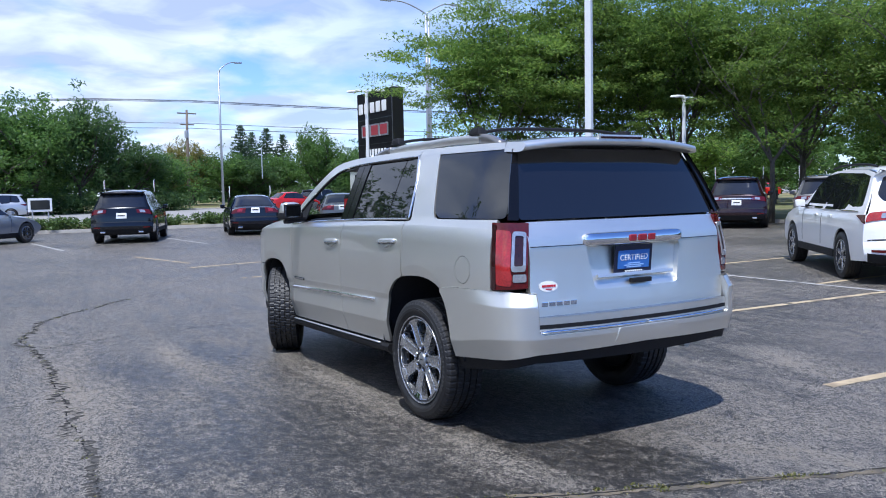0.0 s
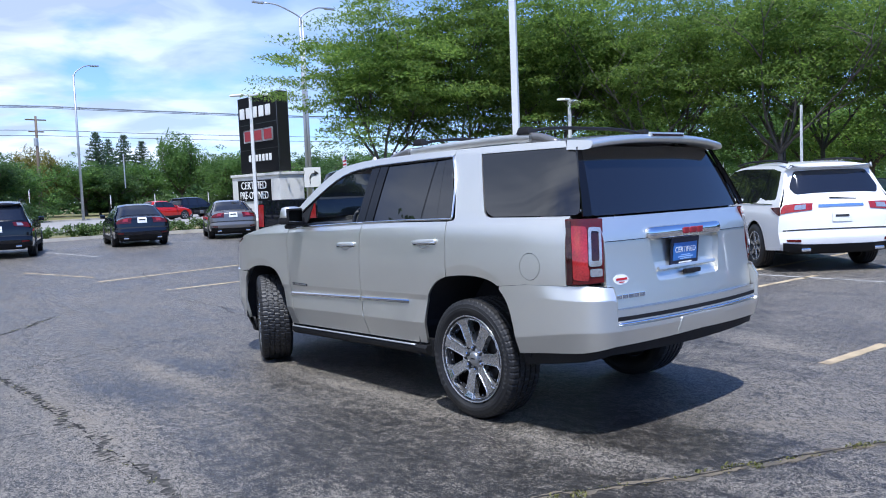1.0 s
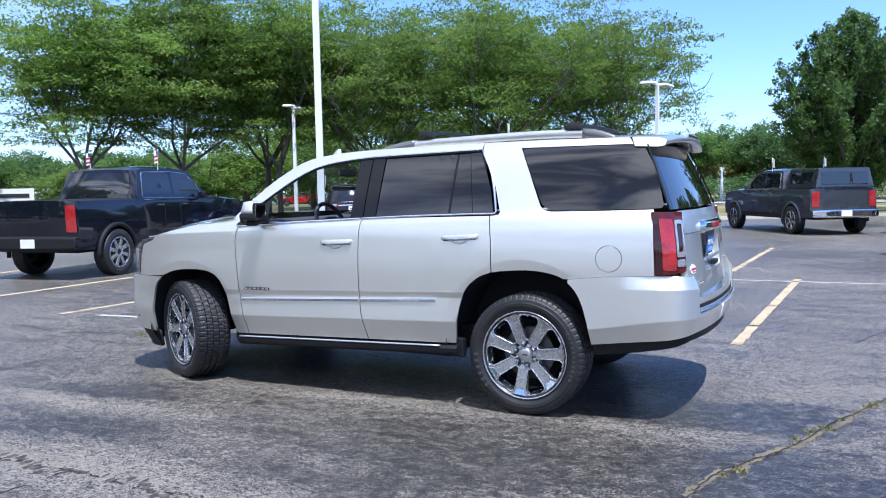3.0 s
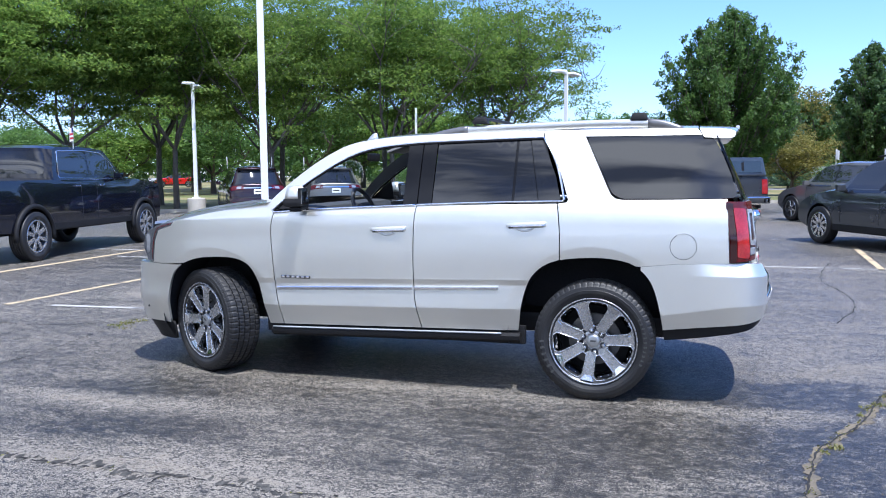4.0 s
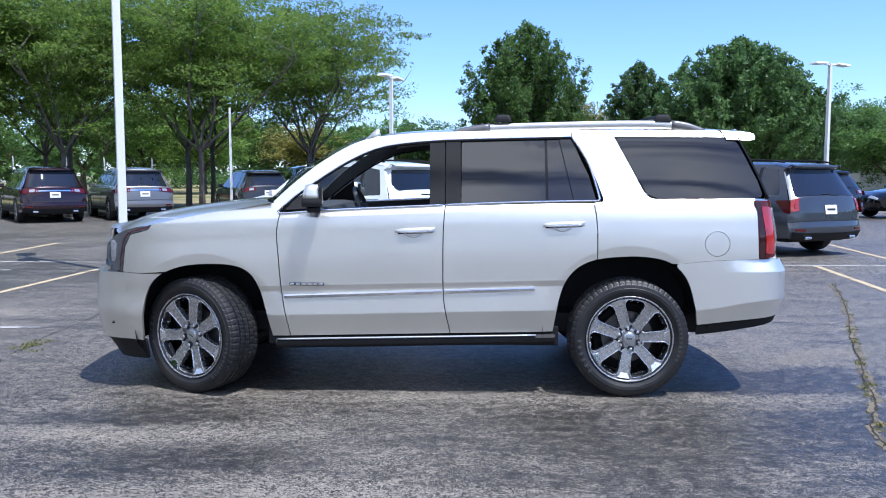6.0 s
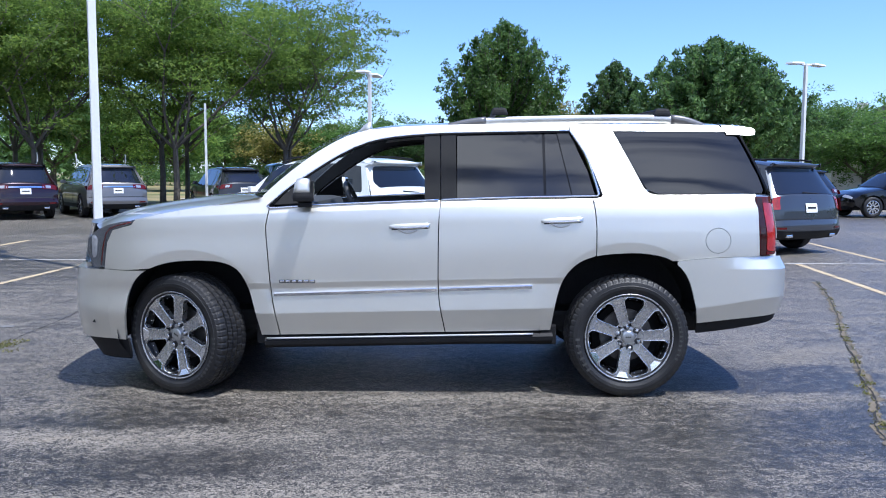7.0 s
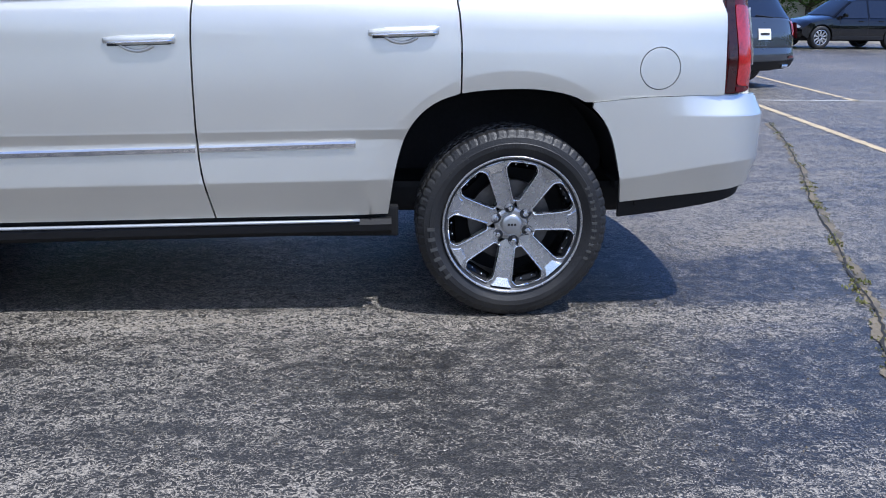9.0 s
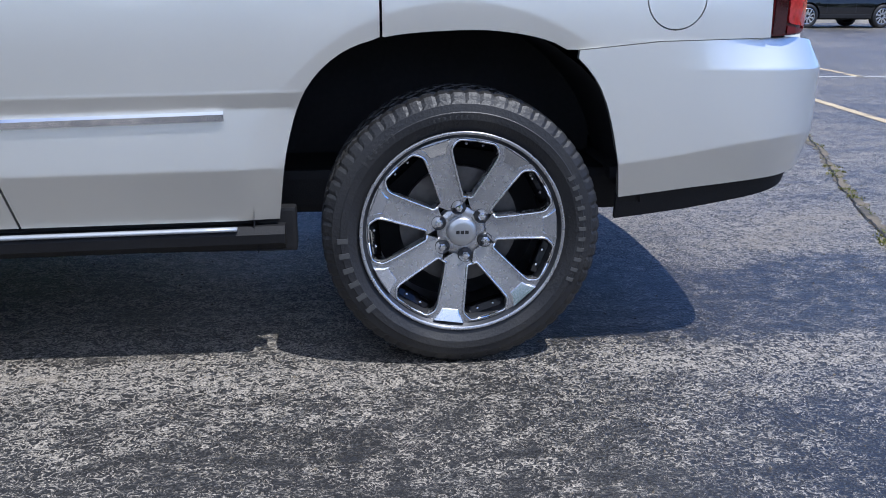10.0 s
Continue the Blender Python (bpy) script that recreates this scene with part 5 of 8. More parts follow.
s_c, s_g = rb_s(y=-0.955), rb_s(x=0.775)
for sg in (-1, 1):
    arch = [(rb_s(y=p[0]), p[1]) for p in ARCH_R if p[0] < -0.312]
    o = arch[::-1][:1] + [(rb_s(y=-0.671), 0.524), (rb_s(y=-0.96), 0.552), (s_g, 0.585), (RB_L, 0.60), (RB_L, 0.708), (s_g + 0.02, 0.700), (s_g, 0.712), (s_g - 0.005, 0.93), (s_c + 0.02, 0.9465), (rb_s(y=-0.86), 0.9450), (rb_s(y=-0.545), 0.9362), (rb_s(y=-0.318), 0.9125)] + arch[:-1]
    bmp = part("rear_bumper", panel(lambda s, z, sg=sg: bumper(s, z, sg), o, 0.028, 0.02, flip=sg > 0, creases=(bumper_top, bumper_low)), M_SILVER, suv, "", True)
    lo = [(rb_s(y=-0.468), 0.425), (rb_s(y=-0.678), 0.450), (rb_s(y=-0.881), 0.482), (s_g, 0.53), (RB_L, 0.52), (RB_L, 0.596), (s_g, 0.581), (rb_s(y=-0.96), 0.548), (rb_s(y=-0.671), 0.520), (rb_s(y=-0.464), 0.498)]
    bmp.data.set_sharp_from_angle(angle=radians(13))
    part("bumper_valance", panel(lambda s, z, sg=sg: bumper(s, z, sg, -0.022), lo, 0.04, 0.015, flip=sg > 0), M_BLACK_PLASTIC, bmp, "black lower valance", True)
    for z in (0.716,):
        part("bumper_strip", tube(bmesh.new(), [bumper(s, z, sg, -0.012) for s in np.linspace(s_g + 0.012, RB_L, 16)], 0.009, 6), M_CHROME, bmp, "bright bumper strip", True)
    part("bumper_step", panel(lambda s, z, sg=sg: bumper(s, z, sg, -0.022), [(s_g, 0.70), (RB_L, 0.70), (RB_L, 0.80), (s_g, 0.80)], 0.05, 0.0, flip=sg > 0), M_SILVER, bmp, "", True)
for sg in (-1, 1):
    part("step_groove", panel(lambda s, z, sg=sg: bumper(s, z, sg, -0.019), [(s_g + 0.01, 0.733), (RB_L, 0.733), (RB_L, 0.757), (s_g + 0.01, 0.757)], 0.05, 0.0, flip=sg > 0), M_BLACK_PLASTIC, suv, "", True)
    edge = [bumper(s_g, z, sg) for z in (0.70, 0.78, 0.862, 0.90, 0.935)]
    inner = [Vector((p.x, -0.985, p.z)) for p in edge]
    pyd("bumper_return", [tuple(p) for p in edge + inner], [(k, k + 1, k + 6, k + 5) for k in range(4)], M_SILVER, suv, "", True)
part("hitch_cover", panel(lambda x, z: bumper(rb_s(x=abs(x)), z, -1 if x < 0 else 1, 0.005), rounded([(-0.26, 0.608), (0.26, 0.608), (0.235, 0.703), (-0.235, 0.703)], 0.012, 2), 0.04, 0.008), M_SILVER, suv, "", True)

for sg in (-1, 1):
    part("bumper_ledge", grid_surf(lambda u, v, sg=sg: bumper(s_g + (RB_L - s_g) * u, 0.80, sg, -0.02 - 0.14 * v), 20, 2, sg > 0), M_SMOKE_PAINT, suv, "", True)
    part("bumper_shoulder", grid_surf(lambda u, v, sg=sg: bumper(0.12 + (s_g - 0.12) * u, 0.938, sg, -0.004 - 0.13 * v), 20, 2, sg > 0), M_SILVER, suv, "", True)
part("bumper_core", boxed((1.50, 0.40, 0.24), (0, -0.80, 0.68), (0, 0, 0), 0.03), M_LINER, suv)
part("bumper_floor", boxed((1.50, 0.46, 0.04), (0, -0.72, 0.545), (-4, 0, 0), 0.01), M_LINER, suv)

# tail lamps, wrapped round the corners
LAMP = [(0.936, -0.862), (0.932, -0.905), (0.912, -0.950), (0.872, -0.985), (0.790, -1.020)]
LAMP_S = np.concatenate([[0], np.cumsum([math.dist(a, b) for a, b in zip(LAMP, LAMP[1:])])])
LAMP_L = float(LAMP_S[-1])


def lamp_at(s, z, sg, out=0.0):
    pts = np.array(LAMP)
    x, y = (float(np.interp(s, LAMP_S, pts[:, i])) for i in (0, 1))
    k = smoothstep(1.05, 1.36, z)
    nx = 1 - s / LAMP_L
    n = Vector((0.3 + nx, -(1.3 - nx))).normalized()
    return Vector((sg * (x - 0.032 * k + n.x * out), y + 0.03 * k + n.y * out, z))


for sg in (-1, 1):
    L = LAMP_L
    body_o = rounded([(0, 0.950), (L, 0.962), (L, 1.335), (0, 1.338)], 0.008, 2)
    tl = part("tail_lamp", panel(lambda s, z, sg=sg: lamp_at(s, z, sg), body_o, 0.025, 0.03, flip=sg > 0), M_RED_DARK, suv, "tall red tail lamp with a clear inner loop", True)
    red_o = rounded([(0.045, 0.985), (L * 0.58, 0.975), (L * 0.60, 1.035), (L * 0.565, 1.06), (L * 0.565, 1.275), (L * 0.53, 1.292), (0.042, 1.300)], 0.016, 3)
    part("reversing_lens", panel(lambda s, z, sg=sg: lamp_at(s, z, sg, 0.005), rounded([(L * 0.62, 1.000), (L * 0.95, 1.000), (L * 0.95, 1.045), (L * 0.62, 1.045)], 0.010, 2), 0.02, 0.004, flip=sg > 0), M_LAMP_WHITE, tl, "clear reversing lens", True)
    part("red_lens", panel(lambda s, z, sg=sg: lamp_at(s, z, sg, 0.006), red_o, 0.025, 0.006, flip=sg > 0), M_RED, tl, "", True)
    part("dark_lens", panel(lambda s, z, sg=sg: lamp_at(s, z, sg, 0.004), rounded([(0.004, 0.955), (0.040, 0.957), (0.040, 1.325), (0.004, 1.330)], 0.006, 2), 0.03, 0.004, flip=sg > 0), M_SMOKED, tl, "", True)
    loop_o = rounded([(L * 0.58, 1.060), (L * 0.93, 1.060), (L * 0.93, 1.285), (L * 0.60, 1.290)], 0.020, 4)
    loop_i = rounded([(L * 0.655, 1.092), (L * 0.865, 1.092), (L * 0.865, 1.262), (L * 0.665, 1.266)], 0.012, 3)
    part("clear_loop", panel(lambda s, z, sg=sg: lamp_at(s, z, sg, 0.010), loop_o, 0.02, 0.008, holes=[loop_i], flip=sg > 0), M_LAMP_WHITE, tl, "clear light loop", True)
    part("inner_lens", panel(lambda s, z, sg=sg: lamp_at(s, z, sg, 0.004), loop_i, 0.02, 0.0, flip=sg > 0), M_SMOKED, tl, "", True)
    part("lower_lens", panel(lambda s, z, sg=sg: lamp_at(s, z, sg, 0.005), rounded([(0.045, 0.958), (L * 0.95, 0.966), (L * 0.95, 0.990), (L * 0.60, 0.990), (L * 0.58, 0.968), (0.045, 0.978)], 0.004, 2), 0.03, 0.004, flip=sg > 0), M_RED_DARK, tl, "", True)

# front end
FB = spline([(0.889, 3.45), (0.855, 3.56), (0.80, 3.645), (0.70, 3.72), (0.45, 3.79), (0.0, 3.83)], 0.04)


def front_skin(u, v, z0, z1, bulge=0.0, inset=0.0):
    s = 2 * u - 1
    k = (1 - abs(s)) * (len(FB) - 1)
    i = min(int(k), len(FB) - 2)
    t = k - i
    x, y = FB[i][0] * (1 - t) + FB[i + 1][0] * t, FB[i][1] * (1 - t) + FB[i + 1][1] * t
    z = z0 + (z1 - z0) * v
    y += bulge * math.sin(math.pi * v) * (1 - abs(s) ** 6) - inset
    x *= suv_w(3.45, min(z, 0.83)) / 0.889
    return Vector((math.copysign(x, s) if s else 0.0, y, z))


for fn, fl, sg in sides:
    o = [p for p in ARCH_F if p[0] > 3.17 and p[1] < 0.83] + [(3.452, 0.36), (3.452, 0.834), (3.33, 0.829)]
    part("bumper_side", panel(fn, o, 0.04, 0.02, flip=fl), M_SILVER, suv, "", True)
    o = [(3.345, 0.350), (3.335, 0.215), (3.44, 0.225), (3.452, 0.358)]
    part("air_dam_side", panel(lambda y, z, fn=fn: fn(y, z, -0.03), o, 0.05, 0.02, flip=fl), M_BLACK_PLASTIC, suv, "", True)
fb = part("front_bumper", grid_surf(lambda u, v: front_skin(u, v, 0.36, 0.832, 0.02), 40, 10, False), M_SILVER, suv, "", True)
part("air_dam", grid_surf(lambda u, v: front_skin(u, v, 0.215 + 0.0, 0.362, 0.0, 0.03 + 0.09 * (1 - v)), 40, 4, False), M_BLACK_PLASTIC, fb, "black air dam", True)
part("bumper_top", grid_surf(lambda u, v: front_skin(u, 0, 0.832, 0.84, 0, 0.10 * v), 40, 2, False), M_SILVER, fb, "", True)
part("fog_lamp", boxed((0.07, 0.02, 0.10), (-0.812, 3.585, 0.515), (0, 0, 58), 0.006), M_RIM_DARK, fb)
grille = part("grille", grid_surf(lambda u, v: front_skin(0.22 + 0.56 * u, v, 0.80, 1.14, 0.0, 0.03 + 0.06 * v), 20, 6, False), M_CHROME, suv, "bright front grille", True)
part("nose", grid_surf(lambda u, v: front_skin(0.07 + 0.86 * u, v, 0.832, 1.09, 0.0, 0.09 + 0.10 * v), 40, 5, False), M_RIM_DARK, suv, "", True)

# underside and cabin
part("underbody", boxed((1.4, 4.0, 0.14), (0, 1.45, 0.47), (0, 0, 0), 0.03), M_BLACK_PLASTIC, suv)
part("rear_axle", tube(bmesh.new(), [(-0.8, 0, 0.36), (0.8, 0, 0.36)], 0.05, 8), M_BLACK_PLASTIC, suv)
part("front_axle", tube(bmesh.new(), [(-0.75, 2.946, 0.36), (0.75, 2.946, 0.36)], 0.05, 8), M_BLACK_PLASTIC, suv)
part("exhaust", tube(bmesh.new(), [(0.62, 0.1, 0.44), (0.64, -0.5, 0.46), (0.66, -0.85, 0.47)], 0.035, 10), M_GALV, suv)
for sg in (-1, 1):
    part("sill", boxed((0.05, 2.0, 0.13), (sg * 0.86, 1.46, 0.405), (0, 0, 0), 0.01), M_BLACK_PLASTIC, suv)
part("floor_pan", boxed((1.74, 1.80, 0.05), (0, 1.45, 0.57), (0, 0, 0), 0.01), M_LINER, suv)
floor_ob = part("cabin_floor", boxed((0.82, 3.4, 0.06), (0, 0.95, 0.62), (0, 0, 0), 0.01), M_INTERIOR, suv)
part("dashboard", boxed((1.62, 0.46, 0.34), (0, 2.22, 1.12), (0, 0, 0), 0.08, (1, 0.6)), M_INTERIOR, suv)
part("centre_console", boxed((0.30, 1.2, 0.30), (0, 1.55, 0.82), (0, 0, 0), 0.05), M_INTERIOR, suv)
part("headliner", grid_surf(lambda u, v: roof_at(0.04 + 0.92 * u, 0.02 + 0.95 * v) + Vector((0, 0, -0.045)), 10, 12, False), M_HEADLINER, suv, "", True)
part("rear_bulkhead", boxed((1.44, 0.05, 0.55), (0, 0.86, 1.45), (6, 0, 0), 0.02, (0.8, 1)), M_INTERIOR, suv)
wheel_c = Vector((-0.40, 1.84, 1.235))
rim_pts = [wheel_c + Matrix.Rotation(radians(-24), 3, "X") @ Vector((0.185 * math.cos(a), 0, 0.185 * math.sin(a))) for a in np.linspace(0, 2 * math.pi, 33)]
st_w = part("steering_wheel", tube(bmesh.new(), rim_pts, 0.017, 8), M_LEATHER, suv, "black leather steering wheel", True)
part("steering_hub", boxed((0.15, 0.06, 0.13), wheel_c, (-24, 0, 0), 0.03), M_INTERIOR, st_w)
part("steering_spoke", boxed((0.34, 0.02, 0.035), wheel_c, (-24, 0, 0), 0.008), M_INTERIOR, st_w)
for sx in (-0.42, 0.42):
    seat = part("front_seat", boxed((0.52, 0.52, 0.20), (sx, 1.32, 0.86), (6, 0, 0), 0.07), M_LEATHER, suv, "black leather seat")
    part("seat_back", boxed((0.50, 0.17, 0.64), (sx, 1.02, 1.22), (-14, 0, 0), 0.07, (0.86, 0.8)), M_LEATHER, seat)
    part("head_rest", boxed((0.27, 0.10, 0.17), (sx, 0.915, 1.60), (-8, 0, 0), 0.045), M_LEATHER, seat)
part("inner_mirror", boxed((0.22, 0.03, 0.065), (0, 1.93, 1.66), (0, 0, 0), 0.014), M_BLACK_PLASTIC, suv)
for sg in (-1, 1):
    part("door_card", panel((lambda y, z, sg=sg: Vector((sg * (suv_w(y, z) - 0.09), y, z))), [(2.30, 0.70), (2.30, 1.255), (1.25, 1.30), (1.25, 0.70)], 0.2, 0.0, flip=sg > 0), M_INTERIOR, suv, "", True)
    part("sun_visor", boxed((0.42, 0.18, 0.02), (sg * 0.40, 1.80, 1.735), (-18, 0, 0), 0.008), M_HEADLINER, suv)

# road wheels: the rear ones straight, the front ones turned
w0 = suv_wheel(suv)
w0.matrix_basis = pose(-0.826, -0.012, 0.402)
copy_thing(w0, pose(0.826, -0.012, 0.402, 0, 0, 180))
copy_thing(w0, pose(-0.812, 2.946, 0.400, 0, 0, -25) @ pose(0, 0, 0, 27, 0, 0))
copy_thing(w0, pose(0.812, 2.946, 0.400, 0, 0, 155))

# ---- other vehicles ----
def plain_wheel(parent, r, width, spokes, face_mat):
    rim = r * 0.66
    bm = lathe(bmesh.new(), [(0.001, -width * 0.30), (rim * 0.25, -width * 0.32), (rim * 0.3, -width * 0.24), (rim * 0.92, -width * 0.10), (rim * 0.95, -width * 0.42), (rim, -width * 0.45)], 28)
    wheel = part("wheel", bm, M_RIM_DARK, parent, "", True)
    part("tyre", tyre_mesh(r, rim, width, 28, False), M_RUBBER, wheel, "", True)
    data = None
    for k in range(spokes):
        if data is None:
            bm = bmesh.new()
            flat_shape(bm, [(rim * 0.18, -rim * 0.10), (rim * 0.93, -rim * 0.13), (rim * 0.93, rim * 0.13), (rim * 0.18, rim * 0.10)], -width * 0.40, -width * 0.2, 0.006)
            bmesh.ops.recalc_face_normals(bm, faces=bm.faces)
            ob = part("spoke", bm, face_mat, wheel)
            data = ob.data
        else:
            ob = new("spoke", data)
            ob.parent = wheel
        ob.matrix_basis = Matrix.Rotation(2 * math.pi * k / spokes + 0.3, 4, "X")
    ring = lathe(bmesh.new(), [(rim * 0.93, -width * 0.42), (rim * 1.01, -width * 0.46), (rim * 1.02, -width * 0.40)], 28)
    part("rim_lip", ring, face_mat, wheel, "", True)
    return wheel


def profile_of(kind, L, H):
    """Side line of a car from its rear bumper over the roof to the front bumper: name, points (y, z, corner rounding)."""
    if kind == "suv":
        return [("rear_bumper", [(0.10, 0.30, .10), (0.02, 0.42, .13), (0.00, 0.55, .16), (0.03, 0.66, .16)]),
                ("tailgate", [(0.03, 0.66, .16), (0.05, 0.88, .15), (0.11, 1.11, .13)]),
                ("rear_window", [(0.11, 1.11, .13), (0.26, 1.32, .12), (0.46, H - 0.16, .10)]),
                ("roof", [(0.46, H - 0.16, .10), (0.33, H - 0.125, .09), (0.40, H - 0.07, .08), (0.90, H - 0.02, .06), (L * 0.38, H, .06), (L * 0.50, H - 0.03, .06), (L * 0.565, H - 0.10, .07)]),
                ("windshield", [(L * 0.565, H - 0.10, .07), (L * 0.64, H - 0.33, .08), (L * 0.72, H - 0.60, .10)]),
                ("hood", [(L * 0.72, H - 0.60, .10), (L * 0.80, H - 0.66, .09), (L * 0.90, H - 0.74, .12), (L - 0.20, H - 0.84, .17)]),
                ("front_fascia", [(L - 0.20, H - 0.84, .17), (L - 0.04, 0.76, .22), (L, 0.55, .24), (L - 0.05, 0.38, .22), (L - 0.16, 0.28, .2)])]
    if kind == "sedan":
        return [("rear_bumper", [(0.12, 0.26, .12), (0.03, 0.38, .15), (0.00, 0.52, .16), (0.03, 0.62, .16)]),
                ("trunk", [(0.03, 0.62, .16), (0.05, 0.80, .15), (0.07, 0.97, .14), (0.22, 1.02, .12), (0.55, 1.05, .10)]),
                ("rear_window", [(0.55, 1.05, .10), (0.95, 1.26, .09), (1.25, H - 0.05, .07)]),
                ("roof", [(1.25, H - 0.05, .07), (1.60, H - 0.01, .06), (L * 0.45, H, .06), (L * 0.53, H - 0.03, .06)]),
                ("windshield", [(L * 0.53, H - 0.03, .06), (L * 0.62, H - 0.25, .08), (L * 0.71, H - 0.47, .10)]),
                ("hood", [(L * 0.71, H - 0.47, .10), (L * 0.82, H - 0.53, .10), (L * 0.91, H - 0.62, .14), (L - 0.18, H - 0.72, .19)]),
                ("front_fascia", [(L - 0.18, H - 0.72, .19), (L - 0.03, 0.60, .24), (L, 0.48, .25), (L - 0.05, 0.34, .22), (L - 0.16, 0.24, .2)])]
    b = H * 0.68
    return [("rear_bumper", [(0.10, H * 0.24, .04), (0.0, H * 0.26, .05), (0.0, H * 0.37, .05), (0.12, H * 0.375, .05)]),
            ("tailgate", [(0.12, H * 0.375, .05), (0.12, H * 0.55, .04), (0.13, b, .04)]),
            ("bed_cover", [(0.13, b, .04), (0.17, b + 0.01, .03), (L * 0.305, b + 0.02, .03)]),
            ("rear_window", [(L * 0.305, b + 0.02, .03), (L * 0.312, H * 0.80, .05), (L * 0.328, H - 0.09, .07)]),
            ("roof", [(L * 0.328, H - 0.09, .07), (L * 0.36, H - 0.02, .06), (L * 0.48, H, .06), (L * 0.58, H - 0.02, .06), (L * 0.63, H - 0.07, .06)]),
            ("windshield", [(L * 0.63, H - 0.07, .06), (L * 0.68, H * 0.83, .07), (L * 0.735, H * 0.705, .08)]),
            ("hood", [(L * 0.735, H * 0.705, .08), (L * 0.82, H * 0.695, .07), (L * 0.94, H * 0.67, .08), (L - 0.08, H * 0.64, .12)]),
            ("front_fascia", [(L - 0.08, H * 0.64, .12), (L - 0.03, H * 0.5, .14), (L, H * 0.36, .16), (L - 0.06, H * 0.24, .14)])]


def vehicle(name, kind, body, label, at, heading, L=4.8, H=1.72, W=1.88, tyre=0.36, spokes=5, face=None, base=None, lamps="wide", lift=0.0, trim=None, flags=False, plate=True, rails=False, chrome_bar=False, glass=None, group="", cap=False, soft_tail=False):
    """A car with its rear bumper at y = 0 of its own and its nose along y; at: the middle of the rear axle, heading: degrees from y."""
    face, base, trim, glass = face or M_RIM_FACE, base or L * 0.60, trim or M_BLACK_PLASTIC, glass or M_TINT_FAR
    car = tagged(new(name), label, "car", group)
    rear_oh = (L - base) * 0.53
    segs = profile_of(kind, L, H)
    belt = {"suv": H * 0.60, "sedan": 0.93, "pickup": H * 0.665}[kind]
    hw = W / 2
    zf = hermite([0.2, 0.45, 0.70, belt - 0.03, belt + 0.04, H - 0.10, H], [hw - 0.05, hw - 0.005, hw, hw - 0.025, hw - 0.075, hw * (0.68 if kind != "pickup" else 0.80), hw * (0.63 if kind != "pickup" else 0.74)])

    def width(y, z):
        w = zf(z)
        w -= 0.05 * smoothstep(L * 0.8, L, y) + 0.03 * smoothstep(L * 0.15, 0, y)
        return w
    pts = []
    for _, seg in segs:
        for p in seg:
            if not pts or math.dist(p[:2], pts[-1][:2]) > 1e-4:
                pts.append(p)
    nrm = []
    for i, p in enumerate(pts):
        a, b = pts[max(i - 1, 0)], pts[min(i + 1, len(pts) - 1)]
        d = Vector((b[0] - a[0], b[1] - a[1])).normalized()
        nrm.append(Vector((-d.y, d.x)))
    key = {(round(p[0], 4), round(p[1], 4)): n for p, n in zip(pts, nrm)}

    def seg_fn(seg, out=0.0):
        ln = np.concatenate([[0], np.cumsum([math.dist(a[:2], b[:2]) for a, b in zip(seg, seg[1:])])])
        ns = [key[(round(p[0], 4), round(p[1], 4))] for p in seg]

        def fn(u, v):
            s = v * ln[-1]
            y, z, r = (float(np.interp(s, ln, [p[k] for p in seg])) for k in range(3))
            n = Vector((float(np.interp(s, ln, [q.x for q in ns])), float(np.interp(s, ln, [q.y for q in ns])))).normalized()
            t = 2 * u - 1
            q = out - r * (0.55 * abs(t) ** 6 + 0.45 * abs(t) ** 2.5)
            yy, zz = y + n.x * q, z + n.y * q
            edge = 1 - 0.02 * abs(t) ** 8
            return Vector((t * width(min(max(y, 0), L), z) * edge, yy, zz))
        return fn
    fns = {}
    for nm, seg in segs:
        fns[nm] = seg_fn
        is_glass = nm in ("rear_window", "windshield")
        m = glass if is_glass else body
        if kind == "pickup" and nm == "rear_bumper":
            m = M_CHROME if trim is M_CHROME else trim
        if nm == "bed_cover":
            m = M_BLACK_PLASTIC
        if is_glass:
            full = seg_fn(seg, 0.0)
            part(nm + "_frame", grid_surf(full, 18, max(4, 3 * len(seg)), True), M_GLOSS_BLACK if nm == "windshield" else body, car, "", True)
            over = seg_fn(seg, 0.007)
            e, lo, hi = (0.05, 0.03, 0.97) if nm == "windshield" else {"suv": (0.055, 0.06, 0.99), "sedan": (0.06, 0.05, 0.95), "pickup": (0.09, 0.14, 0.88)}[kind]
            wide, tall = W * 0.8, 0.62
            pane = rounded([(e * wide, lo * tall), ((1 - e) * wide, lo * tall), ((1 - e) * wide, hi * tall), (e * wide, hi * tall)], 0.07, 4)
            if soft_tail and nm == "rear_window":
                pane = rounded([(a * wide, b * tall) for a, b in ((0.11, 0.27), (0.89, 0.27), (0.955, 0.52), (0.915, 0.97), (0.085, 0.97), (0.045, 0.52))], 0.05, 4)
            part(nm, panel(lambda a, b: over(a / wide, b / tall), pane, 0.09, 0.006), m, car, "", True)
            continue
        part(nm, grid_surf(seg_fn(seg, 0.0), 18, max(4, 3 * len(seg)), True), m, car, "", True)
    seg_of = dict(segs)
    # sides, with the wheel arches cut out
    wy = (rear_oh, rear_oh + base)
    ar = tyre * 1.16
    inner = []
    for p, n in zip(pts, nrm):
        q = Vector((p[0], p[1])) - n * p[2]
        inner.append((q.x, q.y))
    sill = {"suv": 0.32, "sedan": 0.24, "pickup": H * 0.25}[kind]
    bottom = []
    for cy in (wy[1], wy[0]):
        bottom += [(cy + ar * math.cos(a), max(sill, tyre + ar * math.sin(a))) for a in np.linspace(math.radians(-20), math.radians(200), 17)]
    outline = inner + bottom
    clean = []
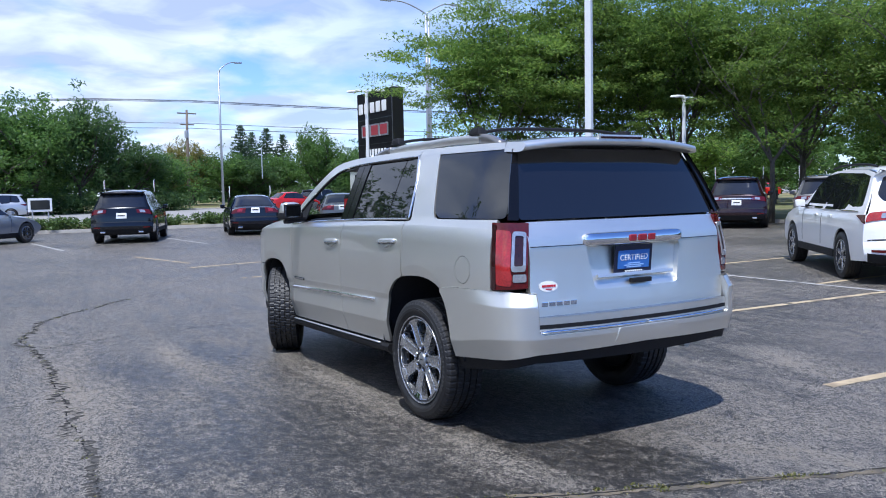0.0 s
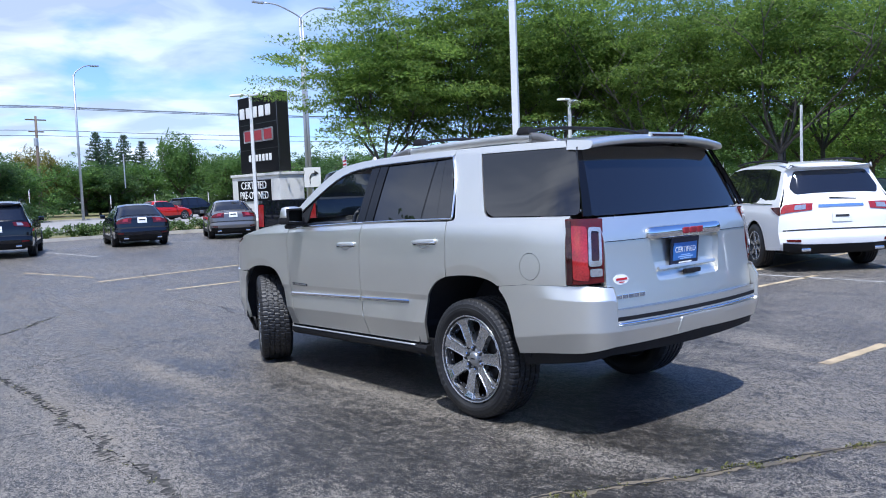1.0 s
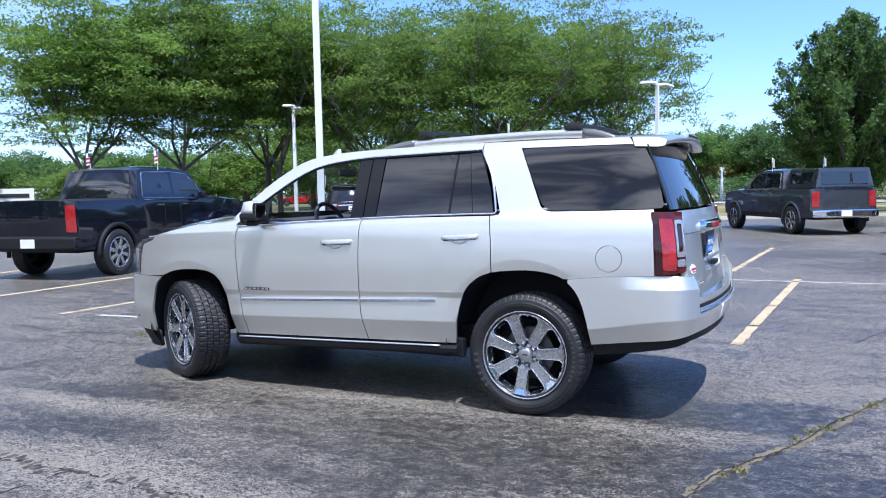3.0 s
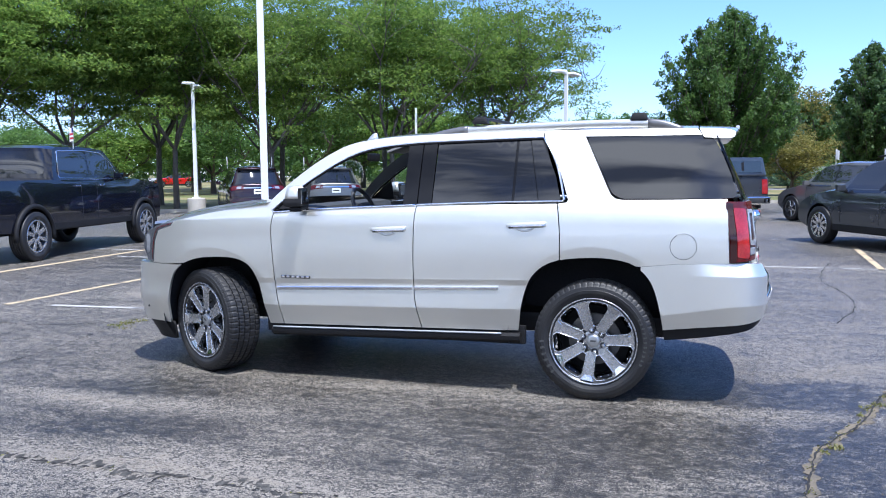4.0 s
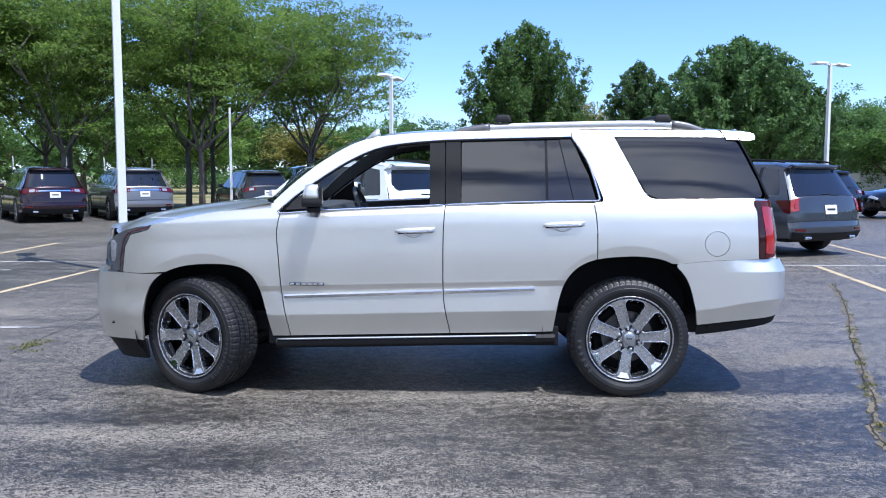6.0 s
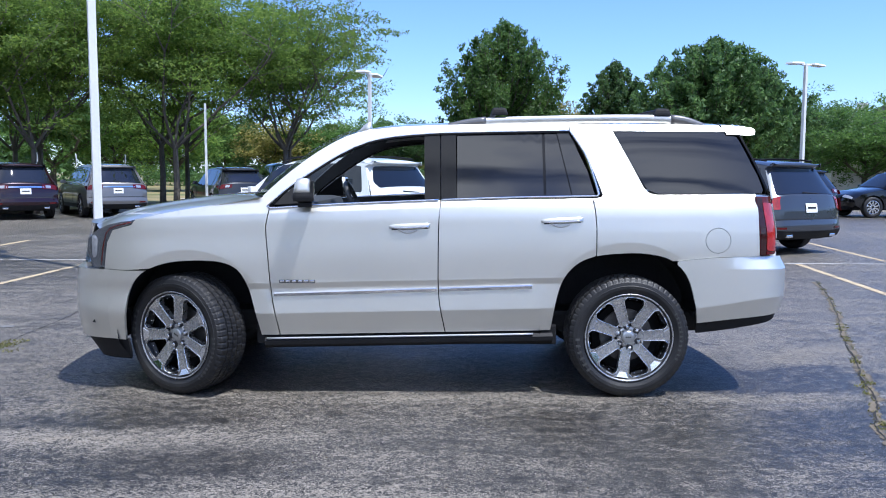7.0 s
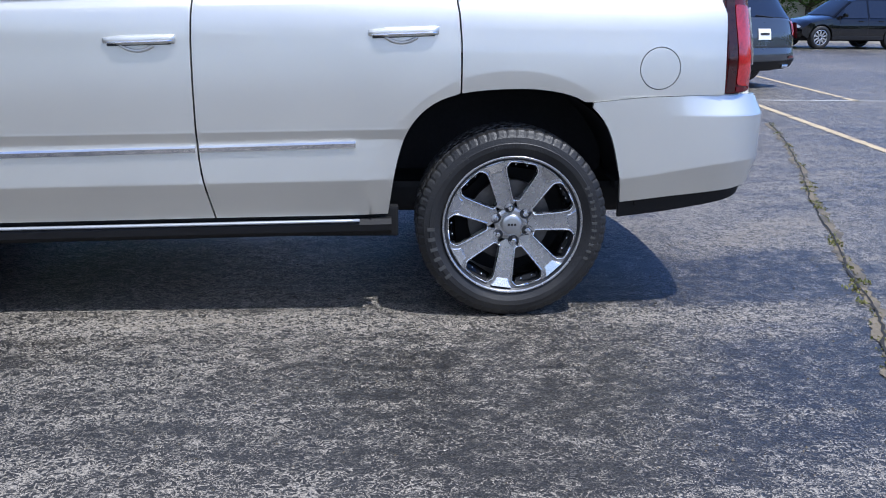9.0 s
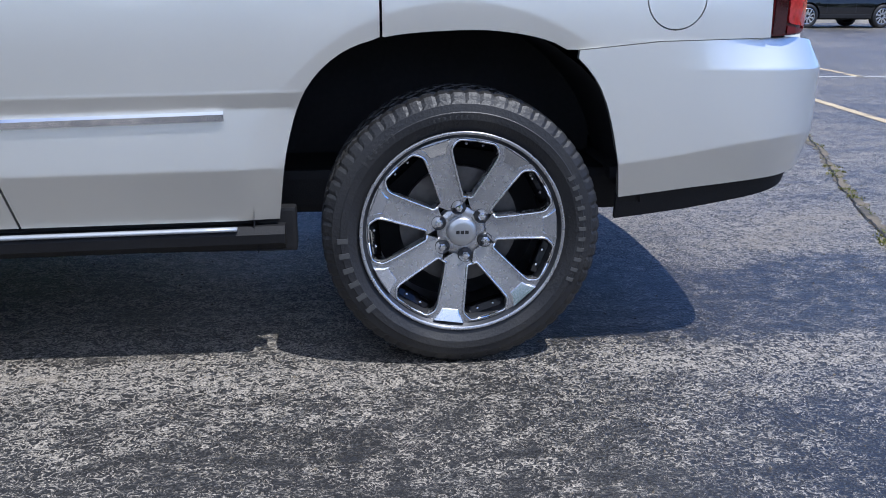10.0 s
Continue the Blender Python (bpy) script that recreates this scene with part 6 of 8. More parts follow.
    for p in outline:
        if not clean or math.dist(p, clean[-1]) > 0.012:
            clean.append(p)
    for sg in (-1, 1):
        fn = lambda y, z, sg=sg: Vector((sg * width(min(max(y, 0), L), z) * 0.98, y, z))
        part("body_side", panel(fn, clean, 0.16, 0.02, flip=sg < 0), body, car, "", True)
        # side windows
        out = lambda y, z, sg=sg: Vector((sg * (width(min(max(y, 0), L), z) * 0.98 + 0.005), y, z))
        if kind == "suv":
            panes = ([(0.46, belt + 0.06), (1.02, belt + 0.02), (1.02, H - 0.13), (0.66, H - 0.18)], [(1.10, belt + 0.02), (L * 0.43, belt + 0.0), (L * 0.43, H - 0.11), (1.10, H - 0.13)], [(L * 0.445, belt), (L * 0.66, belt - 0.01), (L * 0.615, H - 0.34), (L * 0.55, H - 0.15), (L * 0.445, H - 0.11)])
        elif kind == "sedan":
            panes = ([(0.98, belt + 0.10), (L * 0.42, belt + 0.05), (L * 0.42, H - 0.09), (1.38, H - 0.11)], [(L * 0.435, belt + 0.05), (L * 0.65, belt + 0.02), (L * 0.60, H - 0.24), (L * 0.52, H - 0.10), (L * 0.435, H - 0.09)])
        else:
            panes = ([(L * 0.335, belt + 0.05), (L * 0.50, belt + 0.04), (L * 0.50, H - 0.13), (L * 0.355, H - 0.15)], [(L * 0.512, belt + 0.04), (L * 0.685, belt + 0.02), (L * 0.655, H * 0.82), (L * 0.60, H - 0.16), (L * 0.512, H - 0.13)])
        lows, tops = [p for pn in panes for p in pn[:2]], [p for pn in reversed(panes) for p in pn[2:]]
        if kind != "pickup":
            mid = lambda y, z, sg=sg: Vector((sg * (width(min(max(y, 0), L), z) * 0.98 + 0.002), y, z))
            part("window_band", panel(mid, [lows[0], lows[-1]] + tops, 0.14, 0.003, flip=sg < 0), M_GLOSS_BLACK, car, "", True)
        if kind == "suv":
            zl, zh = (0.80, 1.05) if lamps == "tall" else (0.90, 1.03)
            wrap = lambda y, z, sg=sg: Vector((sg * (width(min(max(y, 0), L), z) * 0.98 + 0.004), y, z))
            part("side_lamp", panel(wrap, rounded([(0.13, zl), (0.26, zl + 0.02), (0.50, zh - 0.01), (0.16, zh + 0.01)], 0.02, 2), 0.08, 0.004, flip=sg < 0), M_RED_DARK, car, "red lamp wrapped round the corner", True)
        for pn in panes:
            part("side_window", panel(out, rounded(pn, 0.04, 2), 0.14, 0.006, flip=sg < 0), glass, car, "", True)
        if kind == "pickup":
            rim_o = rounded([lows[0], lows[-1]] + tops, 0.05, 3)
            loop = [out(y, z) for y, z in rim_o]
            part("window_surround", tube(bmesh.new(), loop + loop[:1], 0.011, 5), M_CHROME, car, "bright window surround", True)
            for cy in wy:
                arc = [Vector((sg * (width(min(max(cy + ar * 1.03 * math.cos(a), 0), L), 0.8) * 0.98 + 0.018), cy + ar * 1.04 * math.cos(a), tyre + ar * 1.04 * math.sin(a))) for a in np.linspace(math.radians(-8), math.radians(188), 19)]
                part("arch_flare", tube(bmesh.new(), arc, 0.045, 6), M_BLACK_PLASTIC if body is M_NAVY_PAINT else body, car, "", True)
        if chrome_bar or kind == "pickup":
            y0, y1 = panes[0][0][0], panes[-1][1][0]
            part("window_trim", tube(bmesh.new(), [Vector((sg * (width(y, belt) * 0.98 + 0.006), y, belt + 0.008)) for y in np.linspace(y0, y1, 8)], 0.010, 5), M_CHROME, car)
        part("lower_cladding", boxed((0.05, base - 2 * ar + 0.02, 0.13), (sg * (hw - 0.045), rear_oh + base / 2, sill + 0.05), (0, 0, 0), 0.015), trim if trim is not M_CHROME else M_BLACK_PLASTIC, car)
        part("door_mirror", boxed((0.17, 0.10, 0.13), (sg * (hw + 0.05), L * 0.645, belt + 0.08), (0, 0, 0), 0.03), body, car)
        part("mirror_foot", boxed((0.10, 0.06, 0.05), (sg * (hw - 0.03), L * 0.65, belt + 0.03), (0, 0, 0), 0.01), M_BLACK_PLASTIC, car)
        for yy in (L * 0.34, L * 0.50) if kind != "pickup" else (L * 0.42, L * 0.56):
            part("door_handle", boxed((0.03, 0.17, 0.03), (sg * (width(yy, belt - 0.1) * 0.98 + 0.012), yy, belt - 0.10), (0, 0, 0), 0.008), M_CHROME if kind == "pickup" else body, car)
        for yy in (L * 0.44,) + ((L * 0.665,) if kind != "pickup" else (L * 0.53,)):
            part("door_gap", tube(bmesh.new(), [Vector((sg * (width(yy, z) * 0.98 + 0.0005), yy, z)) for z in np.linspace(sill + 0.16, belt, 7)], 0.004, 4), M_INK, car)
        if rails:
            part("roof_rail", tube(bmesh.new(), [(sg * hw * 0.62, y, H + 0.015 - 0.045 * abs((y / L - 0.33) / 0.2) ** 3) for y in np.linspace(L * 0.12, L * 0.54, 9)], 0.018, 6), M_BLACK_PLASTIC, car)
        # lamps
        tail = "tailgate" if kind != "sedan" else "trunk"
        tf = seg_fn(seg_of[tail], 0.012)
        if kind == "pickup":
            u0, u1, v0, v1 = 0.02, 0.13, 0.12, 0.86
        elif lamps == "tall":
            u0, u1, v0, v1 = 0.02, 0.10, 0.45, 1.0
        elif kind == "sedan":
            u0, u1, v0, v1 = 0.03, 0.30, 0.22, 0.48
        else:
            u0, u1, v0, v1 = (0.012, 0.26, 0.66, 1.0) if soft_tail else (0.015, 0.25, 0.60, 0.98)
        if sg > 0:
            u0, u1 = 1 - u1, 1 - u0
        slant = 0.16 if lamps == "wide" and kind == "suv" else 0.0
        part("tail_lamp", grid_surf(lambda u, v: tf(u0 + (u1 - u0) * u, v0 + (v1 - v0) * (v * (1 - slant * 2 * (u if sg < 0 else 1 - u)) + slant * (u if sg < 0 else 1 - u))), 6, 3, True), M_RED if kind == "pickup" or lamps == "tall" or soft_tail else M_RED_DARK, car, "red tail lamp", True)
        if kind != "pickup":
            th = seg_fn(seg_of[tail], 0.018)
            m0, m1 = u0 + (u1 - u0) * (0.42 if sg < 0 else 0.22), u0 + (u1 - u0) * (0.78 if sg < 0 else 0.58)
            part("tail_light", grid_surf(lambda u, v: th(m0 + (m1 - m0) * u, v0 + (v1 - v0) * (0.25 + 0.5 * v)), 4, 2, True), M_LAMP_WHITE if lamps == "wide" and kind == "suv" else M_RED, car, "", True)
            rbx = seg_fn(seg_of["rear_bumper"], 0.014)
            q0, q1 = (0.05, 0.16) if sg < 0 else (0.84, 0.95)
            part("reflector", grid_surf(lambda u, v: rbx(q0 + (q1 - q0) * u, 0.52 + 0.12 * v), 3, 1, True), M_RED_DARK, car, "", True)
            part("exhaust_tip", boxed((0.15, 0.06, 0.05), (sg * hw * 0.58, 0.05, 0.36 if kind == "suv" else 0.30), (0, 0, 0), 0.012), M_CHROME, car)
        hf = seg_fn(seg_of["front_fascia"], 0.010)
        a0, a1 = (0.04, 0.26) if sg < 0 else (0.74, 0.96)
        part("head_lamp", grid_surf(lambda u, v: hf(a0 + (a1 - a0) * u, 0.08 + 0.22 * v), 6, 3, True), M_LAMP_WHITE, car, "", True)
        part("side_liner", boxed((0.02, base + 2 * ar, 0.5), (sg * (hw - 0.28), rear_oh + base / 2, sill + 0.25), (0, 0, 0)), M_BLACK_PLASTIC, car)
    tf = seg_fn(seg_of["tailgate" if kind != "sedan" else "trunk"], 0.012)
    rb = seg_fn(seg_of["rear_bumper"], 0.012)
    if plate:
        u0, u1 = 0.5 - 0.16 / W, 0.5 + 0.16 / W
        v0, v1 = {"suv": (0.28, 0.66), "sedan": (0.22, 0.46), "pickup": (0.2, 0.2)}[kind]
        if kind == "pickup":
            part("plate", boxed((0.31, 0.012, 0.16), (0, -0.012, H * 0.315), (0, 0, 0), 0.003), M_PLATE, car, "white paper plate")
        else:
            pl = part("plate", grid_surf(lambda u, v: tf(u0 + (u1 - u0) * u, v0 + (v1 - v0) * v), 3, 3, True), M_PLATE, car, "white paper plate", True)
            tp = seg_fn(seg_of["tailgate" if kind != "sedan" else "trunk"], 0.016)
            part("plate_bars", grid_surf(lambda u, v: tp(u0 + (u1 - u0) * (0.15 + 0.7 * u), v0 + (v1 - v0) * (0.42 + 0.2 * v)), 3, 1, True), M_INK, pl, "dark bar")
    if chrome_bar:
        part("chrome_bar", grid_surf(lambda u, v: tf((0.31 + 0.38 * u) if soft_tail else (0.16 + 0.68 * u), (0.80 if soft_tail else 0.72 if kind == "suv" else 0.50) + 0.09 * v), 10, 1, True), M_CHROME, car, "bright bar across the tail", True)
    if kind != "pickup":
        bl = seg_fn(seg_of["tailgate" if kind == "suv" else "trunk"], 0.004)
        part("bumper_line", grid_surf(lambda u, v: bl(0.03 + 0.94 * u, 0.02 + 0.045 * v), 14, 1, True), M_INK, car, "", True)
        part("lower_bumper", grid_surf(lambda u, v: rb(0.02 + 0.96 * u, 0.02 + 0.42 * v), 14, 3, True), trim, car, "dark lower bumper", True)
    ff = seg_fn(seg_of["front_fascia"], 0.012)
    part("grille", grid_surf(lambda u, v: ff(0.28 + 0.44 * u, 0.12 + 0.5 * v), 8, 4, True), M_GLOSS_BLACK, car, "", True)
    if kind == "suv":
        part("rear_wiper", boxed((0.42, 0.012, 0.016), (0.05, 0.13, 1.15), (34, 4, 0)), M_BLACK_PLASTIC, car)
    part("underbody", boxed((W * 0.72, L * 0.86, 0.20), (0, L / 2, sill + 0.04), (0, 0, 0), 0.02), M_BLACK_PLASTIC, car)
    part("cabin_block", boxed((W * 0.60, L * 0.40, 0.06), (0, L * 0.45, belt - 0.06), (0, 0, 0), 0.02), M_INTERIOR, car)
    w = plain_wheel(car, tyre, 0.24 if kind != "pickup" else 0.29, spokes, face)
    track = hw - 0.13 if kind != "pickup" else hw - 0.10
    w.matrix_basis = pose(-track, wy[0], tyre)
    for x, y, turn in ((-track, wy[1], 0), (track, wy[0], 180), (track, wy[1], 180)):
        copy_thing(w, pose(x, y, tyre, 0, 0, turn))
    if cap:
        b = H * 0.68
        tall = H - 0.05 - b
        shell = part("bed_cap", boxed((W * 0.84, L * 0.285, tall), (0, L * 0.158, b + tall / 2), (0, 0, 0), 0.05, (0.86, 0.95)), body, car, "cap over the truck's bed")
        for sg in (-1, 1):
            part("cap_window", boxed((0.02, L * 0.20, tall * 0.55), (sg * W * 0.393, L * 0.158, b + tall * 0.52), (0, sg * -7, 0), 0.008), glass, shell)
        part("cap_window", boxed((W * 0.66, 0.02, tall * 0.62), (0, L * 0.018, b + tall * 0.50), (-4, 0, 0), 0.008), glass, shell)
    if flags:
        for sg in (-1, 1):
            flag = part("flag_pole", tube(bmesh.new(), [(sg * (hw * 0.80), L * 0.45, H - 0.10), (sg * (hw * 0.82), L * 0.45, H + 0.34)], 0.008, 5), M_SIGN_WHITE, car, "small window flag on a white pole")
            rng = np.random.RandomState(int(L * 100) + sg)
            for m, z0, z1, x0, x1 in ((M_FLAG_WHITE, 0.06, 0.32, 0.0, 0.16), (M_FLAG_RED, 0.10, 0.14, 0.01, 0.155), (M_FLAG_RED, 0.18, 0.22, 0.01, 0.155), (M_FLAG_BLUE, 0.23, 0.315, 0.0, 0.07)):
                k = 0.0 if m is M_FLAG_WHITE else 0.004
                part("flag_cloth", grid_surf(lambda u, v: Vector((sg * hw * 0.81 + k + 0.02 * math.sin(7 * (x0 + (x1 - x0) * u) * 6), L * 0.45 - (x0 + (x1 - x0) * u) * 0.8, H + z0 + (z1 - z0) * v - 0.25 * (x0 + (x1 - x0) * u))), 6, 2), m, flag)
    car.matrix_basis = pose(at[0], at[1], lift, 0, 0, heading) @ pose(0, -rear_oh, 0)
    return car


def heading_of(dx, dy):
    return math.degrees(math.atan2(-dx, dy))


row = "cars parked round the lot"
H30 = heading_of(0.84, 0.54)
vehicle("utility_vehicle", "suv", M_WHITE_PAINT, "white midsize utility vehicle with a dark lower bumper", (9.14, 2.58), heading_of(0.643, 0.766), 5.15, 1.78, 1.98, 0.37, 6, base=3.02, chrome_bar=True, rails=True, group=row, soft_tail=True)
vehicle("utility_vehicle", "suv", M_SLATE_PAINT, "dark slate grey utility vehicle with red tail lamps", (9.98, -5.18), heading_of(0.89, 0.46), 5.0, 1.79, 2.0, 0.385, 10, base=2.86, lamps="tall", rails=True, group=row, face=M_RIM_EDGE)
vehicle("utility_vehicle", "suv", M_BLUE_PAINT, "dark blue utility vehicle parked by the kerb", (25.2, 4.3), heading_of(0.86, 0.50), 4.8, 1.74, 1.93, 0.36, 5, base=2.85, flags=True, face=M_RIM_EDGE, group=row)
vehicle("utility_vehicle", "suv", M_DARK_RED_PAINT, "dark cherry utility vehicle with a bright tail bar", (19.7, 14.6), heading_of(0.79, 0.61), 5.15, 1.78, 2.0, 0.37, 6, base=3.07, chrome_bar=True, flags=True, group=row)
vehicle("utility_vehicle", "suv", M_GREY_PAINT, "silver grey utility vehicle with a bright tail bar", (21.2, 12.3), heading_of(0.81, 0.58), 5.0, 1.77, 1.98, 0.37, 6, base=3.0, chrome_bar=True, flags=True, group=row)
vehicle("utility_vehicle", "suv", M_BLACK_PAINT, "black utility vehicle with window flags", (1.14, 23.53), heading_of(0.30, 0.954), 4.85, 1.71, 1.95, 0.37, 5, base=2.86, flags=True, rails=True, group=row)
vehicle("sedan", "sedan", M_NAVY_PAINT, "dark blue-black sedan parked in a bay", (5.75, 24.75), heading_of(0.22, 0.97), 4.8, 1.45, 1.85, 0.33, 8, base=2.78, flags=True, group=row)
vehicle("hatchback", "sedan", M_GREY_PAINT, "grey hatchback parked in a bay", (9.5, 25.3), heading_of(0.35, 0.94), 4.5, 1.44, 1.79, 0.33, 8, base=2.69, flags=True, group=row)
vehicle("sedan", "sedan", M_SILVER2_PAINT, "pale silver sedan parked side on", (-4.23, 24.46), heading_of(0.70, 0.71), 4.85, 1.44, 1.85, 0.33, 10, base=2.8, face=M_RIM_EDGE, group=row)
vehicle("pickup_truck", "pickup", M_NAVY_PAINT, "black lifted pickup truck on large knobbly tyres", (5.05, 11.55), heading_of(0.985, 0.17), 6.10, 2.12, 2.08, 0.44, 8, base=3.95, face=M_RIM_FACE, group=row, flags=True)
vehicle("pickup_truck", "pickup", M_SLATE_PAINT, "dark grey pickup truck with a bed cap", (20.4, -1.26), heading_of(0.85, 0.525), 5.8, 1.93, 2.05, 0.41, 6, base=3.7, face=M_RIM_EDGE, group=row, flags=True, cap=True, trim=M_CHROME)
vehicle("pickup_truck", "pickup", M_GREEN_PAINT, "dark green pickup truck by the kerb", (27.0, 9.0), heading_of(0.45, -0.89), 5.6, 1.88, 2.0, 0.39, 6, base=3.6, group=row)
vehicle("utility_vehicle", "suv", M_GREY_PAINT, "grey utility vehicle with window flags", (17.95, -5.43), heading_of(0.87, 0.50), 4.75, 1.74, 1.92, 0.37, 6, base=2.85, group=row, flags=True, face=M_RIM_EDGE)
vehicle("utility_vehicle", "suv", M_NAVY_PAINT, "blue-black utility vehicle beside a grey one", (19.9, -10.1), heading_of(0.89, 0.46), 4.6, 1.72, 1.88, 0.36, 5, base=2.7, group=row)
vehicle("utility_vehicle", "suv", M_SMOKE_PAINT, "dark grey utility vehicle by the trees", (23.3, 8.6), heading_of(0.86, 0.50), 4.7, 1.70, 1.9, 0.36, 5, base=2.75, rails=True, group=row)
vehicle("utility_vehicle", "suv", M_BLACK_PAINT, "black utility vehicle by the far kerb", (23.9, -16.6), heading_of(-0.45, 0.89) - 20, 4.7, 1.68, 1.9, 0.37, 10, base=2.75, face=M_RIM_EDGE, group=row)
vehicle("utility_vehicle", "suv", M_NAVY_PAINT, "dark utility vehicle on the main road", (22.6, 61.5), heading_of(0.95, 0.3), 4.7, 1.7, 1.9, 0.36, 5, base=2.75)
vehicle("hatchback", "sedan", M_RED_PAINT, "bright red car on the main road", (18.0, 57.0), heading_of(0.97, 0.22), 4.6, 1.5, 1.85, 0.34, 5, base=2.7)
vehicle("utility_vehicle", "suv", M_SILVER2_PAINT, "pale silver utility vehicle on the main road", (-0.4, 57.5), heading_of(-0.99, 0.1), 4.8, 1.75, 1.9, 0.36, 5, base=2.8)
vehicle("sedan", "sedan", M_RED_PAINT, "red car on the road behind the trees", (70.0, 52.0), heading_of(-0.6, 0.8), 4.6, 1.5, 1.85, 0.34, 5, base=2.7)

# ---- ground ----
def sheet(name, outline, z, material, step=None):
    """A flat piece of ground cut to an outline."""
    bm = bmesh.new()
    vs = [bm.verts.new((x, y, z)) for x, y in outline]
    bm.faces.new(vs)
    bmesh.ops.triangulate(bm, faces=bm.faces[:])
    bm.normal_update()
    for fc in bm.faces:
        if fc.normal.z < 0:
            fc.normal_flip()
    return part(name, bm, material)


tagged(sheet("ground", [(-900, -900), (900, -900), (900, 900), (-900, 900)], -0.03, M_GRASS), "dry summer lawn reaching the horizon", "ground", kind="structure")
# the lot's far edge runs aslant behind the parked rows
EDGE = [(-60.0, 31.6), (9.0, 32.4), (14.0, 30.4), (17.4, 25.0), (20.6, 19.6), (27.2, 7.6), (33.2, -3.4), (28.6, -14.5), (26.2, -26.0), (24.0, -60.0)]
LOT = EDGE + [(-60, -60)]
tagged(sheet("pavement", LOT, 0.0, M_ASPHALT), "worn patchy grey asphalt of a car lot", "pavement", kind="structure")


def strip_between(name, line, w0, w1, z0, z1, material):
    """A raised strip along a line, from w0 to w1 to its left."""
    pts = [Vector(p) for p in line]
    offs = []
    for i, p in enumerate(pts):
        d = (pts[min(i + 1, len(pts) - 1)] - pts[max(i - 1, 0)]).normalized()
        offs.append((p, Vector((-d.y, d.x))))
    rows = [[(*(p + n * w0), z0), (*(p + n * w1), z0), (*(p + n * (w1 - 0.01)), z1), (*(p + n * (w0 + 0.015)), z1)] for p, n in offs]
    bm = bmesh.new()
    ring_faces(bm, rows)
    bmesh.ops.recalc_face_normals(bm, faces=bm.faces)
    return part(name, bm, material)


edge_line = spline(EDGE, 2.0)
tagged(strip_between("kerb", edge_line, 0.0, 0.17, -0.03, 0.13, M_CONCRETE), "worn pale concrete kerb", "kerb", kind="structure")
tagged(strip_between("verge", edge_line, 0.165, 6.5, -0.03, 0.115, M_GRASS), "dry mown grass verge", "grass", kind="structure")
# main road beyond the verge, and its far pavement
tagged(sheet("road", [(-300, 43), (14, 43), (40, 46), (120, 80), (300, 150), (300, 190), (110, 112), (30, 72), (-300, 66)], 0.02, M_ROAD), "pale grey main road", "road", kind="structure")
tagged(strip_between("kerb_far", [(-300, 66.2), (30, 72.2), (110, 112.2), (300, 190.2)], 0, 0.2, -0.03, 0.16, M_CONCRETE), "pale kerb of the far roadside", "kerb", kind="structure")
tagged(sheet("road_side", [(60, 20), (66, 20), (64, -10), (46, -22), (34, -60), (28, -60), (40, -20), (58, -8)], 0.012, M_ROAD), "pale side road", "road", kind="structure")
tagged(sheet("footpath", [(40, 16), (41.6, 16), (39.4, -6), (34.6, -16), (30.2, -60), (28.8, -60), (33.2, -16), (38.0, -6)], 0.016, M_CONCRETE), "pale concrete footpath", "pavement", kind="structure")


def painted(x0, y0, x1, y1, width, material, seed):
    """A worn painted line with ragged edges and gaps, laid on the asphalt."""
    rng = np.random.RandomState(seed)
    n = max(4, int(math.dist((x0, y0), (x1, y1)) / 0.09))
    d = np.array([x1 - x0, y1 - y0]) / math.dist((x0, y0), (x1, y1))
    nn = np.array([-d[1], d[0]])
    verts, faces = [], []
    for k in range(n + 1):
        p = np.array([x0, y0]) + (np.array([x1, y1]) - np.array([x0, y0])) * k / n
        a, b = width / 2 * (0.82 + 0.25 * rng.rand()), width / 2 * (0.82 + 0.25 * rng.rand())
        verts += [(*(p + nn * a), 0.004), (*(p - nn * b), 0.004)]
        if k and rng.rand() > 0.025:
            faces.append((2 * k - 2, 2 * k - 1, 2 * k + 1, 2 * k))
    ob = pyd("parking_line", verts, faces, material)
    return tagged(ob, "worn yellow parking bay line on asphalt" if material is M_YELLOW else "worn white line on asphalt", "road marking", "parking bay lines", "structure")


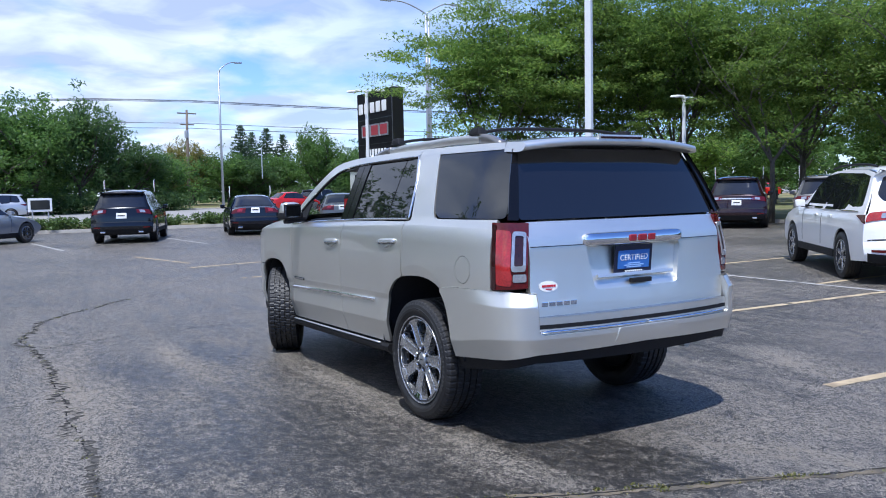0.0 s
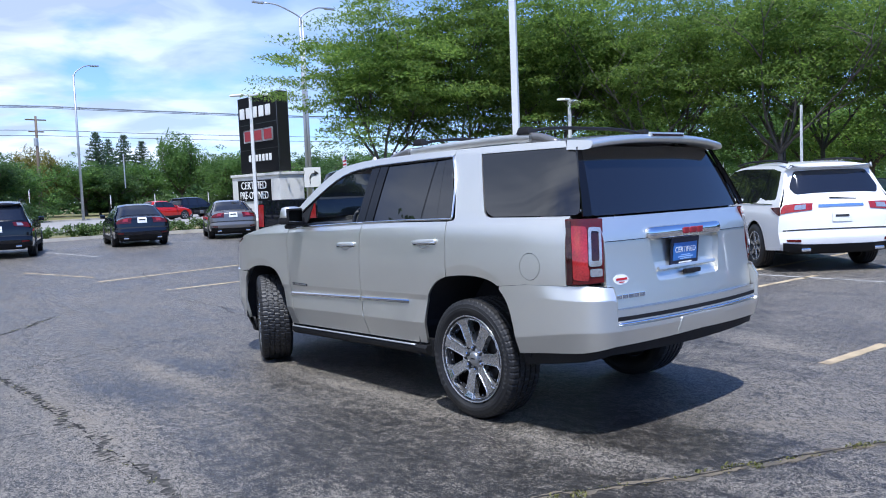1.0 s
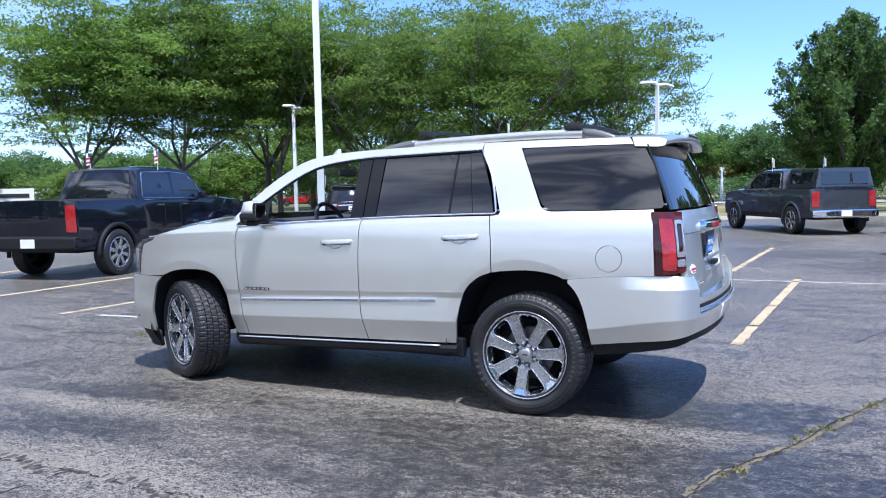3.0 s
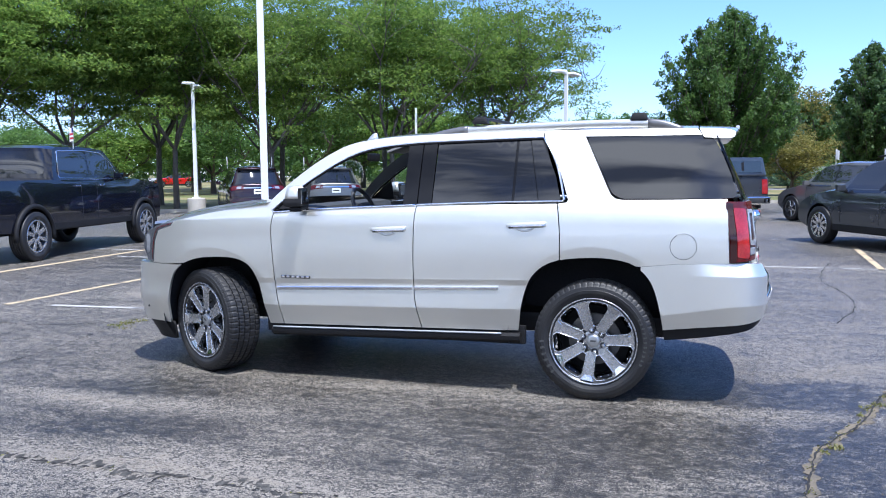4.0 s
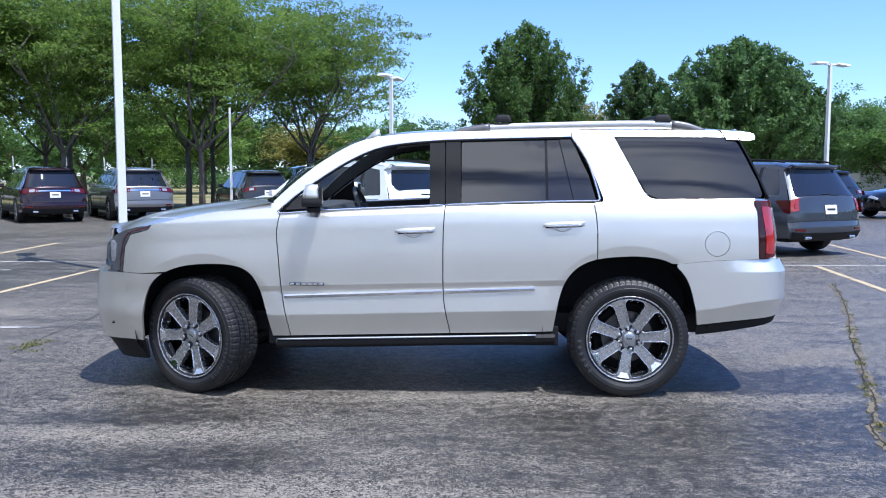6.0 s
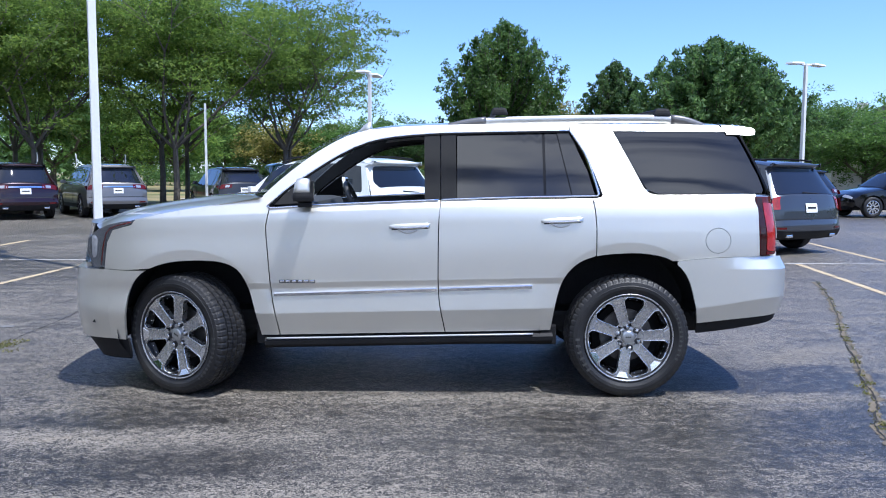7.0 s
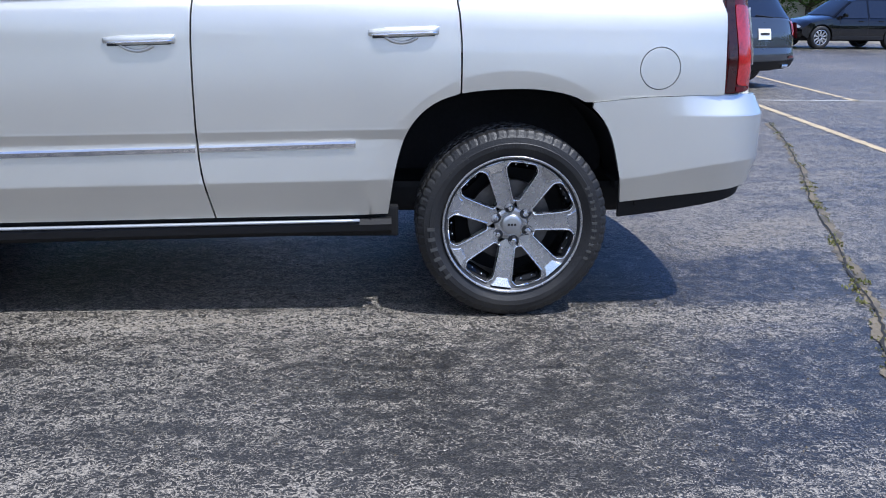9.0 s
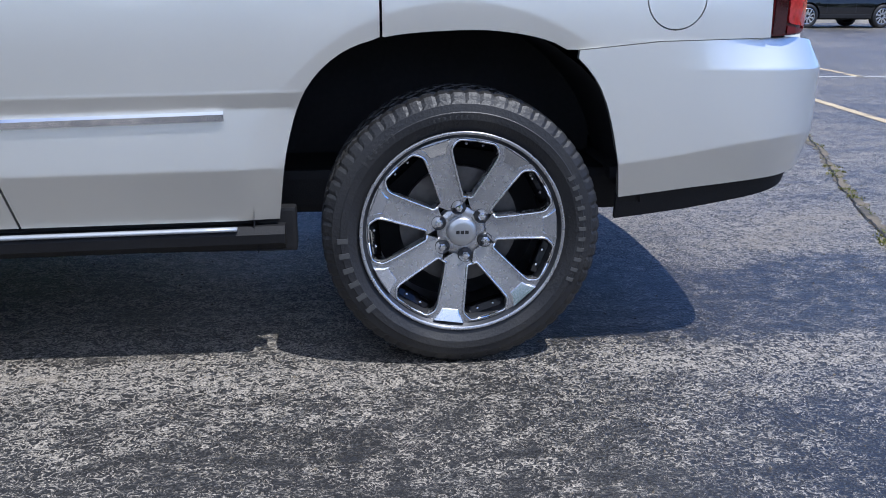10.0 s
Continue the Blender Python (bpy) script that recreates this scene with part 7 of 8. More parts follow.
for k, (x0, y0, x1, y1, w, m) in enumerate((
        (1.88, -0.98, 7.75, -1.22, 0.11, M_YELLOW), (2.6, 1.98, 7.70, 1.82, 0.11, M_YELLOW), (2.9, -4.24, 7.30, -4.72, 0.11, M_YELLOW),
        (2.2, 4.55, 7.6, 4.75, 0.11, M_YELLOW), (1.2, 7.16, 7.5, 6.95, 0.11, M_YELLOW), (0.75, 9.75, 11.3, 10.12, 0.15, M_YELLOW), (0.5, 12.5, 5.4, 13.5, 0.15, M_YELLOW),
        (7.45, 13.0, 7.35, -16.0, 0.10, M_WHITE_LINE), (7.35, -3.32, 11.3, -3.56, 0.11, M_YELLOW), (7.35, -6.42, 12.0, -6.86, 0.11, M_YELLOW), (7.5, -0.08, 14.2, -0.34, 0.11, M_YELLOW),
        (7.5, 2.95, 12.5, 3.0, 0.11, M_YELLOW), (7.5, 5.95, 13.4, 6.1, 0.11, M_YELLOW), (7.2, -9.3, 12.0, -9.9, 0.11, M_YELLOW), (2.6, -7.2, 7.2, -7.8, 0.11, M_YELLOW),
        (1.3, 6.58, 1.4, 5.3, 0.10, M_WHITE_LINE), (6.3, 9.8, 6.2, 8.3, 0.10, M_WHITE_LINE),
        (-1.55, 25.0, -1.1, 20.4, 0.11, M_WHITE_LINE), (2.6, 24.5, 2.9, 20.2, 0.11, M_WHITE_LINE), (7.0, 26.0, 8.2, 21.5, 0.11, M_WHITE_LINE), (0.1, 16.5, 0.75, 13.6, 0.10, M_YELLOW), (12.0, 24.0, 9.0, 20.0, 0.11, M_YELLOW))):
    painted(x0, y0, x1, y1, w, m, 100 + k)


def ragged(name, line, width, z, material, seed, wob=0.5, label="", step=0.05, gaps=0.0):
    """A ragged ribbon along a line on the ground, broken here and there."""
    rng = np.random.RandomState(seed)
    pts = [np.array(p) for p in spline(line, step)]
    verts, faces = [], []
    off = 0.0
    for k, p in enumerate(pts):
        d = pts[min(k + 1, len(pts) - 1)] - pts[max(k - 1, 0)]
        d = d / np.linalg.norm(d)
        nn = np.array([-d[1], d[0]])
        off = 0.9 * off + rng.randn() * width * 0.35 * wob
        a, b = width / 2 * (0.35 + 1.1 * rng.rand()), width / 2 * (0.35 + 1.1 * rng.rand())
        verts += [(*(p + nn * (a + off)), z), (*(p + nn * (off - b)), z)]
        if k and rng.rand() >= gaps:
            faces.append((2 * k - 2, 2 * k - 1, 2 * k + 1, 2 * k))
    ob = pyd(name, verts, faces, material)
    return tagged(ob, label, "crack", "cracks in the asphalt", "structure")


CRACK_W = [(-3.6, -0.85), (-2.65, -1.14), (-1.76, -1.30), (-1.08, -1.62), (-0.3, -1.92), (0.36, -2.2), (1.0, -2.45), (1.9, -2.83), (3.2, -3.35), (5.0, -4.0)]
CRACK_L = [(-3.3, -1.6), (-3.06, -0.3), (-3.02, 1.48), (-2.96, 2.6), (-3.0, 4.0), (-3.05, 5.2), (-2.6, 6.6), (-1.5, 7.9)]
ragged("crack", CRACK_W, 0.055, 0.003, M_SAND, 5, 0.5, "wide crack filled with sand and weeds", 0.03)
ragged("crack", CRACK_W, 0.012, 0.0055, M_CRACK, 6, 1.2, "dark open crack in asphalt", 0.04)
ragged("crack", CRACK_L, 0.060, 0.003, M_CRUMB, 7, 0.9, "crumbled crack in asphalt", 0.022, 0.28)
ragged("crack", CRACK_L, 0.012, 0.0055, M_CRACK, 8, 1.6, "dark open crack in asphalt", 0.025, 0.5)
for k, ln in enumerate(([(-3.0, 4.3), (-1.9, 4.7), (-0.8, 4.75), (0.9, 5.0), (2.0, 5.05), (3.5, 5.4)], [(0.6, 5.0), (0.2, 5.9), (0.4, 7.0), (0.3, 9.0)], [(-5.6, 2.2), (-4.2, 2.0), (-3.0, 1.9)], [(-4.9, -2.3), (-4.0, -1.2), (-3.6, -0.85)],
                        [(2.4, -2.0), (4.0, -2.4), (6.0, -2.3), (8.2, -2.7)], [(-1.5, 8.0), (1.0, 11.0), (2.0, 14.0), (5.0, 17.0)])):
    ragged("crack", ln, 0.013, 0.005, M_CRACK, 20 + k, 1.0, "thin dark crack in asphalt", 0.03, 0.30)


def tufts(name, places, material, label, height=0.022, blades=24, seed=3, spread=0.06):
    rng = np.random.RandomState(seed)
    verts, faces = [], []
    for x, y, s in places:
        for _ in range(max(2, int(blades * s))):
            a, r = rng.rand() * 6.28, spread * rng.rand() ** 0.5 * (0.5 + s)
            bx, by = x + r * math.cos(a), y + r * math.sin(a)
            h = height * s * (0.4 + 0.8 * rng.rand())
            lean, t = h * (0.2 + 0.9 * rng.rand()), rng.rand() * 6.28
            w = 0.0035 + 0.004 * rng.rand()
            wx, wy = -math.sin(t) * w, math.cos(t) * w
            i = len(verts)
            verts += [(bx - wx, by - wy, 0), (bx + wx, by + wy, 0), (bx + lean * 0.45 * math.cos(t) + wx * 0.8, by + lean * 0.45 * math.sin(t) + wy * 0.8, h * 0.65), (bx + lean * 0.45 * math.cos(t) - wx * 0.8, by + lean * 0.45 * math.sin(t) - wy * 0.8, h * 0.65), (bx + lean * math.cos(t), by + lean * math.sin(t), h)]
            faces += [(i, i + 1, i + 2, i + 3), (i + 3, i + 2, i + 4)]
    return tagged(pyd(name, verts, faces, material), label, "weeds", kind="stuff")


rng = np.random.RandomState(11)
pts_w = spline(CRACK_W, 0.045)
spots = []
for p in pts_w:
    if rng.rand() < 0.8:
        spots.append((p[0] + rng.randn() * 0.012, p[1] + rng.randn() * 0.012, 0.16 + 0.40 * rng.rand() ** 2))
for cx, cy, n in ((1.6, -2.7, 10), (1.0, -2.44, 7), (0.1, -2.09, 6), (-0.7, -1.77, 8), (-1.5, -1.42, 6)):
    for _ in range(n):
        along = rng.randn() * 0.13
        spots.append((cx + along + rng.randn() * 0.012, cy - along * 0.4 + rng.randn() * 0.02, 0.3 + 0.5 * rng.rand()))
tufts("weeds", spots, M_WEED, "low green and yellow weeds growing from a crack", spread=0.034)
spots = [(0.55 + rng.randn() * 0.16, 4.95 + rng.randn() * 0.06, 0.4 + 0.5 * rng.rand()) for _ in range(14)] + [(p[0], p[1], 0.2 + 0.3 * rng.rand()) for p in spline(CRACK_L, 0.3)]
tufts("weeds", spots, M_WEED, "dry straw-coloured weeds in a crack", seed=4)
# loose gravel scattered over the bare asphalt
verts, faces = [], []
for _ in range(2600):
    x, y = -4.6 + 6.2 * rng.rand(), -3.2 + 6.5 * rng.rand()
    s = 0.002 + 0.004 * rng.rand() ** 2
    i = len(verts)
    verts += [(x + s, y, 0), (x - s * 0.6, y + s * 0.9, 0), (x - s * 0.5, y - s, 0), (x + rng.randn() * s * 0.2, y, s * 1.1)]
    faces += [(i, i + 1, i + 3), (i + 1, i + 2, i + 3), (i + 2, i, i + 3)]
tagged(pyd("gravel", verts, faces, M_SAND), "loose fine gravel on asphalt", "gravel", kind="stuff")

# ---- posts, signs and lamps ----
def lot_lamp(x, y, h, r, label, base=0.0, heads=2, turn=0.0):
    """A square steel lamp post with flat lamp heads."""
    top = tagged(new("lamp_post"), label, "lamp post", "lamp posts of the lot")
    top.location = (x, y, 0)
    top.rotation_euler = (0, 0, radians(turn))
    if base:
        part("footing", lathe(bmesh.new(), [(0.001, base), (0.30, base), (0.32, base - 0.03), (0.32, -0.03)], 20, "z"), M_CONCRETE, top, "round concrete footing")
    part("base_plate", boxed((r * 4, r * 4, 0.03), (0, 0, base + 0.015), (0, 0, 0), 0.004), M_POLE, top)
    part("post", boxed((r * 2, r * 2, h - base), (0, 0, base + (h - base) / 2), (0, 0, 0), r * 0.18, (0.8, 0.8)), M_POLE, top, "pale square steel post")
    for k in range(heads):
        s = 1 if k == 0 else -1
        arm = part("arm", tube(bmesh.new(), [(0, 0, h - 0.06), (s * 0.30, 0, h - 0.03)], 0.035, 8), M_POLE, top)
        part("lamp_head", boxed((0.62, 0.34, 0.07), (s * 0.56, 0, h - 0.02), (0, s * 3, 0), 0.025, (0.9, 0.85)), M_POLE, top, "flat pale lamp head")
        part("lamp_glass", boxed((0.40, 0.24, 0.012), (s * 0.56, 0, h - 0.062), (0, s * 3, 0), 0.003), M_PLATE, top)
    return top


lot_lamp(5.99, 6.39, 8.2, 0.062, "tall white square lamp post standing in the lot", 0.0, 2, 30)
lot_lamp(19.56, 16.92, 4.72, 0.065, "white lamp post on a concrete footing", 0.62, 2, 20)
lot_lamp(20.55, 3.58, 4.70, 0.060, "white lamp post with two flat heads", 0.5, 2, -15)
lot_lamp(22.71, -11.41, 5.36, 0.065, "white lamp post with two flat heads", 0.5, 2, -62)
lot_lamp(12.24, 28.49, 5.92, 0.075, "white lamp post before the dealer sign", 0.5, 2, -40)
lot_lamp(23.0, 9.6, 3.9, 0.045, "slim pale post among the trees", 0.3, 0, 10)


def road_lamp(x, y, h, arm, turn):
    top = tagged(new("street_lamp"), "tall grey steel street lamp with a curved arm", "street lamp", "street lamps")
    top.location = (x, y, 0)
    top.rotation_euler = (0, 0, radians(turn))
    part("post", tube(bmesh.new(), [(0, 0, -0.05), (0, 0, h * 0.5), (0, 0, h * 0.93)], [0.13, 0.10, 0.075], 10), M_GALV, top, "", True)
    part("arm", tube(bmesh.new(), spline([(0, 0, h * 0.90), (0.15, 0, h * 0.94), (arm * 0.6, 0, h * 0.99), (arm, 0, h)], 0.3), 0.05, 8), M_GALV, top, "", True)
    part("lamp_head", boxed((0.75, 0.30, 0.13), (arm + 0.3, 0, h - 0.01), (0, -4, 0), 0.05), M_GALV, top)
    return top


road_lamp(17.7, 71.2, 13.6, 1.9, 20)
road_lamp(24.27, 43.82, 14.0, 2.6, 165)
road_lamp(24.1, 43.9, 14.1, 2.4, 10)

# utility pole and wires
ux, uy = 20.2, 94.5
up = tagged(new("utility_pole"), "weathered wooden utility pole with cross arms", "utility pole")
up.location = (ux, uy, 0)
part("pole", tube(bmesh.new(), [(0, 0, -0.1), (0.05, 0, 6), (0.12, 0, 11.3)], [0.20, 0.17, 0.13], 10), M_WOODPOLE, up, "", True)
for z, w in ((10.9, 2.3), (9.6, 1.7)):
    part("cross_arm", boxed((w, 0.12, 0.14), (0.1, 0, z), (0, 0, 12), 0.01), M_WOODPOLE, up)
part("transformer", lathe(bmesh.new(), [(0.001, 8.9), (0.22, 8.9), (0.24, 8.8), (0.24, 8.1), (0.22, 8.0), (0.001, 8.0)], 16, "z"), M_GALV, up)
for k, (z0, z1, off) in enumerate(((11.1, 10.4, 0.9), (11.05, 10.5, 0.1), (11.1, 10.4, -0.9), (8.6, 8.0, 0.0), (8.0, 7.5, 0.2))):
    pts = []
    for t in np.linspace(0, 1, 24):
        x = -95 + t * 220
        y = 112.0 - t * 42 + off
        sag = 1.1 * (4 * ((t * 2) % 1 - 0.5) ** 2 - 1)
        pts.append((x, y, z0 + (z1 - z0) * t + 1.3 + sag))
    tagged(part("power_line", tube(bmesh.new(), pts, 0.035, 4), M_INK), "dark overhead power line", "cable", "overhead wires")

# dealer sign on its white base
sgn = tagged(new("dealer_sign"), "tall black dealer sign over a white stone base", "sign")
FX, Y0, Y1 = 13.75, 29.0, 32.75
part("sign_case", boxed((0.56, Y1 - Y0, 3.55), (FX + 0.28, (Y0 + Y1) / 2, 4.43), (0, 0, 0), 0.03), M_SIGN_BLACK, sgn, "black sign case")
part("sign_edge", boxed((0.58, 0.06, 3.59), (FX + 0.28, Y0 - 0.02, 4.43), (0, 0, 0), 0.02), M_SMOKE_PAINT, sgn, "dark end of the case")
for z in (3.72, 4.90):
    part("panel_joint", boxed((0.02, Y1 - Y0 - 0.1, 0.03), (FX - 0.004, (Y0 + Y1) / 2, z), (0, 0, 0)), M_SMOKE_PAINT, sgn)
for k in range(5):
    part("upper_mark", boxed((0.05, 0.40, 0.50), (FX - 0.02, Y1 - 0.46 - k * 0.63, 5.45), (0, 0, 0), 0.05), M_SIGN_WHITE, sgn, "white block in place of a letter")
for k in range(3):
    blk = part("middle_mark", boxed((0.05, 0.84, 0.60), (FX - 0.02, Y1 - 1.02 - k * 0.95, 4.36), (0, 0, 0), 0.08), M_GALV, sgn, "dim red block with a grey edge")
    part("mark_face", boxed((0.02, 0.70, 0.46), (FX - 0.05, Y1 - 1.02 - k * 0.95, 4.36), (0, 0, 0), 0.006), M_SIGN_RED, blk)
for k in range(7):
    part("lower_mark", boxed((0.04, 0.20, 0.31), (FX - 0.02, Y1 - 1.02 - k * 0.33, 3.32), (0, 0, 0), 0.03), M_SIGN_WHITE, sgn, "white block in place of a letter")
base_top = 2.50
part("sign_base", boxed((1.25, 4.6, base_top), (FX + 0.27, 30.75, base_top / 2 - 0.03), (0, 0, 0), 0.03), M_SIGN_STONE, sgn, "white stone base")
part("base_cap", boxed((1.35, 4.72, 0.12), (FX + 0.27, 30.75, base_top + 0.02), (0, 0, 0), 0.02), M_SIGN_STONE, sgn)
part("base_panel", boxed((0.05, 3.20, 0.98), (FX - 0.365, 30.80, 1.80), (0, 0, 0), 0.01), M_SIGN_BLACK, sgn, "black panel with white words")
lettering("panel_word", "CERTIFIED", 0.50, M_SIGN_WHITE, pose(FX - 0.40, 30.80, 2.03, 90, 0, -90), sgn, 0.01, 1.08)
lettering("panel_word", "PRE-OWNED", 0.48, M_SIGN_WHITE, pose(FX - 0.40, 30.80, 1.57, 90, 0, -90), sgn, 0.01, 1.0)
for y in (29.7, 32.0):
    part("sign_post", boxed((0.3, 0.3, 0.4), (FX + 0.30, y, 2.60), (0, 0, 0)), M_GALV, sgn)

# small direction sign with an arrow
dsg = tagged(new("direction_sign"), "small white direction sign with a black curved arrow", "sign")
dsg.matrix_basis = pose(16.4, 30.6, 0, 0, 0, -28)
part("post", boxed((0.09, 0.09, 2.1), (0, 0, 1.0), (0, 0, 0), 0.01), M_GALV, dsg)
part("board", boxed((0.80, 0.06, 0.95), (0, -0.06, 2.35), (0, 0, 0), 0.01), M_SIGN_WHITE, dsg)
part("arrow", tube(bmesh.new(), spline([(-0.12, -0.10, 2.05), (-0.12, -0.10, 2.35), (-0.02, -0.10, 2.52), (0.14, -0.10, 2.54)], 0.06), 0.05, 5, 0.4), M_INK, dsg)
bm = bmesh.new()
prism(bm, [(0.10, 2.40), (0.30, 2.54), (0.10, 2.68)], 0.09, 0.11, pose(0, 0, 0, 90, 0, 0))
part("arrow_head", bm, M_INK, dsg)
ab = tagged(new("notice_board"), "low white board with dark bars on a post", "sign")
ab.matrix_basis = pose(17.6, 30.4, 0, 0, 0, -25)
part("board", boxed((1.7, 0.08, 0.7), (0, 0, 1.55), (0, 0, 0), 0.01), M_SIGN_WHITE, ab)
part("bars", boxed((1.3, 0.02, 0.16), (0, -0.05, 1.6), (0, 0, 0)), M_INK, ab)
for x in (-0.6, 0.6):
    part("leg", boxed((0.08, 0.08, 1.3), (x, 0, 0.6), (0, 0, 0)), M_GALV, ab)
rs = tagged(new("road_sign"), "round pale back of a road sign on a post", "road sign")
rs.matrix_basis = pose(21.4, 71.0, 0, 0, 0, 15)
part("post", tube(bmesh.new(), [(0, 0, 0), (0, 0, 3.0)], 0.05, 6), M_GALV, rs)
part("disc", lathe(bmesh.new(), [(0.001, -0.02), (0.46, -0.02), (0.46, 0.02), (0.001, 0.02)], 20, "x"), M_GALV, rs)
rs.children[-1].matrix_basis = pose(0, -0.06, 2.75, 0, 0, 90)
bd = tagged(new("notice_board"), "small white framed board by the road", "sign")
bd.matrix_basis = pose(1.2, 56.0, 0, 0, 0, 12)
part("board", boxed((1.5, 0.08, 0.9), (0, 0, 0.95), (0, 0, 0), 0.01), M_SIGN_WHITE, bd)
part("panel", boxed((1.2, 0.02, 0.62), (0, -0.05, 0.95), (0, 0, 0)), M_SMOKE_PAINT, bd)
for x in (-0.5, 0.5):
    part("leg", boxed((0.08, 0.08, 0.6), (x, 0, 0.28), (0, 0, 0)), M_GALV, bd)


# ---- plants ----
def leaf_cloud(centres, radii, counts, size, rng, flat=0.6, droop=0.0, up=0.8):
    """Many small leaves round the given centres: each one a slim pointed triangle."""
    cs = np.repeat(np.array(centres), counts, axis=0)
    rs = np.repeat(np.array(radii), counts)
    n = len(cs)
    d = rng.randn(n, 3)
    d /= np.linalg.norm(d, axis=1)[:, None]
    d *= (rng.rand(n) ** 0.45)[:, None]
    p = cs + d * rs[:, None] * np.array([1, 1, flat])
    nrm = rng.randn(n, 3) * 0.75 + np.array([0, 0, up])
    nrm /= np.linalg.norm(nrm, axis=1)[:, None]
    ax = np.cross(nrm, rng.randn(n, 3))
    ax /= np.linalg.norm(ax, axis=1)[:, None]
    ax[:, 2] -= droop
    bx = np.cross(nrm, ax)
    s = size * (0.6 + 0.8 * rng.rand(n))[:, None]
    v = np.stack([p - ax * s * 0.8 + bx * s * 0.45, p - ax * s * 0.8 - bx * s * 0.45, p + ax * s], 1).reshape(-1, 3)
    f = np.arange(3 * n).reshape(-1, 3)
    return v, f


def mesh_np(name, v, f, material):
    me = bpy.data.meshes.new(name)
    me.vertices.add(len(v))
    me.vertices.foreach_set("co", v.astype(np.float32).ravel())
    me.loops.add(f.size)
    me.loops.foreach_set("vertex_index", f.ravel().astype(np.int32))
    me.polygons.add(len(f))
    me.polygons.foreach_set("loop_start", np.arange(0, f.size, f.shape[1], dtype=np.int32))
    me.update(calc_edges=True)
    me.materials.append(material)
    return me


def branching(rng, base, height, spread, stems, levels, first, up=0.55):
    """Limbs as lists of points with radii, and the places of their twigs."""
    limbs, tips = [], []

    def grow(p, d, length, r, level):
        pts, q = [p.copy()], d.copy()
        n = 5
        for k in range(n):
            q = q + rng.randn(3) * 0.13
            q[2] += 0.03
            q /= np.linalg.norm(q)
            p = p + q * length / n
            pts.append(p.copy())
            if level >= 2 and k >= 1:
                tips.append((p.copy(), length * 0.34))
        limbs.append((pts, np.linspace(r, r * 0.5, n + 1)))
        if level < levels:
            m = rng.randint(3, 5)
            for k in range(m):
                at = pts[rng.randint(2, n + 1)]
                a = rng.rand() * 6.28
                side = np.array([math.cos(a), math.sin(a), 0.25 + 0.35 * rng.rand()])
                e = q * 0.55 + side * 0.8
                e /= np.linalg.norm(e)
                grow(at, e, length * (0.58 + 0.16 * rng.rand()), r * 0.52, level + 1)
        else:
            tips.append((pts[-1], length * 0.4))
    trunk_top = np.array([0, 0, first])
    limbs.append(([np.array([0, 0, -0.1]), np.array([0.03, 0.02, first * 0.5]), trunk_top], np.array([base * 1.25, base, base * 0.9])))
    for k in range(stems):
        a = 6.28 * (k + 0.6 * rng.rand()) / stems
        d = np.array([math.cos(a) * spread, math.sin(a) * spread, up + 0.5 * rng.rand()])
        d /= np.linalg.norm(d)
        grow(trunk_top, d, height * 0.42, base * 0.55, 1)
    return limbs, tips


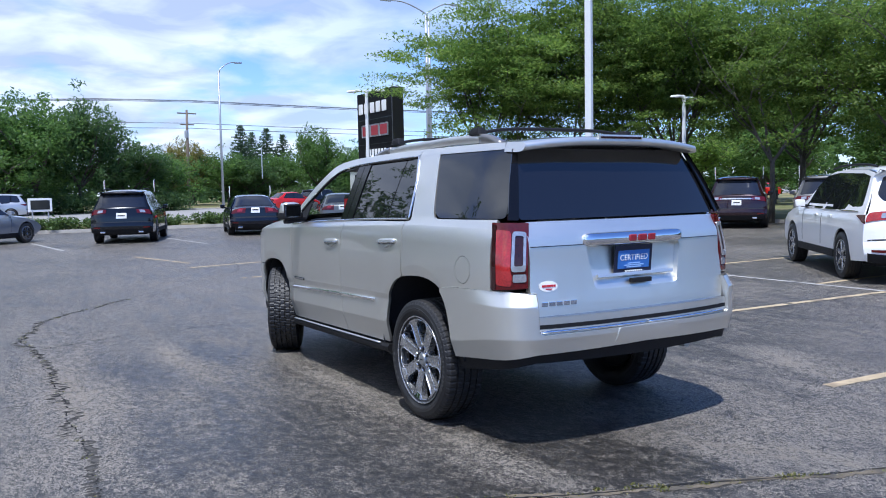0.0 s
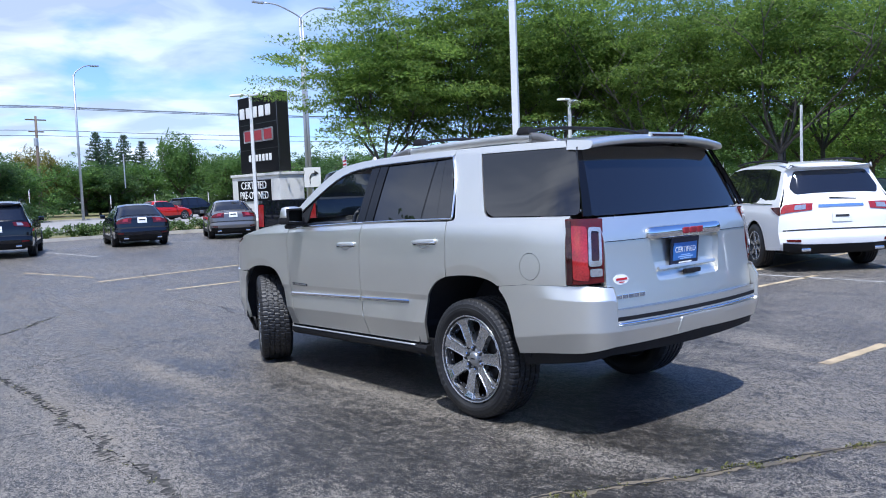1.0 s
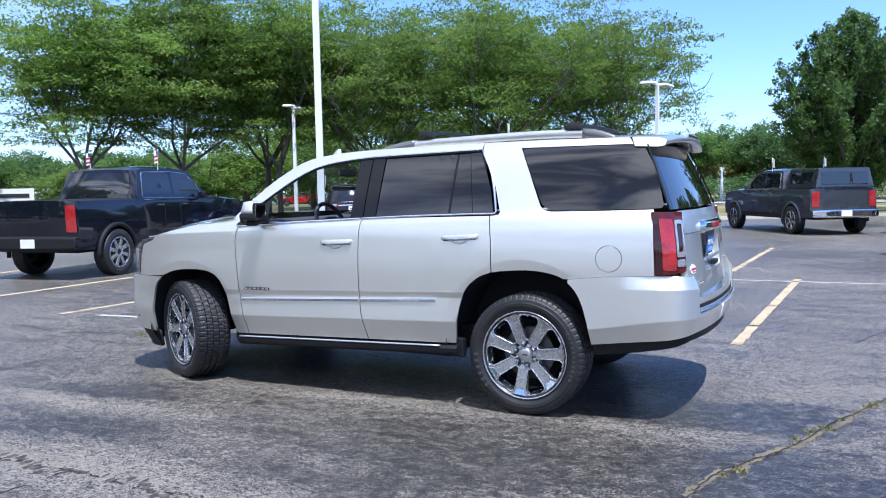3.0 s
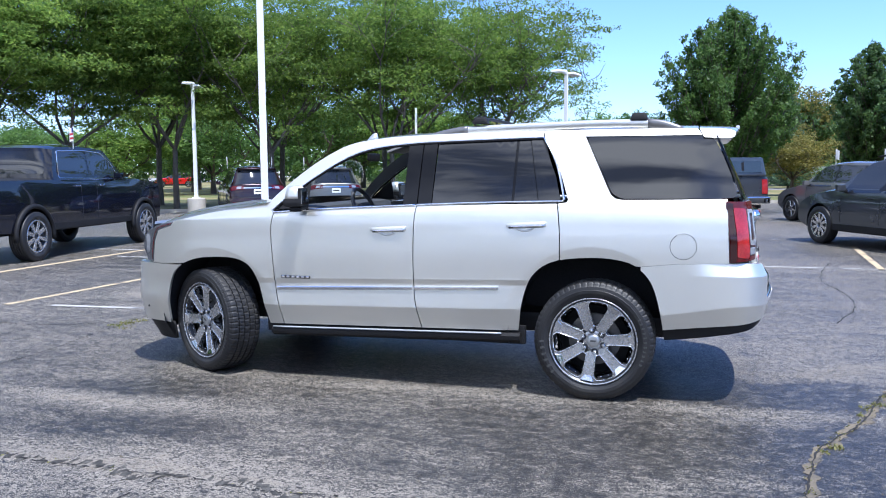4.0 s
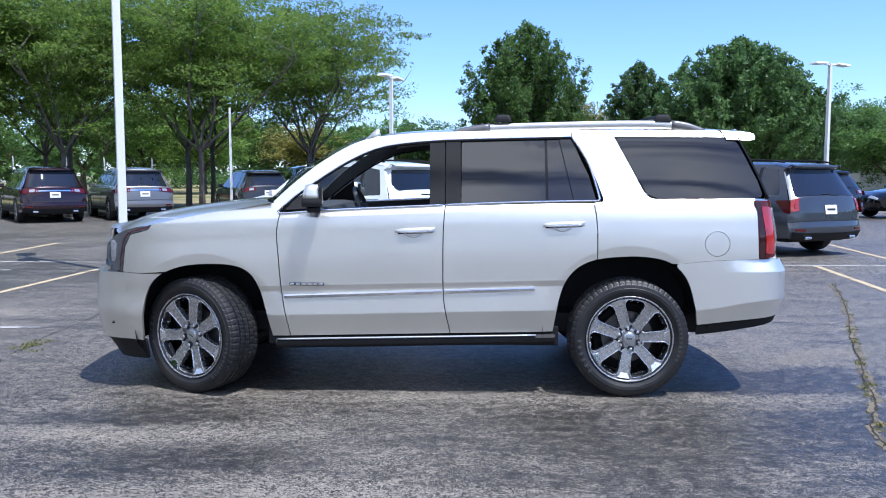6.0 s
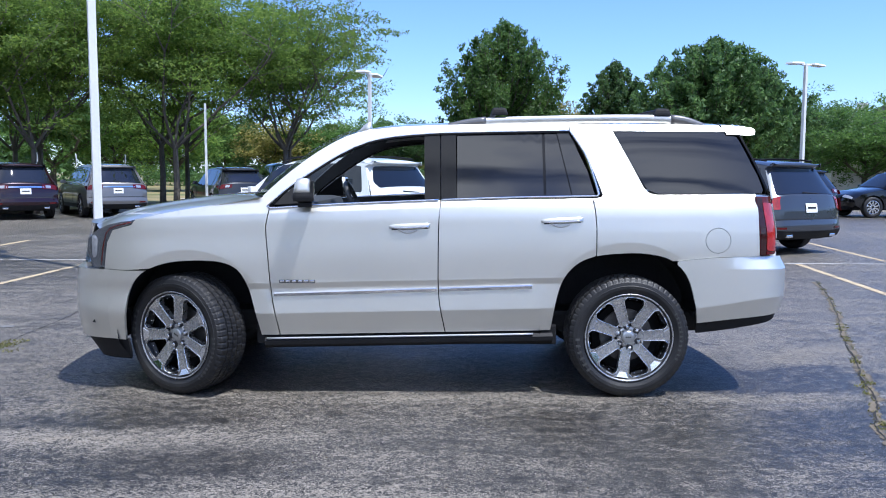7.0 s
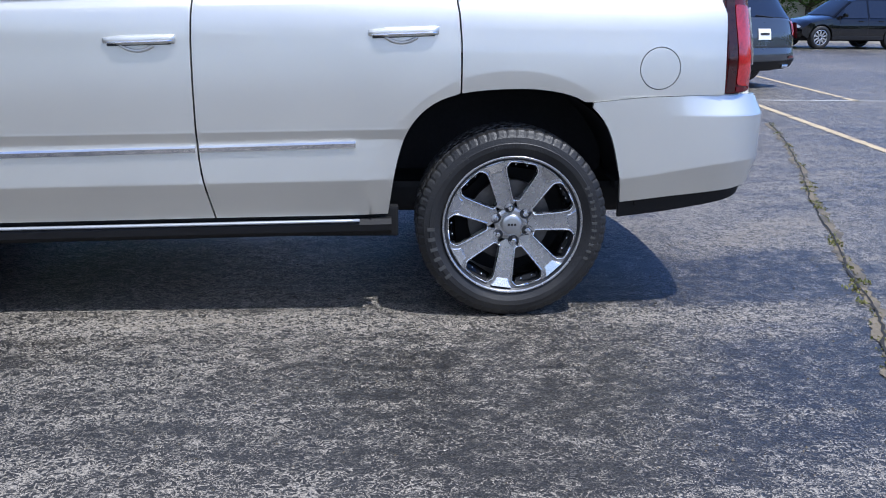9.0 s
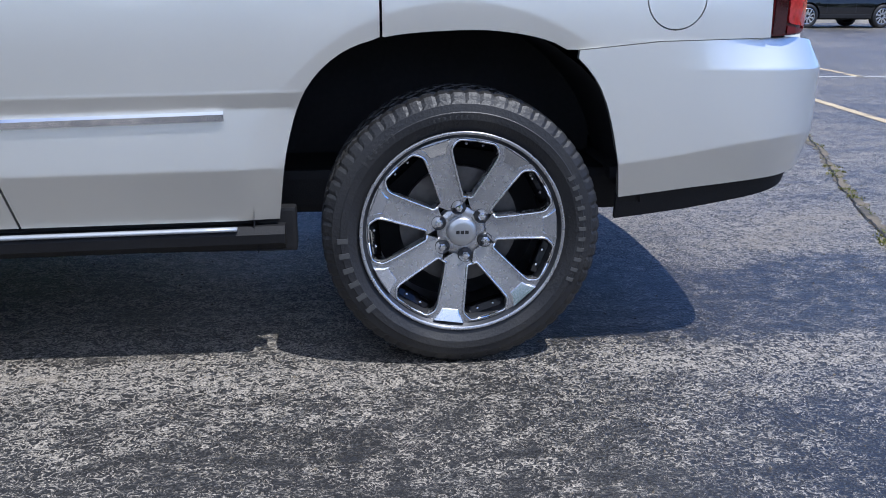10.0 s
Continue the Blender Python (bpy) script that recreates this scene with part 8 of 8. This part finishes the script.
def tree_meshes(kind, seed, far=False, vase=False):
    """Trunk and crown; a far tree has fewer and larger leaves, a vase keeps its lower limbs bare."""
    rng = np.random.RandomState(seed)
    if kind == "locust":
        H = 9.4
        limbs, tips = branching(rng, 0.115, H, 0.75, 5, 3, 2.3, 0.75)
        leaf, size, mult, flat, n_each, bark = M_LOCUST, 0.072, 1.0, 0.24, 118 if vase else 92, M_BARK_DARK
    elif kind == "maple":
        H = 9.0
        limbs, tips = branching(rng, 0.16, H, 0.55, 5, 3, 1.6, 0.9)
        leaf, size, mult, flat, n_each, bark = M_MAPLE, 0.12, 1.0, 0.75, 70, M_BARK
    else:
        H = 10.0
        limbs, tips = branching(rng, 0.20, H, 0.8, 6, 3, 2.0, 0.6)
        leaf, size, mult, flat, n_each, bark = M_OAK, 0.155 if far else 0.13, 1.2, 0.8, 46 if far else 60, M_BARK
    bm = bmesh.new()
    rx0, rz0, zc0 = {"locust": (5.0, 4.2, 6.0), "maple": (3.4, 4.2, 4.9), "oak": (4.7, 4.6, 5.2)}[kind]
    for pts, rad in limbs:
        end = pts[-1]
        if (end[0] / rx0) ** 2 + (end[1] / rx0) ** 2 + ((end[2] - zc0) / rz0) ** 2 > 1.0 and rad[0] < 0.06:
            continue
        if far and rad[0] < 0.05:
            continue
        tube(bm, pts, list(np.maximum(rad, 0.008)), 6 if rad[0] > 0.04 else 4)
    trunk = bpy.data.meshes.new("trunk")
    bm.to_mesh(trunk)
    bm.free()
    trunk.materials.append(bark)
    cen = np.array([t[0] for t in tips])
    cen = cen + rng.randn(*cen.shape) * 0.12
    rad = np.array([max(0.35, t[1]) for t in tips]) * mult
    keep = (cen[:, 0] / rx0) ** 2 + (cen[:, 1] / rx0) ** 2 + ((cen[:, 2] - zc0) / rz0) ** 2 < 1.0
    cen, rad = cen[keep], rad[keep]
    cap = 130
    if len(cen) > cap:
        pick = rng.choice(len(cen), cap, False)
        cen, rad = cen[pick], rad[pick]
    # more sprays fill the crown, thinner near the stem
    n, (rx, rz, zc, low) = {"locust": (430 if vase else 215, (4.9, 4.4, 6.0, 2.3)), "maple": (210, (3.6, 4.4, 4.9, 1.0)), "oak": (190, (4.6, 4.7, 5.2, 0.7))}[kind]
    d = rng.randn(n * 2, 3)
    d /= np.linalg.norm(d, axis=1)[:, None]
    lump = 0.78 + 0.30 * np.sin(3 * np.arctan2(d[:, 1], d[:, 0]) + seed) * np.cos(4 * d[:, 2] + seed) + 0.12 * rng.randn(2 * n)
    d *= (rng.rand(2 * n) ** 0.38 * lump)[:, None]
    p = d * np.array([rx, rx, rz]) + np.array([0, 0, zc])
    if kind == "maple":
        p[:, :2] *= np.clip(1.25 - 0.09 * p[:, 2], 0.35, 1.2)[:, None]
    ok = (p[:, 2] > low) & ~((np.hypot(p[:, 0], p[:, 1]) < 0.22 * rx) & (p[:, 2] < zc * 0.8))
    if vase:
        ok &= p[:, 2] > 3.3 + 0.12 * rng.randn(2 * n)
        high = cen[:, 2] > 3.2
        cen, rad = cen[high], rad[high]
    p = p[ok][:n]
    cen = np.concatenate([cen, p])
    rad = np.concatenate([rad, 0.45 + 0.55 * rng.rand(len(p))])
    v, f = leaf_cloud(cen, rad * 1.15, np.full(len(cen), n_each), size, rng, flat, 0.15, 1.3 if kind == "locust" else 0.8)
    return trunk, mesh_np("crown", v, f, leaf)


def conifer_meshes(seed, H=9.0, R=2.7, dense=False):
    rng = np.random.RandomState(seed)
    bm = bmesh.new()
    tube(bm, [(0, 0, -0.1), (0, 0, H * 0.5), (0, 0, H * 0.97)], [0.16, 0.10, 0.02], 7)
    cs, rs = [], []
    z = 0.35 if not dense else 0.2
    while z < H * 0.985:
        t = z / H
        r = R * (1 - t) ** 0.72 * (0.85 + 0.3 * rng.rand()) + 0.10
        n = max(4, int(10 * (1 - t) + 4))
        a0 = rng.rand() * 6.28
        for k in range(n):
            a = a0 + 6.28 * k / n + rng.randn() * 0.15
            rr = r * (0.75 + 0.35 * rng.rand())
            m = max(2, int(rr / 0.30))
            tip = np.array([math.cos(a) * rr, math.sin(a) * rr, z + 0.16 * rr - 0.05 * rng.rand()])
            if rr > 0.5:
                tube(bm, [(0, 0, z), tuple(tip)], [0.022, 0.006], 4)
            for j in range(m):
                s = (j + 0.7) / m
                cs.append((math.cos(a) * rr * s, math.sin(a) * rr * s, z + 0.16 * rr * s * s + rng.randn() * 0.05))
                rs.append(0.20 + 0.12 * rng.rand())
        z += 0.30 + 0.18 * (1 - t)
    trunk = bpy.data.meshes.new("trunk")
    bm.to_mesh(trunk)
    bm.free()
    trunk.materials.append(M_BARK_DARK)
    v, f = leaf_cloud(np.array(cs), np.array(rs), np.full(len(cs), 22), 0.10, rng, 0.55, -0.2)
    return trunk, mesh_np("crown", v, f, M_NEEDLE)


def ascending_meshes(seed, H, R, low, branches, leaf_n, size, leaf, lean=0.9, wide_at=0.34, bark=None):
    """A tree whose limbs climb steeply from one stem, so that the outline is a tall egg of pointed sprays."""
    rng = np.random.RandomState(seed)
    bm = bmesh.new()
    tube(bm, [(0, 0, -0.1), (0.03, 0, H * 0.45), (0, 0.02, H * 0.95)], [0.19, 0.12, 0.02], 8)
    cs, rs, ns = [], [], []

    def reach(t):
        return R * (math.sin(math.pi * 0.5 * min(1, (t + 0.12) / (wide_at + 0.12))) if t < wide_at else max(0.0, 1 - ((t - wide_at) / (1 - wide_at)) ** 2.2) ** 0.75)
    for k in range(branches):
        t = (k + rng.rand()) / branches
        t = t ** 0.86
        z1 = low + (H - low) * t
        a = k * 2.39996 + rng.randn() * 0.25
        r1 = reach(t) * (0.72 + 0.40 * rng.rand())
        rise_ = min(z1 - low * 0.6, r1 * lean * (0.8 + 0.5 * rng.rand()))
        tip = np.array([math.cos(a) * r1, math.sin(a) * r1, z1 + 0.12 * r1])
        root = np.array([0, 0, max(low * 0.7, z1 - rise_)])
        mid = root * 0.5 + tip * 0.5 + np.array([math.cos(a), math.sin(a), -0.35]) * r1 * 0.12
        if r1 > 0.4:
            tube(bm, [tuple(root), tuple(mid), tuple(tip)], [0.05, 0.028, 0.008], 4)
        m = max(3, int(r1 / 0.26))
        for j in range(m):
            s = 0.22 + 0.78 * (j + rng.rand() * 0.6) / m
            p = root * (1 - s) ** 2 + 2 * mid * s * (1 - s) + tip * s * s
            cs.append(p + rng.randn(3) * 0.10)
            rs.append((0.36 - 0.17 * s) * (0.8 + 0.4 * rng.rand()) * (R / 2.6) ** 0.5)
    trunk = bpy.data.meshes.new("trunk")
    bm.to_mesh(trunk)
    bm.free()
    trunk.materials.append(bark or M_BARK)
    v, f = leaf_cloud(np.array(cs), np.array(rs), np.full(len(cs), leaf_n), size, rng, 0.95, -0.25, 0.5)
    return trunk, mesh_np("crown", v, f, leaf)


def plant(name, meshes, label, x, y, h=1.0, w=1.0, turn=0.0, group="", z=0.08, leaf=None):
    t = tagged(new(name), label, "tree", group)
    t.matrix_basis = pose(x, y, z, 0, 0, turn) @ Matrix.Diagonal((w, w, h, 1))
    a, b = new("trunk", meshes[0]), new("crown", meshes[1])
    a.parent = b.parent = t
    if leaf is not None:
        b.material_slots[0].link = "OBJECT"
        b.material_slots[0].material = leaf
    return t


locusts = [tree_meshes("locust", s) for s in (2, 5, 9)]
vases = [tree_meshes("locust", s, vase=True) for s in (3, 7)]
maples = [tree_meshes("maple", 24)]
oaks = [tree_meshes("oak", s) for s in (31, 37)]
far_oaks = [tree_meshes("oak", s, True) for s in (33, 38)]
spruces = [conifer_meshes(41), conifer_meshes(44, 9.0, 2.9)]
rng = np.random.RandomState(77)
LOC = "feathery green honey locust tree with dark limbs"
for k, (x, y, h, w) in enumerate(((15.6, 23.6, 0.98, 1.0), (18.6, 21.6, 1.02, 1.0), (21.6, 19.2, 1.02, 0.95), (24.6, 11.2, 0.98, 0.95), (28.1, 12.9, 1.08, 1.0), (28.4, 7.8, 1.0, 0.95),
                                  (24.4, 22.0, 1.1, 1.05), (27.4, 17.6, 1.1, 1.05), (31.8, 13.0, 1.1, 1.0), (32.4, 8.4, 1.05, 1.0), (22.8, 15.6, 0.95, 0.9), (32.0, 21.0, 1.0, 1.0))):
    plant("locust_tree", vases[k % 2] if k in (0, 1, 2, 6) else locusts[k % 3], LOC, x, y, h, w, 70 * k, "row of locust trees")
for k, (x, y, h, w) in enumerate(((44.0, 43.0, 0.40, 0.9), (52.0, 39.0, 0.95, 1.15), (57.0, 31.0, 0.9, 1.15), (60.0, 22.5, 0.85, 1.1), (60.0, 44.0, 1.0, 1.2), (66.0, 30.0, 0.95, 1.2), (50.0, 50.0, 0.45, 1.0), (40.0, 50.0, 0.42, 1.0), (36.6, 42.0, 0.52, 0.9), (41.0, 37.0, 0.60, 0.95), (45.5, 33.0, 0.62, 0.95), (34.6, 46.8, 0.40, 0.8))):
    plant("oak_tree", oaks[k % 2], "leafy tree in the shade behind the locusts", x, y, h, w, 50 * k, "trees behind the locusts", leaf=(M_MAPLE, M_LOCUST)[k % 2])
plant("maple_tree", ascending_meshes(61, 8.9, 3.3, 1.2, 240, 44, 0.085, M_MAPLE, 1.15, 0.45), "full green maple with climbing sprays standing alone", 36.0, -1.9, 1.0, 1.0, 40, "", 0.08)
plant("oval_tree", ascending_meshes(63, 9.2, 2.5, 0.9, 210, 36, 0.105, M_OAK, 0.9, 0.5), "dense dark green oval tree", 52.3, -10.9, 1.0, 1.0, 0, "")
broad = [ascending_meshes(65, 9.3, 4.5, 0.9, 290, 27, 0.13, M_OAK, 0.8, 0.48), ascending_meshes(66, 8.8, 4.5, 0.8, 270, 27, 0.13, M_OAK, 0.7, 0.5)]
plant("spruce_tree", spruces[1], "blue-green spruce tree far off", 62.0, -7.0, 0.80, 0.7, 50, "spruces")
plant("oak_tree", broad[0], "broad dark green tree", 40.6, -14.0, 0.96, 0.96, 10, "broad trees")
plant("oak_tree", broad[1], "broad dark green tree", 44.6, -17.0, 0.92, 0.9, 100, "broad trees")
plant("oak_tree", oaks[1], "low spreading green tree", 50.0, -27.6, 0.62, 1.0, 200, "broad trees", leaf=M_MAPLE)
plant("oak_tree", oaks[0], "low spreading green tree", 46.5, -30.5, 0.62, 1.0, 260, "broad trees", leaf=M_MAPLE)
plant("oak_tree", oaks[0], "broad dark green tree", 62.0, -30.0, 0.85, 0.85, 150, "broad trees")
plant("oak_tree", oaks[1], "broad dark green tree", 52.0, -36.0, 0.7, 1.0, 300, "broad trees", leaf=M_MAPLE)
for k in range(16):
    a = k / 15
    plant("oak_tree", far_oaks[k % 2], "far broad green tree", 66 + 26 * a + rng.randn() * 3, -40 + 82 * a + rng.randn() * 3, 0.72 + 0.25 * rng.rand(), 0.9 + 0.3 * rng.rand(), 360 * rng.rand(), "far trees", leaf=(M_OAK, M_MAPLE, M_OAK, M_YELLOW_LEAF)[k % 4] if k % 5 else M_MAPLE)
for x, y, h in ((-13.0, 34.5, 1.55), (-19.0, 34.0, 1.7), (-26.0, 35.0, 1.65), (-33.0, 34.5, 1.7)):
    plant("oak_tree", far_oaks[int(-x) % 2], "tall green tree on the verge", x, y, h, 1.1, 31 * x, "verge trees")
plant("maple_tree", maples[0], "rusty brown tree far off", 112.0, 15.8, 1.0, 1.3, 0, "far trees", leaf=M_RUST_LEAF)
plant("oak_tree", oaks[0], "low tree with yellowed leaves", 44.5, -5.6, 0.40, 0.55, 0, "far trees", leaf=M_YELLOW_LEAF)
plant("oak_tree", oaks[1], "low tree with yellowed leaves", 84.0, 9.0, 0.45, 0.8, 0, "far trees", leaf=M_YELLOW_LEAF)
plant("oak_tree", oaks[1], "low tree with yellowed leaves", 88.0, 5.0, 0.42, 0.8, 90, "far trees", leaf=M_YELLOW_LEAF)
# trees beyond the main road
for x, y, h, w, m, lf in ((-9, 69, 1.05, 1.15, 0, M_MAPLE), (-3, 71, 1.02, 1.1, 1, M_OAK), (2.0, 69, 1.06, 1.05, 0, M_MAPLE), (5.4, 70, 1.02, 0.85, 1, M_OAK), (-0.5, 68.5, 0.7, 1.1, 1, M_MAPLE), (9.5, 72, 0.66, 0.9, 1, M_OAK), (13.2, 75, 0.56, 0.8, 0, M_MAPLE), (28.5, 97, 0.66, 0.9, 1, M_OAK), (33, 100, 0.7, 0.9, 0, M_MAPLE), (46, 92, 0.8, 1.0, 1, M_OAK), (24.0, 108, 0.72, 0.9, 1, M_OAK),
                          (-16, 71, 1.0, 1.2, 1, M_OAK), (-24, 72, 1.0, 1.2, 0, M_MAPLE), (21.5, 100, 0.88, 0.8, 0, M_YELLOW_LEAF), (26.0, 98, 0.70, 1.0, 1, M_MAPLE), (38.7, 100, 1.10, 0.85, 0, M_MAPLE), (44.5, 100, 0.8, 1.1, 1, M_OAK), (37.4, 82, 0.7, 1.0, 0, M_MAPLE), (42.0, 84, 0.72, 1.0, 1, M_MAPLE),
                          (48, 98, 0.8, 1.2, 0, M_MAPLE), (55, 96, 0.8, 1.2, 1, M_OAK), (64, 100, 0.85, 1.2, 0, M_MAPLE), (74, 104, 0.9, 1.2, 1, M_OAK), (58, 60, 0.6, 0.9, 0, M_OAK), (66, 66, 0.6, 0.9, 1, M_MAPLE), (48, 52, 0.55, 0.8, 0, M_MAPLE), (76, 78, 0.8, 1.1, 1, M_OAK)):
    plant("broad_tree", far_oaks[m], "leafy green tree beyond the road", x, y, h, w, 360 * rng.rand(), "trees beyond the road", leaf=lf)
for x, y, h, w in ((28.6, 101, 1.12, 1.1), (31.0, 104, 1.05, 1.0), (34.4, 108, 1.15, 1.2), (36.4, 107, 1.05, 1.1)):
    plant("pine_tree", spruces[int(x) % 2], "tall dark conifer beyond the road", x, y, h, w, 360 * rng.rand(), "conifers beyond the road")


def woods(name, label, ring, seed):
    """A far belt of trees as one mass of leaves: bearings in degrees from y, distances and heights."""
    rng = np.random.RandomState(seed)
    cs, rs = [], []
    for a, d, h in ring:
        x, y = d * math.sin(radians(a)), d * math.cos(radians(a))
        for _ in range(26):
            z = h * rng.rand() ** 0.8
            w = 4.2 * math.sqrt(max(0.05, 1 - (z / h) ** 2))
            cs.append((x + rng.randn() * w * 0.5, y + rng.randn() * w * 0.5, z))
            rs.append(1.0 + 0.9 * rng.rand())
    v, f = leaf_cloud(np.array(cs), np.array(rs), np.full(len(cs), 26), 0.66, rng, 0.8)
    return tagged(new(name, mesh_np(name, v, f, M_OAK)), label, "woods", kind="stuff")


belt = []
rw = np.random.RandomState(8)
for k in range(190):
    a = -180 + 360 * k / 190
    d = 128 if -20 < a < 140 else 85
    belt.append((a, d + 14 * rw.rand(), (0.66 if -2 < a < 32 else 1.0) * (6.2 + 3.6 * rw.rand() + 1.2 * math.sin(a * 0.11))))
woods("far_woods", "belt of green woods along the horizon", belt, 12)


def bush_row(name, line, depth, height, material, label, n, size=0.07, seed=1, z=0.1):
    rng = np.random.RandomState(seed)
    pts = np.array(spline(line, 0.4))
    cs = pts[rng.randint(0, len(pts), n)]
    c = np.column_stack([cs[:, 0] + rng.randn(n) * depth * 0.4, cs[:, 1] + rng.randn(n) * depth * 0.4, z + height * rng.rand(n) * 0.85])
    v, f = leaf_cloud(c, np.full(n, height * 0.45), np.full(n, 40), size * 0.85, rng, 0.7)
    ob = new(name, mesh_np(name, v, f, material))
    return tagged(ob, label, "shrubs", kind="stuff")


bush_row("low_hedge", [(-14, 32.9), (2, 33.2), (9.0, 33.6), (13.2, 32.2)], 0.9, 0.52, M_HEDGE, "low yellow-green hedge behind the kerb", 620, 0.085, 3)
bush_row("shrubs", [(12.7, 30.6), (13.2, 28.0), (15.2, 26.2)], 0.7, 0.5, M_HEDGE, "low shrubs before the sign base", 120, 0.08, 4)
bush_row("hedge", [(26, 79), (34, 82), (40, 84)], 0.8, 1.8, M_HEDGE, "clipped green hedge beyond the road", 300, 0.13, 5)
bush_row("shrubs", [(-12, 68), (6, 68), (14, 71.5)], 1.4, 1.6, M_OAK, "dark undergrowth beneath the trees", 500, 0.14, 6)
bush_row("shrubs", [(60, -26), (72, 0), (80, 20), (90, 40)], 2.0, 2.2, M_OAK, "dark undergrowth beneath far trees", 500, 0.18, 7)


# ---- far buildings, fence and fountain ----
def house(x, y, turn, w, d, h, label):
    top = tagged(new("house"), label, "house")
    top.matrix_basis = pose(x, y, 0, 0, 0, turn)
    part("wall", boxed((w, d, h), (0, 0, h / 2), (0, 0, 0)), M_SIDING, top)
    bm = bmesh.new()
    prism(bm, [(-w / 2 - 0.4, 0), (w / 2 + 0.4, 0), (0, w * 0.36)], -d / 2 - 0.4, d / 2 + 0.4, pose(0, 0, h, 90, 0, 0))
    part("roof", bm, M_ROOF, top, "grey shingled gable roof")
    part("gable", boxed((w * 0.5, 0.1, w * 0.2), (0, -d / 2 - 0.42, h + w * 0.08), (0, 0, 0), 0, (0.2, 1)), M_SIDING, top)
    part("chimney", boxed((0.9, 0.9, 2.2), (w * 0.3, 0, h + w * 0.28), (0, 0, 0), 0.03), M_SIDING, top)
    for wx in (-w * 0.25, w * 0.25):
        win = part("window", boxed((1.2, 0.08, 1.4), (wx, -d / 2 - 0.03, h * 0.7), (0, 0, 0), 0.02), M_FENCE, top)
        part("pane", boxed((1.0, 0.04, 1.2), (wx, -d / 2 - 0.07, h * 0.7), (0, 0, 0)), M_TINT_FAR, win)
    return top


house(70.0, -40.0, 55, 8, 8, 4.9, "pale house with a grey gable roof behind trees")
house(79.0, -33.0, 60, 8, 8, 5.0, "pale house with a grey gable roof behind trees")
fence = tagged(new("garden_fence"), "long white vinyl fence", "fence")
prev, data_post, data_board = None, None, None
for k in range(15):
    x, y = 46.0 + k * 1.6, -33.5 + k * 1.75
    ob = part("post", boxed((0.13, 0.13, 1.9), (0, 0, 0.9), (0, 0, 0), 0.01), M_FENCE, fence) if data_post is None else new("post", data_post)
    data_post = ob.data
    ob.parent = fence
    ob.location = (x, y, 0)
    if k < 14:
        bo = part("board", boxed((0.04, 2.30, 1.6), (0, 0, 0.88), (0, 0, 0), 0.01), M_FENCE, fence) if data_board is None else new("board", data_board)
        data_board = bo.data
        bo.parent = fence
        bo.matrix_basis = pose(x + 0.8, y + 0.875, 0, 0, 0, heading_of(1.6, 1.75))
rail_f = tagged(new("rail_fence"), "white split-rail fence near the sign", "fence")
for k in range(5):
    part("post", boxed((0.12, 0.12, 1.3), (22.6 + k * 1.8, 38.8 - k * 0.9, 0.6), (0, 0, 0), 0.01), M_FENCE, rail_f)
for z in (0.35, 0.75, 1.12):
    part("rail", boxed((8.1, 0.06, 0.14), (26.2, 37.0, z), (0, 0, math.degrees(math.atan2(-0.9, 1.8))), 0.01), M_FENCE, rail_f)
pond = [(66 + 11 * math.cos(a), 12 + 9 * math.sin(a)) for a in np.linspace(0, 6.2, 26)]
wm = mat("pond water", (0.03, 0.045, 0.05), 0.08, vary=0.1, ior=1.33)
tagged(sheet("water", pond, 0.004, wm), "still pond with fountains", "water", kind="structure")
for x, y, h in ((66.0, 10.0, 3.4), (73.5, 8.7, 3.0)):
    ft = tagged(new("fountain"), "white water jet of a pond fountain", "fountain", "pond fountains")
    ft.location = (x, y, 0)
    part("jet", tube(bmesh.new(), [(0, 0, 0), (0, 0, h * 0.5), (0.05, 0, h * 0.9), (0, 0, h)], [0.16, 0.10, 0.07, 0.02], 9), M_WATER, ft, "", True)
    rr = np.random.RandomState(3)
    v, f = leaf_cloud(np.array([[0, 0, h * t] for t in (0.1, 0.25, 0.4, 0.6, 0.8, 0.95)]), np.array([0.9, 0.7, 0.55, 0.45, 0.35, 0.25]), np.full(6, 90), 0.05, rr, 0.8)
    spray = new("spray", mesh_np("spray", v, f, M_WATER))
    spray.parent = ft
    tagged(spray, kind="stuff")
